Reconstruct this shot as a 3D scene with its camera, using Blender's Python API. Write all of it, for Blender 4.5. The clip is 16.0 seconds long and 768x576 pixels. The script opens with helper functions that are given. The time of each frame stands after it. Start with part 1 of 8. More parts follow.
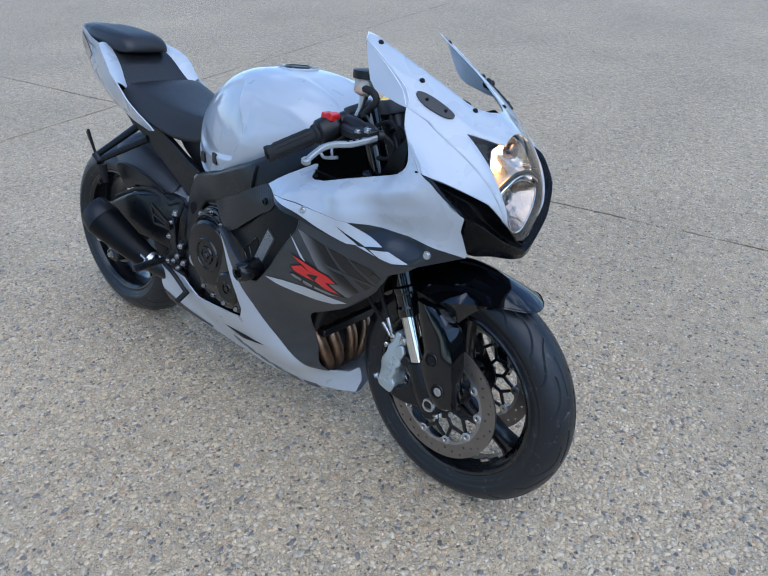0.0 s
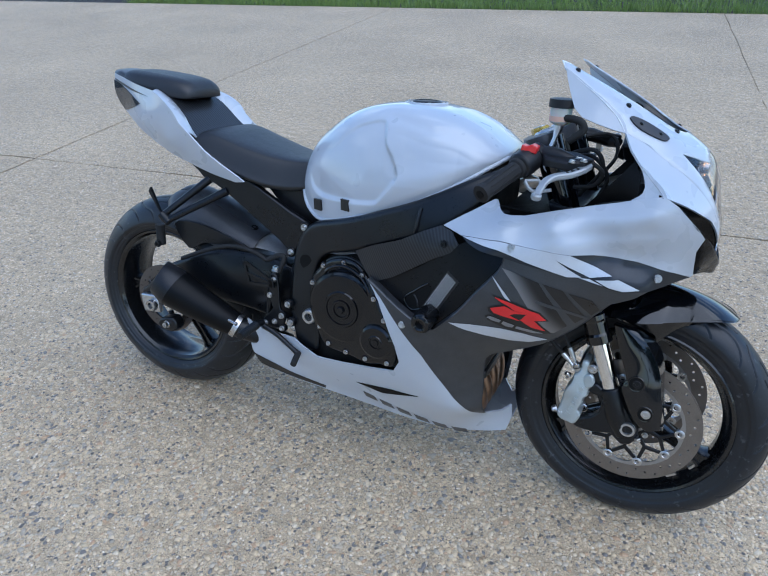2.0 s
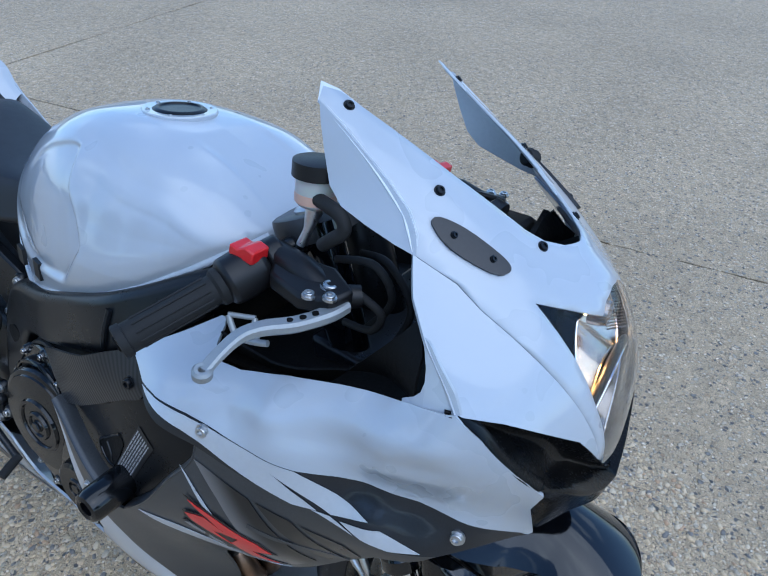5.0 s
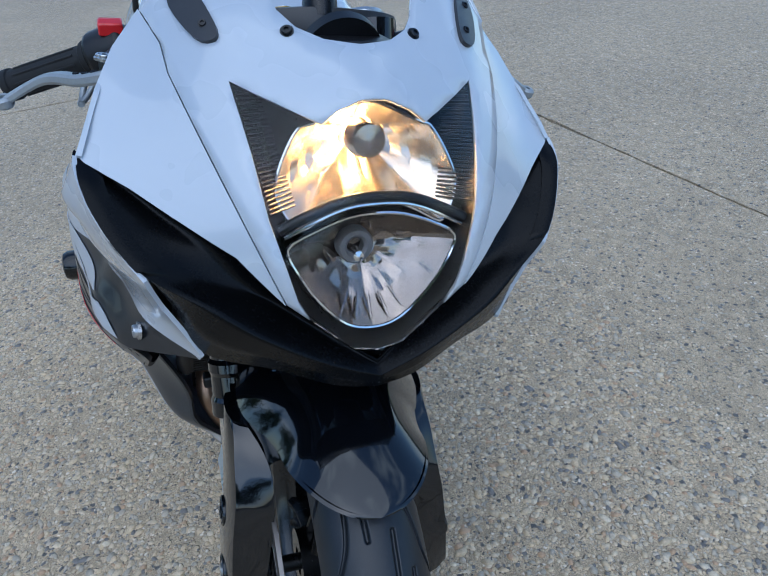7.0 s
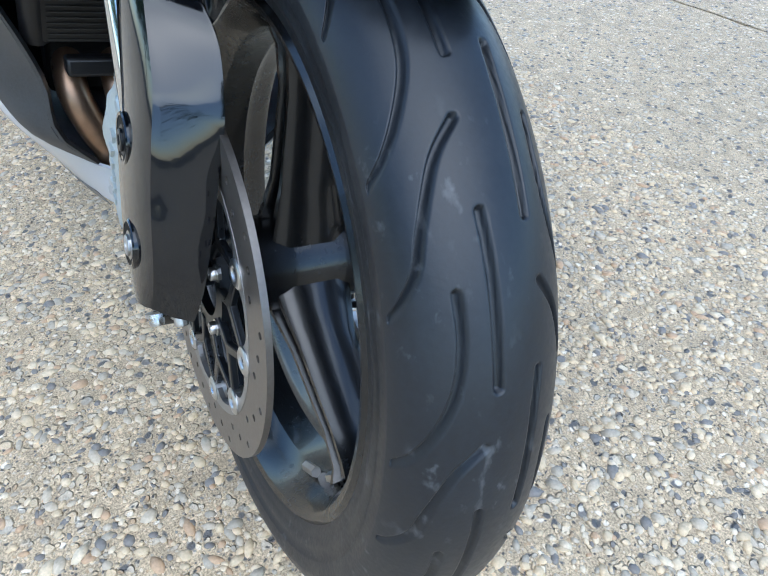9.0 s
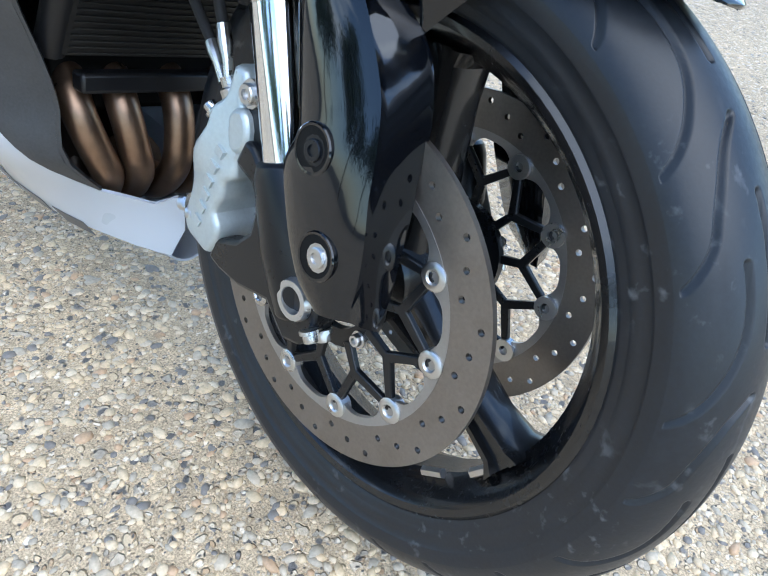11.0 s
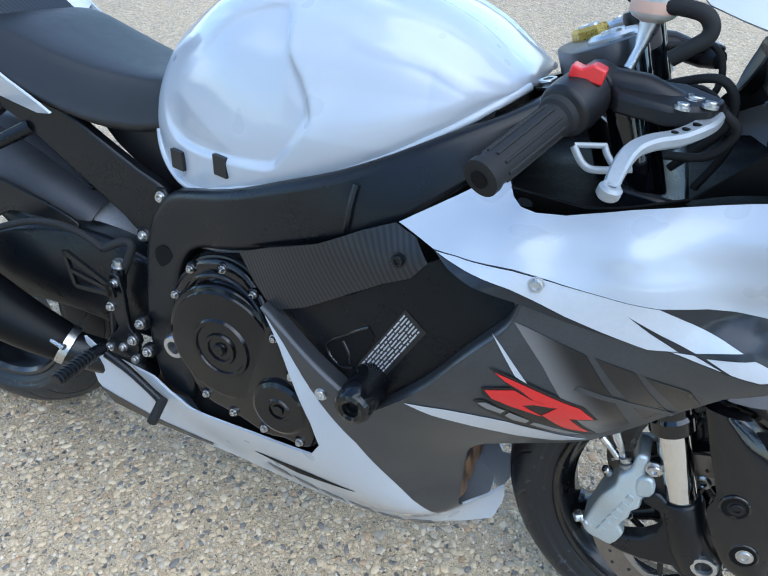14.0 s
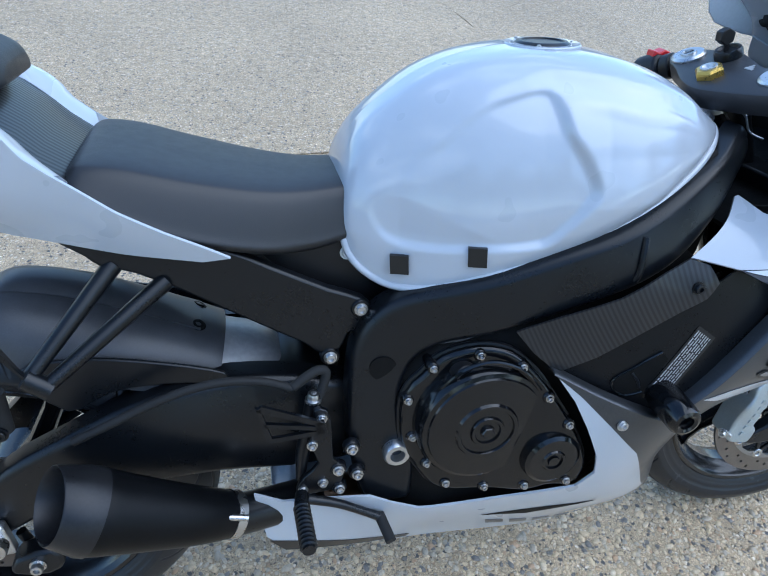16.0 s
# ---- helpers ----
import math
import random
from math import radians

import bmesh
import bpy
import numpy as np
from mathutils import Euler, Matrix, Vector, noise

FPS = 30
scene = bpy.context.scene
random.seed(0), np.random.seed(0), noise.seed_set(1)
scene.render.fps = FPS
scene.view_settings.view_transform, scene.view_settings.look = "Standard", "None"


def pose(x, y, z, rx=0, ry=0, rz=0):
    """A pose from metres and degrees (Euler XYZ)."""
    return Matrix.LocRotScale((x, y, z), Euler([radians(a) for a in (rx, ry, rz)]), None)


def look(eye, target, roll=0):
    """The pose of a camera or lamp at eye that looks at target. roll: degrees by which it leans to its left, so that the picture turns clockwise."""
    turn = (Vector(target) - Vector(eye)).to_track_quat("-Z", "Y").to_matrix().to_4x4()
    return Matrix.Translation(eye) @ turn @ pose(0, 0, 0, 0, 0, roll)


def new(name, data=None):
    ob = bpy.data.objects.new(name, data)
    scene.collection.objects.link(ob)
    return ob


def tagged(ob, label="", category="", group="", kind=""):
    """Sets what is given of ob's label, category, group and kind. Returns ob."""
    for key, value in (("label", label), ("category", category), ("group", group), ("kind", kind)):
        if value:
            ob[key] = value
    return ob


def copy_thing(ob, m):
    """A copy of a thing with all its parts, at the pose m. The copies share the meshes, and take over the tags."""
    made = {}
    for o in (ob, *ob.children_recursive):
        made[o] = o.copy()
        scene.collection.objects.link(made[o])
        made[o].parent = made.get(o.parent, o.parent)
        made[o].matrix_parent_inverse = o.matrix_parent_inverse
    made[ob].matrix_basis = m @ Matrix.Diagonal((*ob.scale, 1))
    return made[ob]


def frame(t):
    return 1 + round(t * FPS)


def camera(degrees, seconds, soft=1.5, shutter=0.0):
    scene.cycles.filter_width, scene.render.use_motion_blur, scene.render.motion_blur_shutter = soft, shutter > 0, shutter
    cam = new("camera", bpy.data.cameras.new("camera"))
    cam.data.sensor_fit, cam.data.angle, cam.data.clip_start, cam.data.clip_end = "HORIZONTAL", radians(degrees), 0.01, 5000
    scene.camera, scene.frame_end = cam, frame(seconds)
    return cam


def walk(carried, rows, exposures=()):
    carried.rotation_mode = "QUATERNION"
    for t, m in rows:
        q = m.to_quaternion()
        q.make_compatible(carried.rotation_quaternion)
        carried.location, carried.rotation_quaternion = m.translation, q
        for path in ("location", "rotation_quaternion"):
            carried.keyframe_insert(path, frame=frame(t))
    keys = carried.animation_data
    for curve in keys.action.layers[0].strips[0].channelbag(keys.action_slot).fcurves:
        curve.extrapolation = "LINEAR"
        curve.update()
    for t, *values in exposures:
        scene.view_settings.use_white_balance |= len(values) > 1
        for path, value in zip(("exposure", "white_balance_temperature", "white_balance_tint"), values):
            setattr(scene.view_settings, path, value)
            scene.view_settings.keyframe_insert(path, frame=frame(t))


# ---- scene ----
cam = camera(61.3, 16.0, 1.2)
PATH = [
    (0, (1.996, -0.917, 1.364), (0.93, 0.387, 0.286), -2.0),
    (0.5, (1.873, -1.044, 1.367), (0.878, 0.331, 0.309), -1.5),
    (1, (1.706, -1.075, 1.353), (0.799, 0.374, 0.315), -1.4),
    (1.5, (1.506, -1.086, 1.367), (0.696, 0.429, 0.343), -1.6),
    (2, (1.325, -1.218, 1.376), (0.604, 0.341, 0.352), -2.0),
    (2.5, (1.158, -1.31, 1.396), (0.515, 0.277, 0.364), -2.1),
    (3, (1.112, -1.179, 1.387), (0.508, 0.405, 0.327), -2.1),
    (3.5, (1.184, -0.973, 1.36), (0.598, 0.59, 0.258), -1.6),
    (4, (1.298, -0.772, 1.33), (0.707, 0.751, 0.176), -0.7),
    (4.2, (1.322, -0.666, 1.337), (0.752, 0.805, 0.201), 0.1),
    (6.3, (1.783, -0.105, 1.213), (0.458, 0.761, 0.024), -1.7),
    (6.5, (1.821, -0.062, 1.192), (0.415, 0.718, 0.003), -2.8),
    (7, (1.904, 0.074, 1.079), (0.331, 0.589, -0.044), -6.1),
    (7.5, (1.917, 0.084, 0.924), (0.262, 0.478, -0.127), -8.4),
    (8, (1.911, 0.02, 0.823), (0.299, 0.458, -0.277), -7.2),
    (8.5, (1.855, -0.021, 0.714), (0.411, 0.573, -0.536), -3.5),
    (10.8, (1.641, -0.204, 0.624), (0.807, 1.019, -0.628), 10.5),
    (11, (1.638, -0.253, 0.647), (0.707, 1.001, -0.602), 9.5),
    (11.5, (1.553, -0.315, 0.673), (0.707, 1.009, -0.564), 9.2),
    (12, (1.426, -0.251, 0.674), (0.743, 1.16, -0.566), 10.0),
    (12.5, (1.379, -0.283, 0.684), (0.801, 1.182, -0.548), 9.7),
    (13, (1.277, -0.428, 0.826), (0.74, 1.076, -0.364), 8.7),
    (13.5, (1.199, -0.536, 0.966), (0.605, 0.957, -0.224), 4.6),
    (14, (1.112, -0.566, 1.16), (0.551, 0.885, -0.098), 0.8),
    (14.5, (0.961, -0.567, 1.301), (0.551, 0.859, -0.039), -1.0),
    (15, (0.744, -0.656, 1.304), (0.716, 0.864, 0.004), 2.7),
    (15.5, (0.519, -0.697, 1.293), (0.819, 0.851, 0.061), 5.0),
    (16, (0.317, -0.562, 1.232), (0.781, 0.937, -0.015), 5.7),
]
walk(cam, [(t, look(eye, target, roll)) for t, eye, target, roll in PATH], exposures=[(0, 0.5, 5450, 8), (2.5, 0.6, 5420, 8), (4, 0.55, 5330, 7), (6.5, 0.2, 5090, 4), (7, 0.22, 5250, 5), (7.5, 0.6, 5950, 6), (8.5, 1.15, 5550, 4), (11, 1.45, 5720, 5), (12.5, 1.8, 5680, 6), (13.5, 1.4, 5520, 4), (14, 1.1, 5650, 4), (14.5, 0.85, 5450, 3), (15.5, 0.82, 5410, 5), (16, 0.9, 5400, 5)])

# ---- world, light ----
world = bpy.data.worlds.new("sky")
scene.world = world
world.use_nodes = True
wn, wl = world.node_tree.nodes, world.node_tree.links
sky = wn.new("ShaderNodeTexSky")
sky.sky_type = "NISHITA"
sky.sun_disc = False
sky.sun_elevation, sky.sun_rotation = radians(55), radians(111)
sky.dust_density, sky.ozone_density = 0.7, 2.5
wtc = wn.new("ShaderNodeTexCoord")
wmap = wn.new("ShaderNodeMapping")
wmap.inputs["Scale"].default_value = (1.0, 1.0, 2.2)
cloud = wn.new("ShaderNodeTexNoise")
cloud.inputs["Scale"].default_value = 2.6
cloud.inputs["Detail"].default_value = 6.0
cramp = wn.new("ShaderNodeValToRGB")
cramp.color_ramp.elements[0].position, cramp.color_ramp.elements[1].position = 0.54, 0.71
wmix = wn.new("ShaderNodeMixRGB")
wmix.inputs["Color2"].default_value = (6.7, 7.3, 8.1, 1)
wl.new(wtc.outputs["Generated"], wmap.inputs["Vector"])
wl.new(wmap.outputs[0], cloud.inputs["Vector"])
wl.new(cloud.outputs["Fac"], cramp.inputs["Fac"])
wl.new(cramp.outputs["Color"], wmix.inputs["Fac"])
wl.new(sky.outputs["Color"], wmix.inputs["Color1"])
wl.new(wmix.outputs["Color"], wn["Background"].inputs["Color"])
wn["Background"].inputs["Strength"].default_value = 0.15

sun = new("sun", bpy.data.lights.new("sun", "SUN"))
sun.data.energy, sun.data.angle, sun.data.color = 1.1, radians(80), (1.0, 0.93, 0.82)
sun.matrix_world = look((2.4, -1.1, 4.4), (0, 0, 0))


# ---- materials ----
def nodes_of(name, color=(0.5, 0.5, 0.5), rough=0.5, metal=0.0, coat=0.0, spec=0.5):
    m = bpy.data.materials.new(name)
    m.use_nodes = True
    n = m.node_tree.nodes["Principled BSDF"].inputs
    n["Base Color"].default_value = (*color, 1)
    n["Roughness"].default_value = rough
    n["Metallic"].default_value = metal
    n["Coat Weight"].default_value = coat
    n["Coat Roughness"].default_value = 0.04
    n["Specular IOR Level"].default_value = spec
    return m


def worn(m, scale=60.0, vary=0.25, bump=0.1, rough_vary=0.15, dist=0.001, detail=6.0):
    """Breaks up a material: colour and roughness drift at two scales, with a fine bump."""
    t, p = m.node_tree, m.node_tree.nodes["Principled BSDF"]
    co = t.nodes.new("ShaderNodeTexCoord")
    a, b = t.nodes.new("ShaderNodeTexNoise"), t.nodes.new("ShaderNodeTexNoise")
    a.inputs["Scale"].default_value, a.inputs["Detail"].default_value = scale, detail
    b.inputs["Scale"].default_value, b.inputs["Detail"].default_value = scale / 14, 3.0
    for n in (a, b):
        t.links.new(co.outputs["Object"], n.inputs["Vector"])
    both_n = t.nodes.new("ShaderNodeMath")
    both_n.operation = "ADD"
    t.links.new(a.outputs["Fac"], both_n.inputs[0])
    t.links.new(b.outputs["Fac"], both_n.inputs[1])
    base, r0 = p.inputs["Base Color"].default_value[:3], p.inputs["Roughness"].default_value
    cr = t.nodes.new("ShaderNodeMapRange")
    cr.inputs["From Min"].default_value, cr.inputs["From Max"].default_value = 0.6, 1.4
    t.links.new(both_n.outputs[0], cr.inputs["Value"])
    mix = t.nodes.new("ShaderNodeMixRGB")
    mix.inputs["Color1"].default_value = (*[c * (1 - vary) for c in base], 1)
    mix.inputs["Color2"].default_value = (*[min(1, c * (1 + vary)) for c in base], 1)
    t.links.new(cr.outputs[0], mix.inputs["Fac"])
    t.links.new(mix.outputs[0], p.inputs["Base Color"])
    rr = t.nodes.new("ShaderNodeMapRange")
    rr.inputs["From Min"].default_value, rr.inputs["From Max"].default_value = 0.6, 1.4
    rr.inputs["To Min"].default_value, rr.inputs["To Max"].default_value = max(0.02, r0 - rough_vary), min(1, r0 + rough_vary)
    t.links.new(both_n.outputs[0], rr.inputs["Value"])
    t.links.new(rr.outputs[0], p.inputs["Roughness"])
    if bump:
        bp = t.nodes.new("ShaderNodeBump")
        bp.inputs["Strength"].default_value, bp.inputs["Distance"].default_value = bump, dist
        t.links.new(a.outputs["Fac"], bp.inputs["Height"])
        t.links.new(bp.outputs[0], p.inputs["Normal"])
    return m


WHITE = worn(nodes_of("pearl_white_paint", (0.480, 0.516, 0.562), 0.28, 0.0, 1.0), 14, 0.015, 0.0, 0.02, detail=2.0)
GREY = worn(nodes_of("charcoal_metallic_paint", (0.062, 0.067, 0.074), 0.38, 0.55, 0.25), 400, 0.18, 0.0, 0.06)
DARKGREY = worn(nodes_of("dark_fade_paint", (0.010, 0.0105, 0.012), 0.3, 0.3, 0.5), 300, 0.2, 0.0, 0.05)
STRIPE = worn(nodes_of("dark_charcoal_paint", (0.026, 0.029, 0.035), 0.34, 0.5, 0.3), 400, 0.15, 0.0, 0.05)
LETTERGREY = worn(nodes_of("grey_letter_decal", (0.24, 0.245, 0.25), 0.4, 0.3, 0.3), 200, 0.08, 0.0, 0.05)
MIDGREY = worn(nodes_of("grey_line_paint", (0.10, 0.10, 0.10), 0.4, 0.4, 0.3), 300, 0.2, 0.0, 0.05)
SILVERPAINT = worn(nodes_of("silver_decal", (0.56, 0.59, 0.63), 0.35, 0.2, 0.5), 200, 0.05, 0.0, 0.05)
RED = worn(nodes_of("red_decal", (0.62, 0.012, 0.015), 0.35, 0.0, 0.4), 200, 0.08, 0.0, 0.05)
ENGINEBLACK = worn(nodes_of("black_engine_paint", (0.004, 0.0045, 0.0055), 0.13, spec=0.5), 200, 0.25, 0.0, 0.05)
CLAMPBLACK = worn(nodes_of("anodised_black_clamp", (0.030, 0.030, 0.032), 0.38, spec=0.5), 300, 0.15, 0.05, 0.06, 0.0003)
GLOSSBLACK = worn(nodes_of("gloss_black_paint", (0.0020, 0.0026, 0.0040), 0.10, 0.0, 0.85, spec=0.25), 120, 0.3, 0.0, 0.05)
SATIN = worn(nodes_of("satin_black_metal", (0.0042, 0.0053, 0.0072), 0.30, 0.0, 0.0, spec=0.41), 300, 0.15, 0.0, 0.05, 0.0)
HUGGER = worn(nodes_of("matt_black_hugger", (0.052, 0.054, 0.060), 0.40, spec=0.5), 500, 0.2, 0.15, 0.08, 0.0004)
PLASTIC = worn(nodes_of("black_plastic", (0.008, 0.008, 0.009), 0.40, 0.0, 0.0, spec=0.4), 700, 0.25, 0.2, 0.08, 0.0004)
DEEPBLACK = worn(nodes_of("deep_black_plastic", (0.005, 0.005, 0.005), 0.6, spec=0.15), 300, 0.2, 0.1)
DUCT = worn(nodes_of("black_duct_plastic", (0.006, 0.0065, 0.0075), 0.30, spec=0.22), 300, 0.2, 0.05, 0.06, 0.0003)
FIN = worn(nodes_of("dusty_fin_metal", (0.045, 0.042, 0.038), 0.5, 0.6), 150, 0.3, 0.0, 0.1)
SEATMAT = worn(nodes_of("black_seat_vinyl", (0.013, 0.0135, 0.015), 0.46, spec=0.6), 900, 0.2, 0.35, 0.06, 0.0004)
RUBBER = worn(nodes_of("tyre_rubber", (0.0115, 0.0138, 0.0175), 0.38, spec=0.45), 260, 0.3, 0.25, 0.1, 0.0005)


def scuffed(m, color, lo, hi, scale, stretch):
    """Adds pale scuff marks with a shape of their own to a material."""
    t, p = m.node_tree, m.node_tree.nodes["Principled BSDF"]
    co, mp = t.nodes.new("ShaderNodeTexCoord"), t.nodes.new("ShaderNodeMapping")
    mp.inputs["Scale"].default_value = stretch
    n, n2 = t.nodes.new("ShaderNodeTexNoise"), t.nodes.new("ShaderNodeTexNoise")
    n.inputs["Scale"].default_value, n.inputs["Detail"].default_value = scale, 7.0
    n2.inputs["Scale"].default_value, n2.inputs["Detail"].default_value = scale / 9, 2.0
    r, r2, mul, mix = t.nodes.new("ShaderNodeMapRange"), t.nodes.new("ShaderNodeMapRange"), t.nodes.new("ShaderNodeMath"), t.nodes.new("ShaderNodeMixRGB")
    r.inputs["From Min"].default_value, r.inputs["From Max"].default_value = lo, hi
    r2.inputs["From Min"].default_value, r2.inputs["From Max"].default_value = 0.48, 0.62
    mul.operation = "MULTIPLY"
    mix.inputs["Color2"].default_value = (*color, 1)
    old = p.inputs["Base Color"].links[0].from_socket
    t.links.new(co.outputs["Object"], mp.inputs["Vector"])
    for k in (n, n2):
        t.links.new(mp.outputs[0], k.inputs["Vector"])
    t.links.new(n.outputs["Fac"], r.inputs["Value"])
    t.links.new(n2.outputs["Fac"], r2.inputs["Value"])
    t.links.new(r.outputs[0], mul.inputs[0])
    t.links.new(r2.outputs[0], mul.inputs[1])
    t.links.new(mul.outputs[0], mix.inputs["Fac"])
    t.links.new(old, mix.inputs["Color1"])
    t.links.new(mix.outputs[0], p.inputs["Base Color"])
    return m


scuffed(RUBBER, (0.10, 0.105, 0.11), 0.60, 0.72, 70.0, (1.0, 1.6, 1.0))
GRIPRUBBER = worn(nodes_of("grip_rubber", (0.018, 0.018, 0.018), 0.7, spec=0.30), 500, 0.2, 0.4, 0.1, 0.0006)
RIM = worn(nodes_of("black_rim_paint", (0.004, 0.0045, 0.0055), 0.24, 0.0, 0.3), 200, 0.3, 0.0, 0.06)
CHROME = worn(nodes_of("chrome", (0.78, 0.78, 0.78), 0.07, 1.0), 300, 0.03, 0.0, 0.03)
STEEL = worn(nodes_of("bright_steel", (0.55, 0.55, 0.55), 0.30, 1.0), 60, 0.12, 0.0, 0.08)
DISC = worn(nodes_of("brake_disc_steel", (0.235, 0.215, 0.198), 0.38, 0.9), 350, 0.15, 0.05, 0.1, 0.0003)
REARDISC = worn(nodes_of("dark_brake_steel", (0.13, 0.115, 0.105), 0.42, 0.8), 350, 0.15, 0.05, 0.1, 0.0003)
DISCIN = worn(nodes_of("machined_disc_edge", (0.36, 0.355, 0.35), 0.4, 0.9), 350, 0.1, 0.05, 0.1, 0.0003)
CALIPER = worn(nodes_of("silver_caliper", (0.47, 0.52, 0.525), 0.38, 0.5), 300, 0.1, 0.1, 0.08, 0.0004)
LEVERMAT = worn(nodes_of("matt_silver_anodised", (0.34, 0.36, 0.37), 0.48, 0.5), 300, 0.1, 0.08, 0.06, 0.0003)
ALU = worn(nodes_of("brushed_aluminium", (0.55, 0.56, 0.57), 0.32, 0.95), 400, 0.12, 0.08, 0.1, 0.0003)
GREYMETAL = worn(nodes_of("dull_grey_casting", (0.16, 0.16, 0.165), 0.5, 0.6), 200, 0.2, 0.2, 0.1, 0.001)
BRONZE = worn(nodes_of("heat_tinted_steel", (0.25, 0.165, 0.11), 0.34, 0.9), 40, 0.45, 0.1, 0.12, 0.0004)
GOLD = worn(nodes_of("gold_anodised", (0.62, 0.42, 0.10), 0.3, 0.9), 200, 0.12, 0.0, 0.08)
INNER = worn(nodes_of("unpainted_grey_plastic", (0.72, 0.76, 0.79), 0.5), 200, 0.06, 0.1)
LABELBLACK = nodes_of("label_black", (0.01, 0.01, 0.01), 0.4)
LABELWHITE = nodes_of("label_print", (0.42, 0.42, 0.42), 0.5)
RADMAT = worn(nodes_of("radiator_fins", (0.018, 0.017, 0.016), 0.5, 0.4), 200, 0.3, 0.1)
RESV = nodes_of("translucent_reservoir", (0.55, 0.52, 0.48), 0.35)
RESV.node_tree.nodes["Principled BSDF"].inputs["Subsurface Weight"].default_value = 0.4
FLUID = nodes_of("brake_fluid_tint", (0.62, 0.40, 0.30), 0.35)
SMOKE = nodes_of("smoked_lens", (0.02, 0.025, 0.03), 0.06, 0.0, 1.0)
REFLECTOR = worn(nodes_of("headlight_reflector", (0.62, 0.55, 0.45), 0.24, 1.0), 40, 0.05, 0.25, 0.05, 0.003)
# Darker copy of the reflector: the dark it mirrors is put into its colour.
DIMREFLECTOR = worn(nodes_of("dim_headlight_reflector", (0.33, 0.285, 0.25), 0.13, 1.0), 40, 0.1, 0.25, 0.05, 0.003)
FINDARK = worn(nodes_of("smoked_rib_plastic", (0.035, 0.038, 0.045), 0.3, 0.2), 200, 0.2, 0.0, 0.05)
GLASSM = nodes_of("clear_lens", (1, 1, 1), 0.02)
GLASSM.node_tree.nodes["Principled BSDF"].inputs["Transmission Weight"].default_value = 1.0
GLASSM.node_tree.nodes["Principled BSDF"].inputs["IOR"].default_value = 1.25
BULB = nodes_of("lit_bulb", (1, 0.7, 0.35), 0.3)
BULB.node_tree.nodes["Principled BSDF"].inputs["Emission Color"].default_value = (1.0, 0.52, 0.17, 1)
BULB.node_tree.nodes["Principled BSDF"].inputs["Emission Strength"].default_value = 120.0


def fade_material():
    """Silver paint that fades to dark charcoal across the chevron, as sprayed."""
    m = worn(nodes_of("sprayed_fade_paint", (0.02, 0.02, 0.022), 0.32, 0.4, 0.4), 300, 0.0, 0.0, 0.05)
    t, p = m.node_tree, m.node_tree.nodes["Principled BSDF"]
    co = t.nodes.new("ShaderNodeTexCoord")
    dot = t.nodes.new("ShaderNodeVectorMath")
    dot.operation = "DOT_PRODUCT"
    dot.inputs[1].default_value = (0.793, 0.0, 0.609)
    ramp = t.nodes.new("ShaderNodeValToRGB")
    ramp.color_ramp.interpolation = "EASE"
    rng = t.nodes.new("ShaderNodeMapRange")
    rng.inputs["From Min"].default_value, rng.inputs["From Max"].default_value = 1.2565, 1.302
    ramp.color_ramp.elements[0].color, ramp.color_ramp.elements[1].color = (0.20, 0.20, 0.205, 1), (0.010, 0.0105, 0.012, 1)
    ramp.color_ramp.elements[1].position = 0.85
    t.links.new(co.outputs["Object"], dot.inputs[0])
    t.links.new(dot.outputs["Value"], rng.inputs["Value"])
    t.links.new(rng.outputs[0], ramp.inputs["Fac"])
    t.links.new(ramp.outputs[0], p.inputs["Base Color"])
    return m


FADE = fade_material()


def carbon_material():
    m = nodes_of("carbon_weave", (0.03, 0.03, 0.032), 0.32, 0.0, 0.12)
    t, p = m.node_tree, m.node_tree.nodes["Principled BSDF"]
    co = t.nodes.new("ShaderNodeTexCoord")
    mp = t.nodes.new("ShaderNodeMapping")
    mp.inputs["Rotation"].default_value = (0, radians(35), radians(38))
    w = t.nodes.new("ShaderNodeTexWave")
    w.wave_type, w.bands_direction = "BANDS", "X"
    w.inputs["Scale"].default_value, w.inputs["Distortion"].default_value = 58.0, 0.3
    ramp = t.nodes.new("ShaderNodeValToRGB")
    ramp.color_ramp.elements[0].position, ramp.color_ramp.elements[1].position = 0.25, 0.75
    ramp.color_ramp.elements[0].color, ramp.color_ramp.elements[1].color = (0.0065, 0.007, 0.008, 1), (0.020, 0.021, 0.024, 1)
    rough = t.nodes.new("ShaderNodeMapRange")
    rough.inputs["To Min"].default_value, rough.inputs["To Max"].default_value = 0.5, 0.30
    t.links.new(co.outputs["Object"], mp.inputs["Vector"])
    t.links.new(mp.outputs[0], w.inputs["Vector"])
    t.links.new(w.outputs["Fac"], ramp.inputs["Fac"])
    t.links.new(w.outputs["Fac"], rough.inputs["Value"])
    t.links.new(ramp.outputs[0], p.inputs["Base Color"])
    t.links.new(rough.outputs[0], p.inputs["Roughness"])
    return m


CARBON = carbon_material()


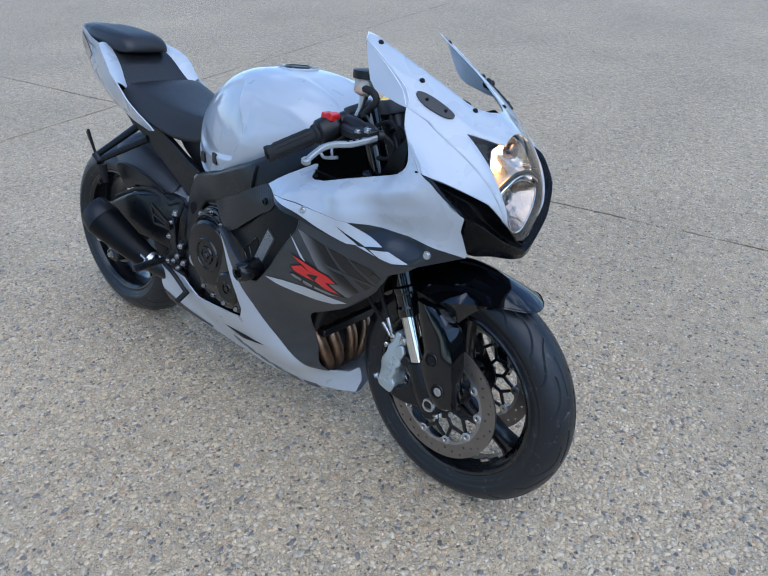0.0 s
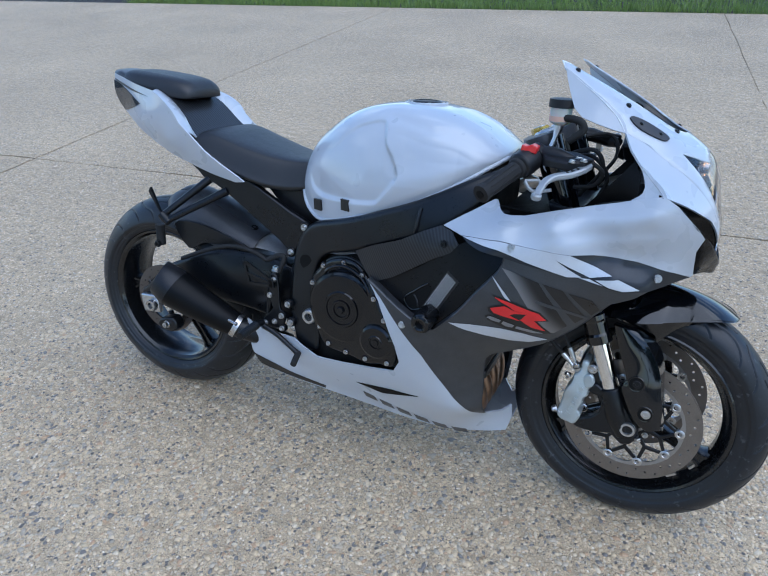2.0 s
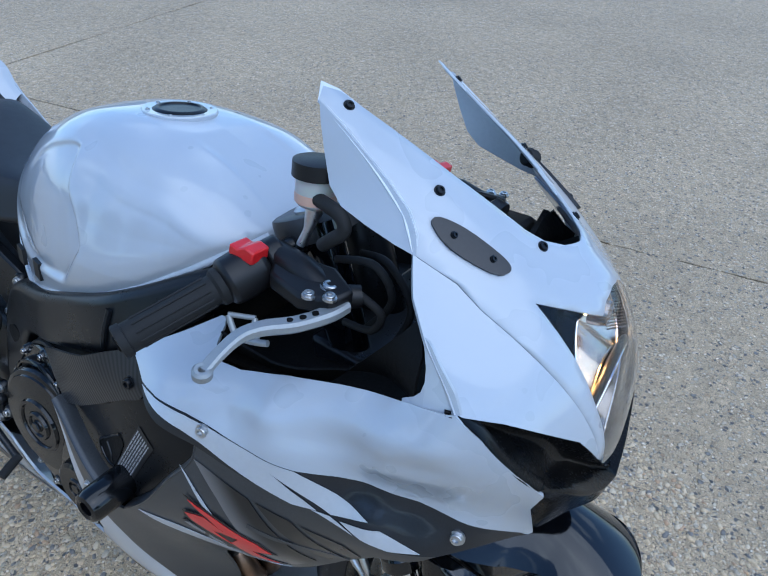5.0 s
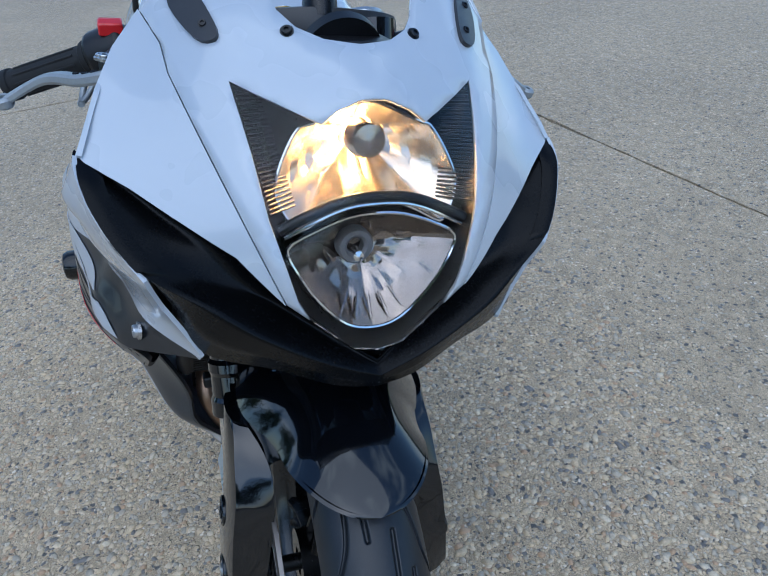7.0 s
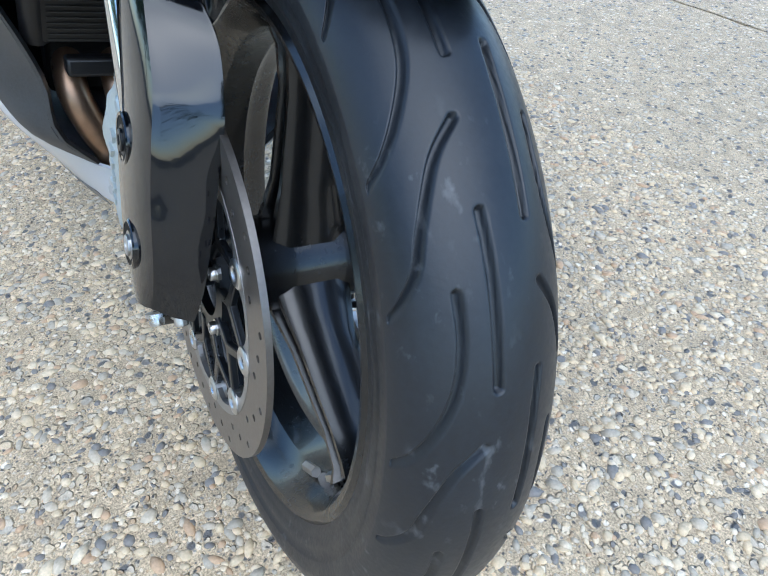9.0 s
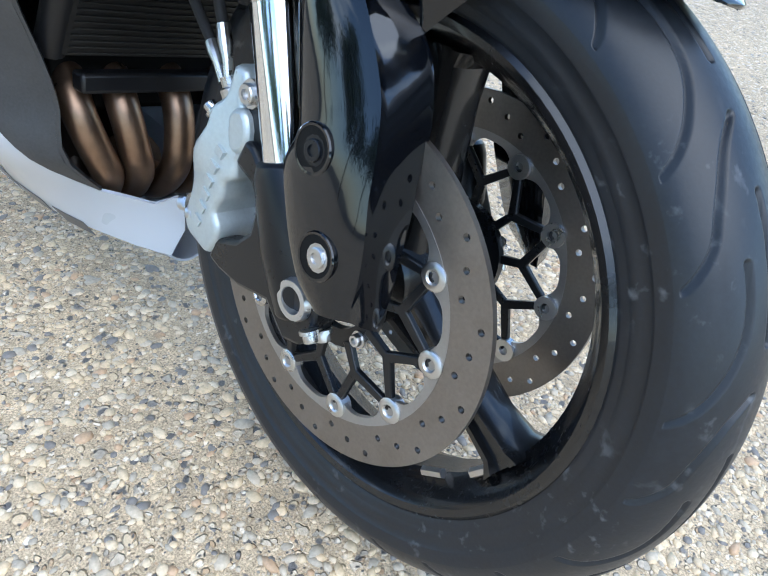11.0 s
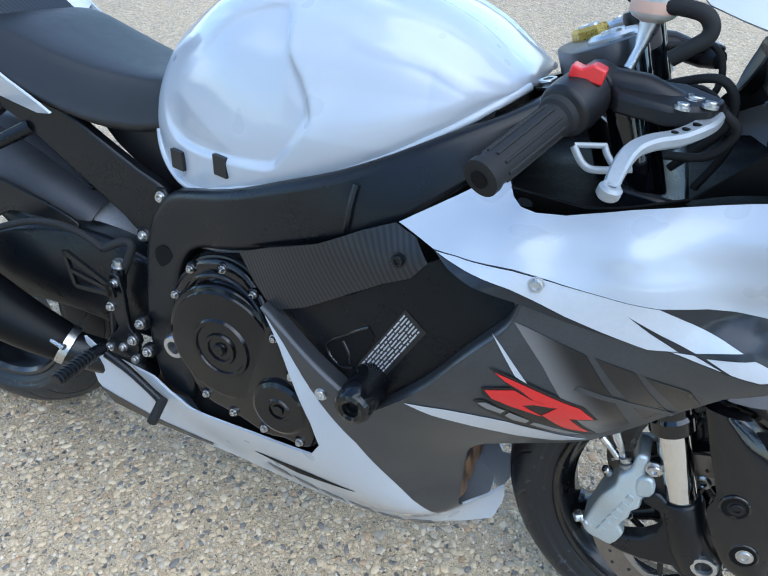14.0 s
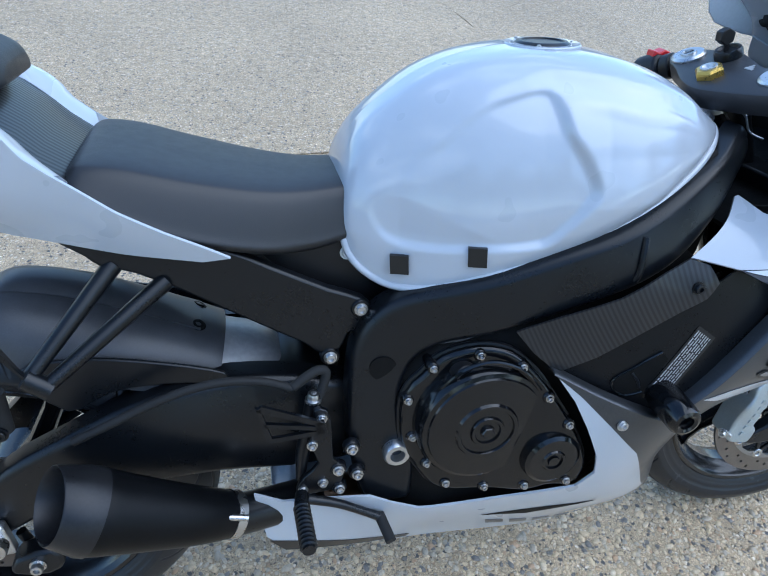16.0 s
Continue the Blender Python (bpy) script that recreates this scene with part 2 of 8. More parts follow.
def concrete_material():
    """Exposed-aggregate concrete: rounded stones of mixed colours in a sandy matrix."""
    m = nodes_of("exposed_aggregate", (0.3, 0.28, 0.25), 0.6)
    t, p = m.node_tree, m.node_tree.nodes["Principled BSDF"]
    L, N = t.links.new, t.nodes.new
    co = N("ShaderNodeTexCoord")
    heights, colour = [], None
    warp = N("ShaderNodeTexNoise")
    warp.inputs["Scale"].default_value = 45.0
    L(co.outputs["Object"], warp.inputs["Vector"])
    wm = N("ShaderNodeMixRGB")
    wm.blend_type = "LINEAR_LIGHT"
    wm.inputs["Fac"].default_value = 0.008
    L(co.outputs["Object"], wm.inputs["Color1"])
    L(warp.outputs["Color"], wm.inputs["Color2"])
    sand = N("ShaderNodeTexNoise")
    sand.inputs["Scale"].default_value, sand.inputs["Detail"].default_value = 420.0, 4.0
    L(co.outputs["Object"], sand.inputs["Vector"])
    base = N("ShaderNodeValToRGB")
    e = base.color_ramp.elements
    e[0].position, e[0].color = 0.3, (0.20, 0.165, 0.12, 1)
    e[1].position, e[1].color = 0.72, (0.64, 0.55, 0.42, 1)
    L(sand.outputs["Fac"], base.inputs["Fac"])
    colour = base.outputs[0]
    for scale, lo, hi, share in ((200.0, 0.28, 0.44, 0.75), (100.0, 0.30, 0.43, 0.62), (60.0, 0.30, 0.42, 0.38)):
        v = N("ShaderNodeTexVoronoi")
        v.inputs["Scale"].default_value = scale
        L(wm.outputs[0], v.inputs["Vector"])
        stone = N("ShaderNodeMapRange")
        stone.inputs["From Min"].default_value, stone.inputs["From Max"].default_value = hi, lo
        L(v.outputs["Distance"], stone.inputs["Value"])
        sep = N("ShaderNodeSeparateColor")
        L(v.outputs["Color"], sep.inputs[0])
        pick = N("ShaderNodeMath")
        pick.operation = "LESS_THAN"
        pick.inputs[1].default_value = share
        L(sep.outputs[1], pick.inputs[0])
        fac = N("ShaderNodeMath")
        fac.operation = "MULTIPLY"
        L(stone.outputs[0], fac.inputs[0])
        L(pick.outputs[0], fac.inputs[1])
        ramp = N("ShaderNodeValToRGB")
        ramp.color_ramp.interpolation = "CONSTANT"
        el = ramp.color_ramp.elements
        el[0].position, el[0].color = 0.0, (0.54, 0.47, 0.36, 1)
        el[1].position, el[1].color = 0.90, (0.62, 0.57, 0.48, 1)
        for pos, col in ((0.20, (0.38, 0.36, 0.325, 1)), (0.34, (0.60, 0.51, 0.38, 1)), (0.56, (0.20, 0.20, 0.205, 1)), (0.64, (0.42, 0.32, 0.22, 1)), (0.70, (0.50, 0.46, 0.40, 1))):
            x = el.new(pos)
            x.color = col
        L(sep.outputs[0], ramp.inputs["Fac"])
        mix = N("ShaderNodeMixRGB")
        L(fac.outputs[0], mix.inputs["Fac"])
        L(colour, mix.inputs["Color1"])
        L(ramp.outputs[0], mix.inputs["Color2"])
        colour = mix.outputs[0]
        heights.append(fac.outputs[0])
    # Dark stones, pale spots, and worn-out pits whose shade is put into the colour.
    for scale, lo, hi, share, col in ((150.0, 0.16, 0.34, 0.30, (0.085, 0.083, 0.085, 1)), (52.0, 0.20, 0.30, 0.16, (0.11, 0.112, 0.122, 1)), (75.0, 0.16, 0.28, 0.12, (0.72, 0.70, 0.66, 1))):
        v = N("ShaderNodeTexVoronoi")
        v.inputs["Scale"].default_value = scale
        L(wm.outputs[0], v.inputs["Vector"])
        spot = N("ShaderNodeMapRange")
        spot.inputs["From Min"].default_value, spot.inputs["From Max"].default_value = hi, lo
        L(v.outputs["Distance"], spot.inputs["Value"])
        sep = N("ShaderNodeSeparateColor")
        L(v.outputs["Color"], sep.inputs[0])
        pick = N("ShaderNodeMath")
        pick.operation = "LESS_THAN"
        pick.inputs[1].default_value = share
        L(sep.outputs[2], pick.inputs[0])
        fac = N("ShaderNodeMath")
        fac.operation = "MULTIPLY"
        L(spot.outputs[0], fac.inputs[0])
        L(pick.outputs[0], fac.inputs[1])
        mix = N("ShaderNodeMixRGB")
        mix.inputs["Color2"].default_value = col
        L(fac.outputs[0], mix.inputs["Fac"])
        L(colour, mix.inputs["Color1"])
        colour = mix.outputs[0]
    big = N("ShaderNodeTexNoise")
    big.inputs["Scale"].default_value, big.inputs["Detail"].default_value = 0.9, 5.0
    L(co.outputs["Object"], big.inputs["Vector"])
    stain = N("ShaderNodeMapRange")
    stain.inputs["From Min"].default_value, stain.inputs["From Max"].default_value = 0.3, 0.7
    stain.inputs["To Min"].default_value, stain.inputs["To Max"].default_value = 0.86, 1.1
    L(big.outputs["Fac"], stain.inputs["Value"])
    clump = N("ShaderNodeTexNoise")
    clump.inputs["Scale"].default_value, clump.inputs["Detail"].default_value, clump.inputs["Roughness"].default_value = 22.0, 9.0, 0.88
    L(co.outputs["Object"], clump.inputs["Vector"])
    cl = N("ShaderNodeMapRange")
    cl.inputs["From Min"].default_value, cl.inputs["From Max"].default_value = 0.3, 0.7
    cl.inputs["To Min"].default_value, cl.inputs["To Max"].default_value = 0.53, 1.47
    L(clump.outputs["Fac"], cl.inputs["Value"])
    mott = N("ShaderNodeMixRGB")
    mott.blend_type = "MULTIPLY"
    mott.inputs["Fac"].default_value = 1.0
    L(colour, mott.inputs["Color1"])
    L(cl.outputs[0], mott.inputs["Color2"])
    colour = mott.outputs[0]
    tint = N("ShaderNodeMixRGB")
    tint.blend_type = "MULTIPLY"
    tint.inputs["Fac"].default_value = 1.0
    L(colour, tint.inputs["Color1"])
    L(stain.outputs[0], tint.inputs["Color2"])
    warm = N("ShaderNodeMixRGB")
    warm.blend_type = "MULTIPLY"
    warm.inputs["Fac"].default_value = 1.0
    warm.inputs["Color2"].default_value = (1.155, 1.03, 0.845, 1)
    L(tint.outputs[0], warm.inputs["Color1"])
    L(warm.outputs[0], p.inputs["Base Color"])
    hs = N("ShaderNodeMath")
    hs.operation = "MAXIMUM"
    L(heights[1], hs.inputs[0])
    L(heights[2], hs.inputs[1])
    hadd = N("ShaderNodeMath")
    hadd.operation = "MULTIPLY_ADD"
    hadd.inputs[1].default_value = 0.35
    L(sand.outputs["Fac"], hadd.inputs[0])
    L(hs.outputs[0], hadd.inputs[2])
    bp = N("ShaderNodeBump")
    bp.inputs["Strength"].default_value, bp.inputs["Distance"].default_value = 1.0, 0.0035
    L(hadd.outputs[0], bp.inputs["Height"])
    L(bp.outputs[0], p.inputs["Normal"])
    rr = N("ShaderNodeMapRange")
    rr.inputs["To Min"].default_value, rr.inputs["To Max"].default_value = 0.75, 0.42
    L(hs.outputs[0], rr.inputs["Value"])
    L(rr.outputs[0], p.inputs["Roughness"])
    return m


CONCRETE = concrete_material()
SOIL = worn(nodes_of("dark_soil", (0.028, 0.025, 0.020), 0.9), 60, 0.4, 0.8, 0.05, 0.01)


def stone_material():
    m = nodes_of("pebble_stone", (0.3, 0.28, 0.25), 0.5)
    t, p = m.node_tree, m.node_tree.nodes["Principled BSDF"]
    g = t.nodes.new("ShaderNodeNewGeometry")
    ramp = t.nodes.new("ShaderNodeValToRGB")
    ramp.color_ramp.interpolation = "CONSTANT"
    el = ramp.color_ramp.elements
    el[0].position, el[0].color = 0.0, (0.54, 0.47, 0.36, 1)
    el[1].position, el[1].color = 0.93, (0.62, 0.57, 0.48, 1)
    for pos, col in ((0.18, (0.38, 0.36, 0.325, 1)), (0.32, (0.60, 0.51, 0.38, 1)), (0.52, (0.19, 0.19, 0.20, 1)), (0.62, (0.46, 0.34, 0.24, 1)), (0.69, (0.48, 0.445, 0.39, 1)), (0.80, (0.62, 0.55, 0.44, 1))):
        x = el.new(pos)
        x.color = col
    t.links.new(g.outputs["Random Per Island"], ramp.inputs["Fac"])
    co = t.nodes.new("ShaderNodeTexCoord")
    n = t.nodes.new("ShaderNodeTexNoise")
    n.inputs["Scale"].default_value, n.inputs["Detail"].default_value = 300.0, 5.0
    t.links.new(co.outputs["Object"], n.inputs["Vector"])
    mr = t.nodes.new("ShaderNodeMapRange")
    mr.inputs["To Min"].default_value, mr.inputs["To Max"].default_value = 0.6, 1.3
    t.links.new(n.outputs["Fac"], mr.inputs["Value"])
    mul = t.nodes.new("ShaderNodeMixRGB")
    mul.blend_type = "MULTIPLY"
    mul.inputs["Fac"].default_value = 1.0
    t.links.new(ramp.outputs[0], mul.inputs["Color1"])
    t.links.new(mr.outputs[0], mul.inputs["Color2"])
    warm = t.nodes.new("ShaderNodeMixRGB")
    warm.blend_type = "MULTIPLY"
    warm.inputs["Fac"].default_value = 1.0
    warm.inputs["Color2"].default_value = (1.155, 1.03, 0.845, 1)
    t.links.new(mul.outputs[0], warm.inputs["Color1"])
    t.links.new(warm.outputs[0], p.inputs["Base Color"])
    return m


STONE = stone_material()


def leaf_material(name, a, b):
    m = nodes_of(name, a, 0.55)
    t, p = m.node_tree, m.node_tree.nodes["Principled BSDF"]
    g = t.nodes.new("ShaderNodeNewGeometry")
    mix = t.nodes.new("ShaderNodeMixRGB")
    mix.inputs["Color1"].default_value, mix.inputs["Color2"].default_value = (*a, 1), (*b, 1)
    t.links.new(g.outputs["Random Per Island"], mix.inputs["Fac"])
    t.links.new(mix.outputs[0], p.inputs["Base Color"])
    return m


GRASS = leaf_material("grass_blade", (0.12, 0.20, 0.04), (0.23, 0.32, 0.07))
LEAF = leaf_material("tree_leaf", (0.03, 0.065, 0.016), (0.08, 0.13, 0.03))
BARK = worn(nodes_of("bark", (0.10, 0.075, 0.055), 0.9), 20, 0.4, 0.8, 0.05, 0.02)


# ---- mesh tools ----
from mathutils.geometry import delaunay_2d_cdt


def part(name, verts, faces, material, parent=None, label="", sharp=38, thick=0.0, bevel=0.0, sub=0, flip=False):
    """Links one mesh object, its normals turned outward (kept as they are for open sheets, which take thick)."""
    me = bpy.data.meshes.new(name)
    me.from_pydata([tuple(v) for v in verts], [], [tuple(f) for f in faces])
    bm = bmesh.new()
    bm.from_mesh(me)
    bmesh.ops.recalc_face_normals(bm, faces=bm.faces)
    if flip:
        bmesh.ops.reverse_faces(bm, faces=bm.faces)
    bm.to_mesh(me)
    bm.free()
    me.materials.append(material)
    me.shade_smooth()
    me.set_sharp_from_angle(angle=radians(sharp))
    ob = new(name, me)
    if parent is not None:
        ob.parent = parent
    if label:
        tagged(ob, label)
    if sub:
        s = ob.modifiers.new("sub", "SUBSURF")
        s.levels = s.render_levels = sub
    if thick:
        s = ob.modifiers.new("solid", "SOLIDIFY")
        s.thickness, s.offset = thick, -1
        if name in ("nose_cowl", "intake_cowl", "rear_hugger"):
            s = ob.modifiers.new("crisp", "WEIGHTED_NORMAL")
            s.weight = 80
        else:
            s = ob.modifiers.new("crisp", "EDGE_SPLIT")
            s.split_angle = radians(46)
    if bevel:
        s = ob.modifiers.new("bevel", "BEVEL")
        s.width, s.segments, s.limit_method, s.angle_limit = bevel, 2, "ANGLE", radians(40)
    return ob


def spline(pts, n=6, closed=False):
    """A Catmull-Rom curve through the points, n steps a span."""
    p = np.array(pts, float)
    k = len(p)
    out = []
    for i in range(k if closed else k - 1):
        a, b, c, d = (p[(i + o) % k] if closed else p[min(max(i + o, 0), k - 1)] for o in (-1, 0, 1, 2))
        for s in np.arange(n) / n:
            out.append(0.5 * (2 * b + (c - a) * s + (2 * a - 5 * b + 4 * c - d) * s**2 + (3 * b - a - 3 * c + d) * s**3))
    if not closed:
        out.append(p[-1])
    return np.array(out)


def merge(*shapes):
    verts, faces = [], []
    for v, f in shapes:
        o = len(verts)
        verts += [tuple(x) for x in v]
        faces += [tuple(i + o for i in q) for q in f]
    return verts, faces


def tube(pts, r, n=12, smooth=0, cap=True):
    """A round bar along points, with one radius or one for each point."""
    pts = np.array(pts, float)
    r = np.full(len(pts), r) if np.isscalar(r) else np.array(r, float)
    if smooth:
        r = np.interp(np.linspace(0, len(pts) - 1, (len(pts) - 1) * smooth + 1), np.arange(len(pts)), r)
        pts = spline(pts, smooth)
    verts, faces = [], []
    ref = None
    for i, p in enumerate(pts):
        d = pts[min(i + 1, len(pts) - 1)] - pts[max(i - 1, 0)]
        d = d / (np.linalg.norm(d) + 1e-12)
        if ref is None:
            ref = np.array([0, 0, 1.0]) if abs(d[2]) < 0.9 else np.array([1.0, 0, 0])
        u = ref - d * (ref @ d)
        u /= np.linalg.norm(u)
        ref = u
        w = np.cross(d, u)
        for k in range(n):
            a = 2 * math.pi * k / n
            verts.append(p + r[i] * (math.cos(a) * u + math.sin(a) * w))
    for i in range(len(pts) - 1):
        for k in range(n):
            faces.append((i * n + k, i * n + (k + 1) % n, (i + 1) * n + (k + 1) % n, (i + 1) * n + k))
    if cap:
        faces += [tuple(range(n))[::-1], tuple(range((len(pts) - 1) * n, len(pts) * n))]
    return verts, faces


def revolve(profile, at=(0, 0, 0), axis=(0, 1, 0), n=64, closed=True, arc=None):
    """Turns a profile of (radius, height along the axis) about the axis through at."""
    q = Vector((0, 0, 1)).rotation_difference(Vector(axis)).to_matrix()
    verts, faces = [], []
    k = len(profile)
    for i in range(n):
        a = 2 * math.pi * i / n
        for r, h in profile:
            verts.append(tuple(Vector(at) + q @ Vector((r * math.cos(a), r * math.sin(a), h))))
    for i in range(n):
        for j in range(k if closed else k - 1):
            faces.append((i * k + j, i * k + (j + 1) % k, (i + 1) % n * k + (j + 1) % k, (i + 1) % n * k + j))
    return verts, faces


def plate(outline, y0, y1, round_n=0):
    """A flat slab with an outline in x and z, from y0 to y1 (numbers, or functions of x and z)."""
    o = spline(outline, round_n, True) if round_n else np.array(outline, float)
    f0 = y0 if callable(y0) else (lambda x, z: y0)
    f1 = y1 if callable(y1) else (lambda x, z: y1)
    n = len(o)
    verts = [(x, f0(x, z), z) for x, z in o] + [(x, f1(x, z), z) for x, z in o]
    faces = [tuple(range(n)), tuple(range(n, 2 * n))[::-1]] + [(i, (i + 1) % n, n + (i + 1) % n, n + i) for i in range(n)]
    return verts, faces


def tps(points, soft=1e-4):
    """A smooth sheet over the plane through a few guide points (a, b, height)."""
    P = np.array(points, float)
    A, v, n = P[:, :2], P[:, 2], len(P)

    def kern(a, b):
        r2 = ((a[:, None] - b[None]) ** 2).sum(-1) + 1e-12
        return 0.5 * r2 * np.log(r2)

    M = np.zeros((n + 3, n + 3))
    M[:n, :n] = kern(A, A) + soft * np.eye(n)
    M[:n, n], M[:n, n + 1 :] = 1, A
    M[n:, :n] = M[:n, n:].T
    c = np.linalg.solve(M, np.r_[v, 0, 0, 0])

    def height(a, b):
        a, b = np.asarray(a, float), np.asarray(b, float)
        Q = np.stack([a.ravel(), b.ravel()], 1)
        return (kern(Q, A) @ c[:n] + c[n] + Q @ c[n + 1 :]).reshape(a.shape)

    return height


def inside(pts, poly):
    """Which points lie in a polygon."""
    x, y = pts[:, 0], pts[:, 1]
    hit = np.zeros(len(pts), bool)
    for (x0, y0), (x1, y1) in zip(poly, np.roll(poly, -1, 0)):
        cross = (y0 > y) != (y1 > y)
        with np.errstate(divide="ignore", invalid="ignore"):
            hit ^= cross & (x < (x1 - x0) * (y - y0) / (y1 - y0) + x0)
    return hit


def fill(outline, step=0.012, round_n=0):
    """Triangles that fill an outline evenly: 2D points and faces."""
    o = spline(outline, round_n, True) if round_n else np.array(outline, float)
    dense = []
    for a, b in zip(o, np.roll(o, -1, 0)):
        k = max(1, int(np.hypot(*(b - a)) / step))
        dense += [a + (b - a) * s / k for s in range(k)]
    o = np.array(dense)
    lo, hi = o.min(0), o.max(0)
    gx, gy = np.meshgrid(np.arange(lo[0], hi[0], step), np.arange(lo[1], hi[1], step * 0.87))
    gx[1::2] += step / 2
    g = np.stack([gx.ravel(), gy.ravel()], 1)
    g = g[inside(g, o)]
    if len(g):
        d = np.min(np.hypot(g[:, None, 0] - o[None, :, 0], g[:, None, 1] - o[None, :, 1]), 1)
        g = g[d > step * 0.6]
    allp = np.concatenate([o, g])
    v, _, f, *_ = delaunay_2d_cdt([Vector(p) for p in allp], [], [list(range(len(o)))], 1, 1e-6)
    return np.array([tuple(p) for p in v]), [tuple(t) for t in f]


def side_panel(outline, Y, out=0.0, step=0.012, round_n=0, sign=1):
    """A sheet over an outline in x and z that follows y = Y(x, z); sign -1 mirrors it to the other flank."""
    p, f = fill(outline, step, round_n)
    y = Y(p[:, 0], p[:, 1]) - out
    return [(a, sign * c, b) for (a, b), c in zip(p, y)], f


def front_panel(outline, X, out=0.0, step=0.012, round_n=0, sign=1):
    """The same for an outline in y and z that follows x = X(y, z)."""
    p, f = fill(outline, step, round_n)
    x = X(p[:, 0], p[:, 1]) + out
    return [(c, sign * a, b) for (a, b), c in zip(p, x)], f


def loft(rings, cap=True):
    """A skin through rings that have as many points each."""
    k = len(rings[0])
    verts = [tuple(p) for r in rings for p in r]
    faces = []
    for i in range(len(rings) - 1):
        for j in range(k):
            faces.append((i * k + j, i * k + (j + 1) % k, (i + 1) * k + (j + 1) % k, (i + 1) * k + j))
    if cap:
        faces += [tuple(range(k))[::-1], tuple(range((len(rings) - 1) * k, len(rings) * k))]
    return verts, faces


def outward(ob, towards):
    """Turns an open sheet's faces so that their mean normal points along towards."""
    me = ob.data
    total = Vector((0, 0, 0))
    for f in me.polygons:
        total += f.normal * f.area
    if total.dot(Vector(towards)) < 0:
        me.flip_normals()
    return ob


def pillow(outline, Y, depth, sign=1, rim=0.010, drop=0.009, round_n=3, step=0.012):
    """A thick panel over an outline in x and z: its face follows Y and rolls over smoothly at the rim, with walls that run back by depth."""
    o = spline(outline, round_n, True)
    area = 0.5 * np.sum(o[:, 0] * np.roll(o[:, 1], -1) - np.roll(o[:, 0], -1) * o[:, 1])
    d = np.roll(o, -1, 0) - np.roll(o, 1, 0)
    nrm = np.stack([-d[:, 1], d[:, 0]], 1) / (np.hypot(d[:, 0], d[:, 1])[:, None] + 1e-9) * (1 if area > 0 else -1)
    rings = []
    for k in range(6):
        a = math.pi / 2 * k / 5
        p = o + nrm * rim * (1 - math.cos(a))
        rings.append(np.stack([p[:, 0], sign * (Y(p[:, 0], p[:, 1]) + drop * (1 - math.sin(a))), p[:, 1]], 1))
    back = rings[0] + np.array([0, sign * depth, 0])
    rings = [back] + rings
    n = len(o)
    verts = [tuple(v) for r in rings for v in r]
    faces = [(i * n + j, i * n + (j + 1) % n, (i + 1) * n + (j + 1) % n, (i + 1) * n + j) for i in range(len(rings) - 1) for j in range(n)]
    inner = o + nrm * rim
    p, f = fill(inner, step)
    base = len(verts)
    y = Y(p[:, 0], p[:, 1])
    verts += [(a, sign * c, b) for (a, b), c in zip(p, y)]
    faces += [tuple(base + i for i in t) for t in f]
    seen, remap, out = {}, [], []
    for v in verts:
        key = tuple(round(c, 5) for c in v)
        if key not in seen:
            seen[key] = len(out)
            out.append(v)
        remap.append(seen[key])
    faces = [tuple(dict.fromkeys(remap[i] for i in t)) for t in faces]
    return out, [t for t in faces if len(t) > 2]


# ---- setting: ground, driveway, grass ----
TURN = radians(4.2)


def yard(u, v):
    """Driveway coordinates to the world: u along the joints that run with the motorcycle, v across."""
    return (-2.45 + u * math.cos(TURN) - v * math.sin(TURN) * 0.75, 1.575 + u * math.sin(TURN) + v * math.cos(TURN))


ground = tagged(new("ground"), "dark soil ground under the driveway and lawn", "ground", kind="structure")
gp = [yard(-400, -400), yard(400, -400), yard(400, 400), yard(-400, 400)]
part("soil", [(x, y, -0.024) for x, y in gp], [(0, 1, 2, 3)], SOIL, ground)

driveway = tagged(new("driveway"), "pale exposed-aggregate concrete driveway with dark joints", "driveway", kind="structure")
rng = np.random.default_rng(4)


def jag(a, b, seed):
    """A joint's edge between two corners, slightly ragged."""
    r = np.random.default_rng(seed)
    a, b = np.array(a), np.array(b)
    n = max(2, int(np.hypot(*(b - a)) / 0.05))
    s = np.linspace(0, 1, n)[:, None]
    p = a + (b - a) * s
    d = (b - a) / np.hypot(*(b - a))
    side = np.array([-d[1], d[0]])
    k = np.convolve(r.normal(0, 1, n), np.ones(5) / 5, "same") * 0.006 + r.normal(0, 0.0015, n)
    k[0] = k[-1] = 0
    return (p + side * k[:, None])[:-1]


US, VS = [-14.0, -9.0, -4.5, 0.0, 4.52, 9.0, 14.0], [-14.0, -9.0, -4.45, 0.0, 6.9]
GAP = {4.52: 0.0030, 0.0: 0.0062}
for i in range(len(US) - 1):
    for j in range(len(VS) - 1):
        u0, u1, v0, v1 = US[i] + GAP.get(US[i], 0.004), US[i + 1] - GAP.get(US[i + 1], 0.004), VS[j] + GAP.get(VS[j], 0.004), VS[j + 1] - GAP.get(VS[j + 1], 0.004)
        c = [yard(u0, v0), yard(u1, v0), yard(u1, v1), yard(u0, v1)]
        ring = np.concatenate([jag(c[k], c[(k + 1) % 4], 40 * i + 4 * j + k) for k in range(4)])
        n = len(ring)
        part("slab", [(x, y, 0) for x, y in ring] + [(x, y, -0.023) for x, y in ring],
             [tuple(range(n))] + [(k, n + k, n + (k + 1) % n, (k + 1) % n) for k in range(n)], CONCRETE, driveway)


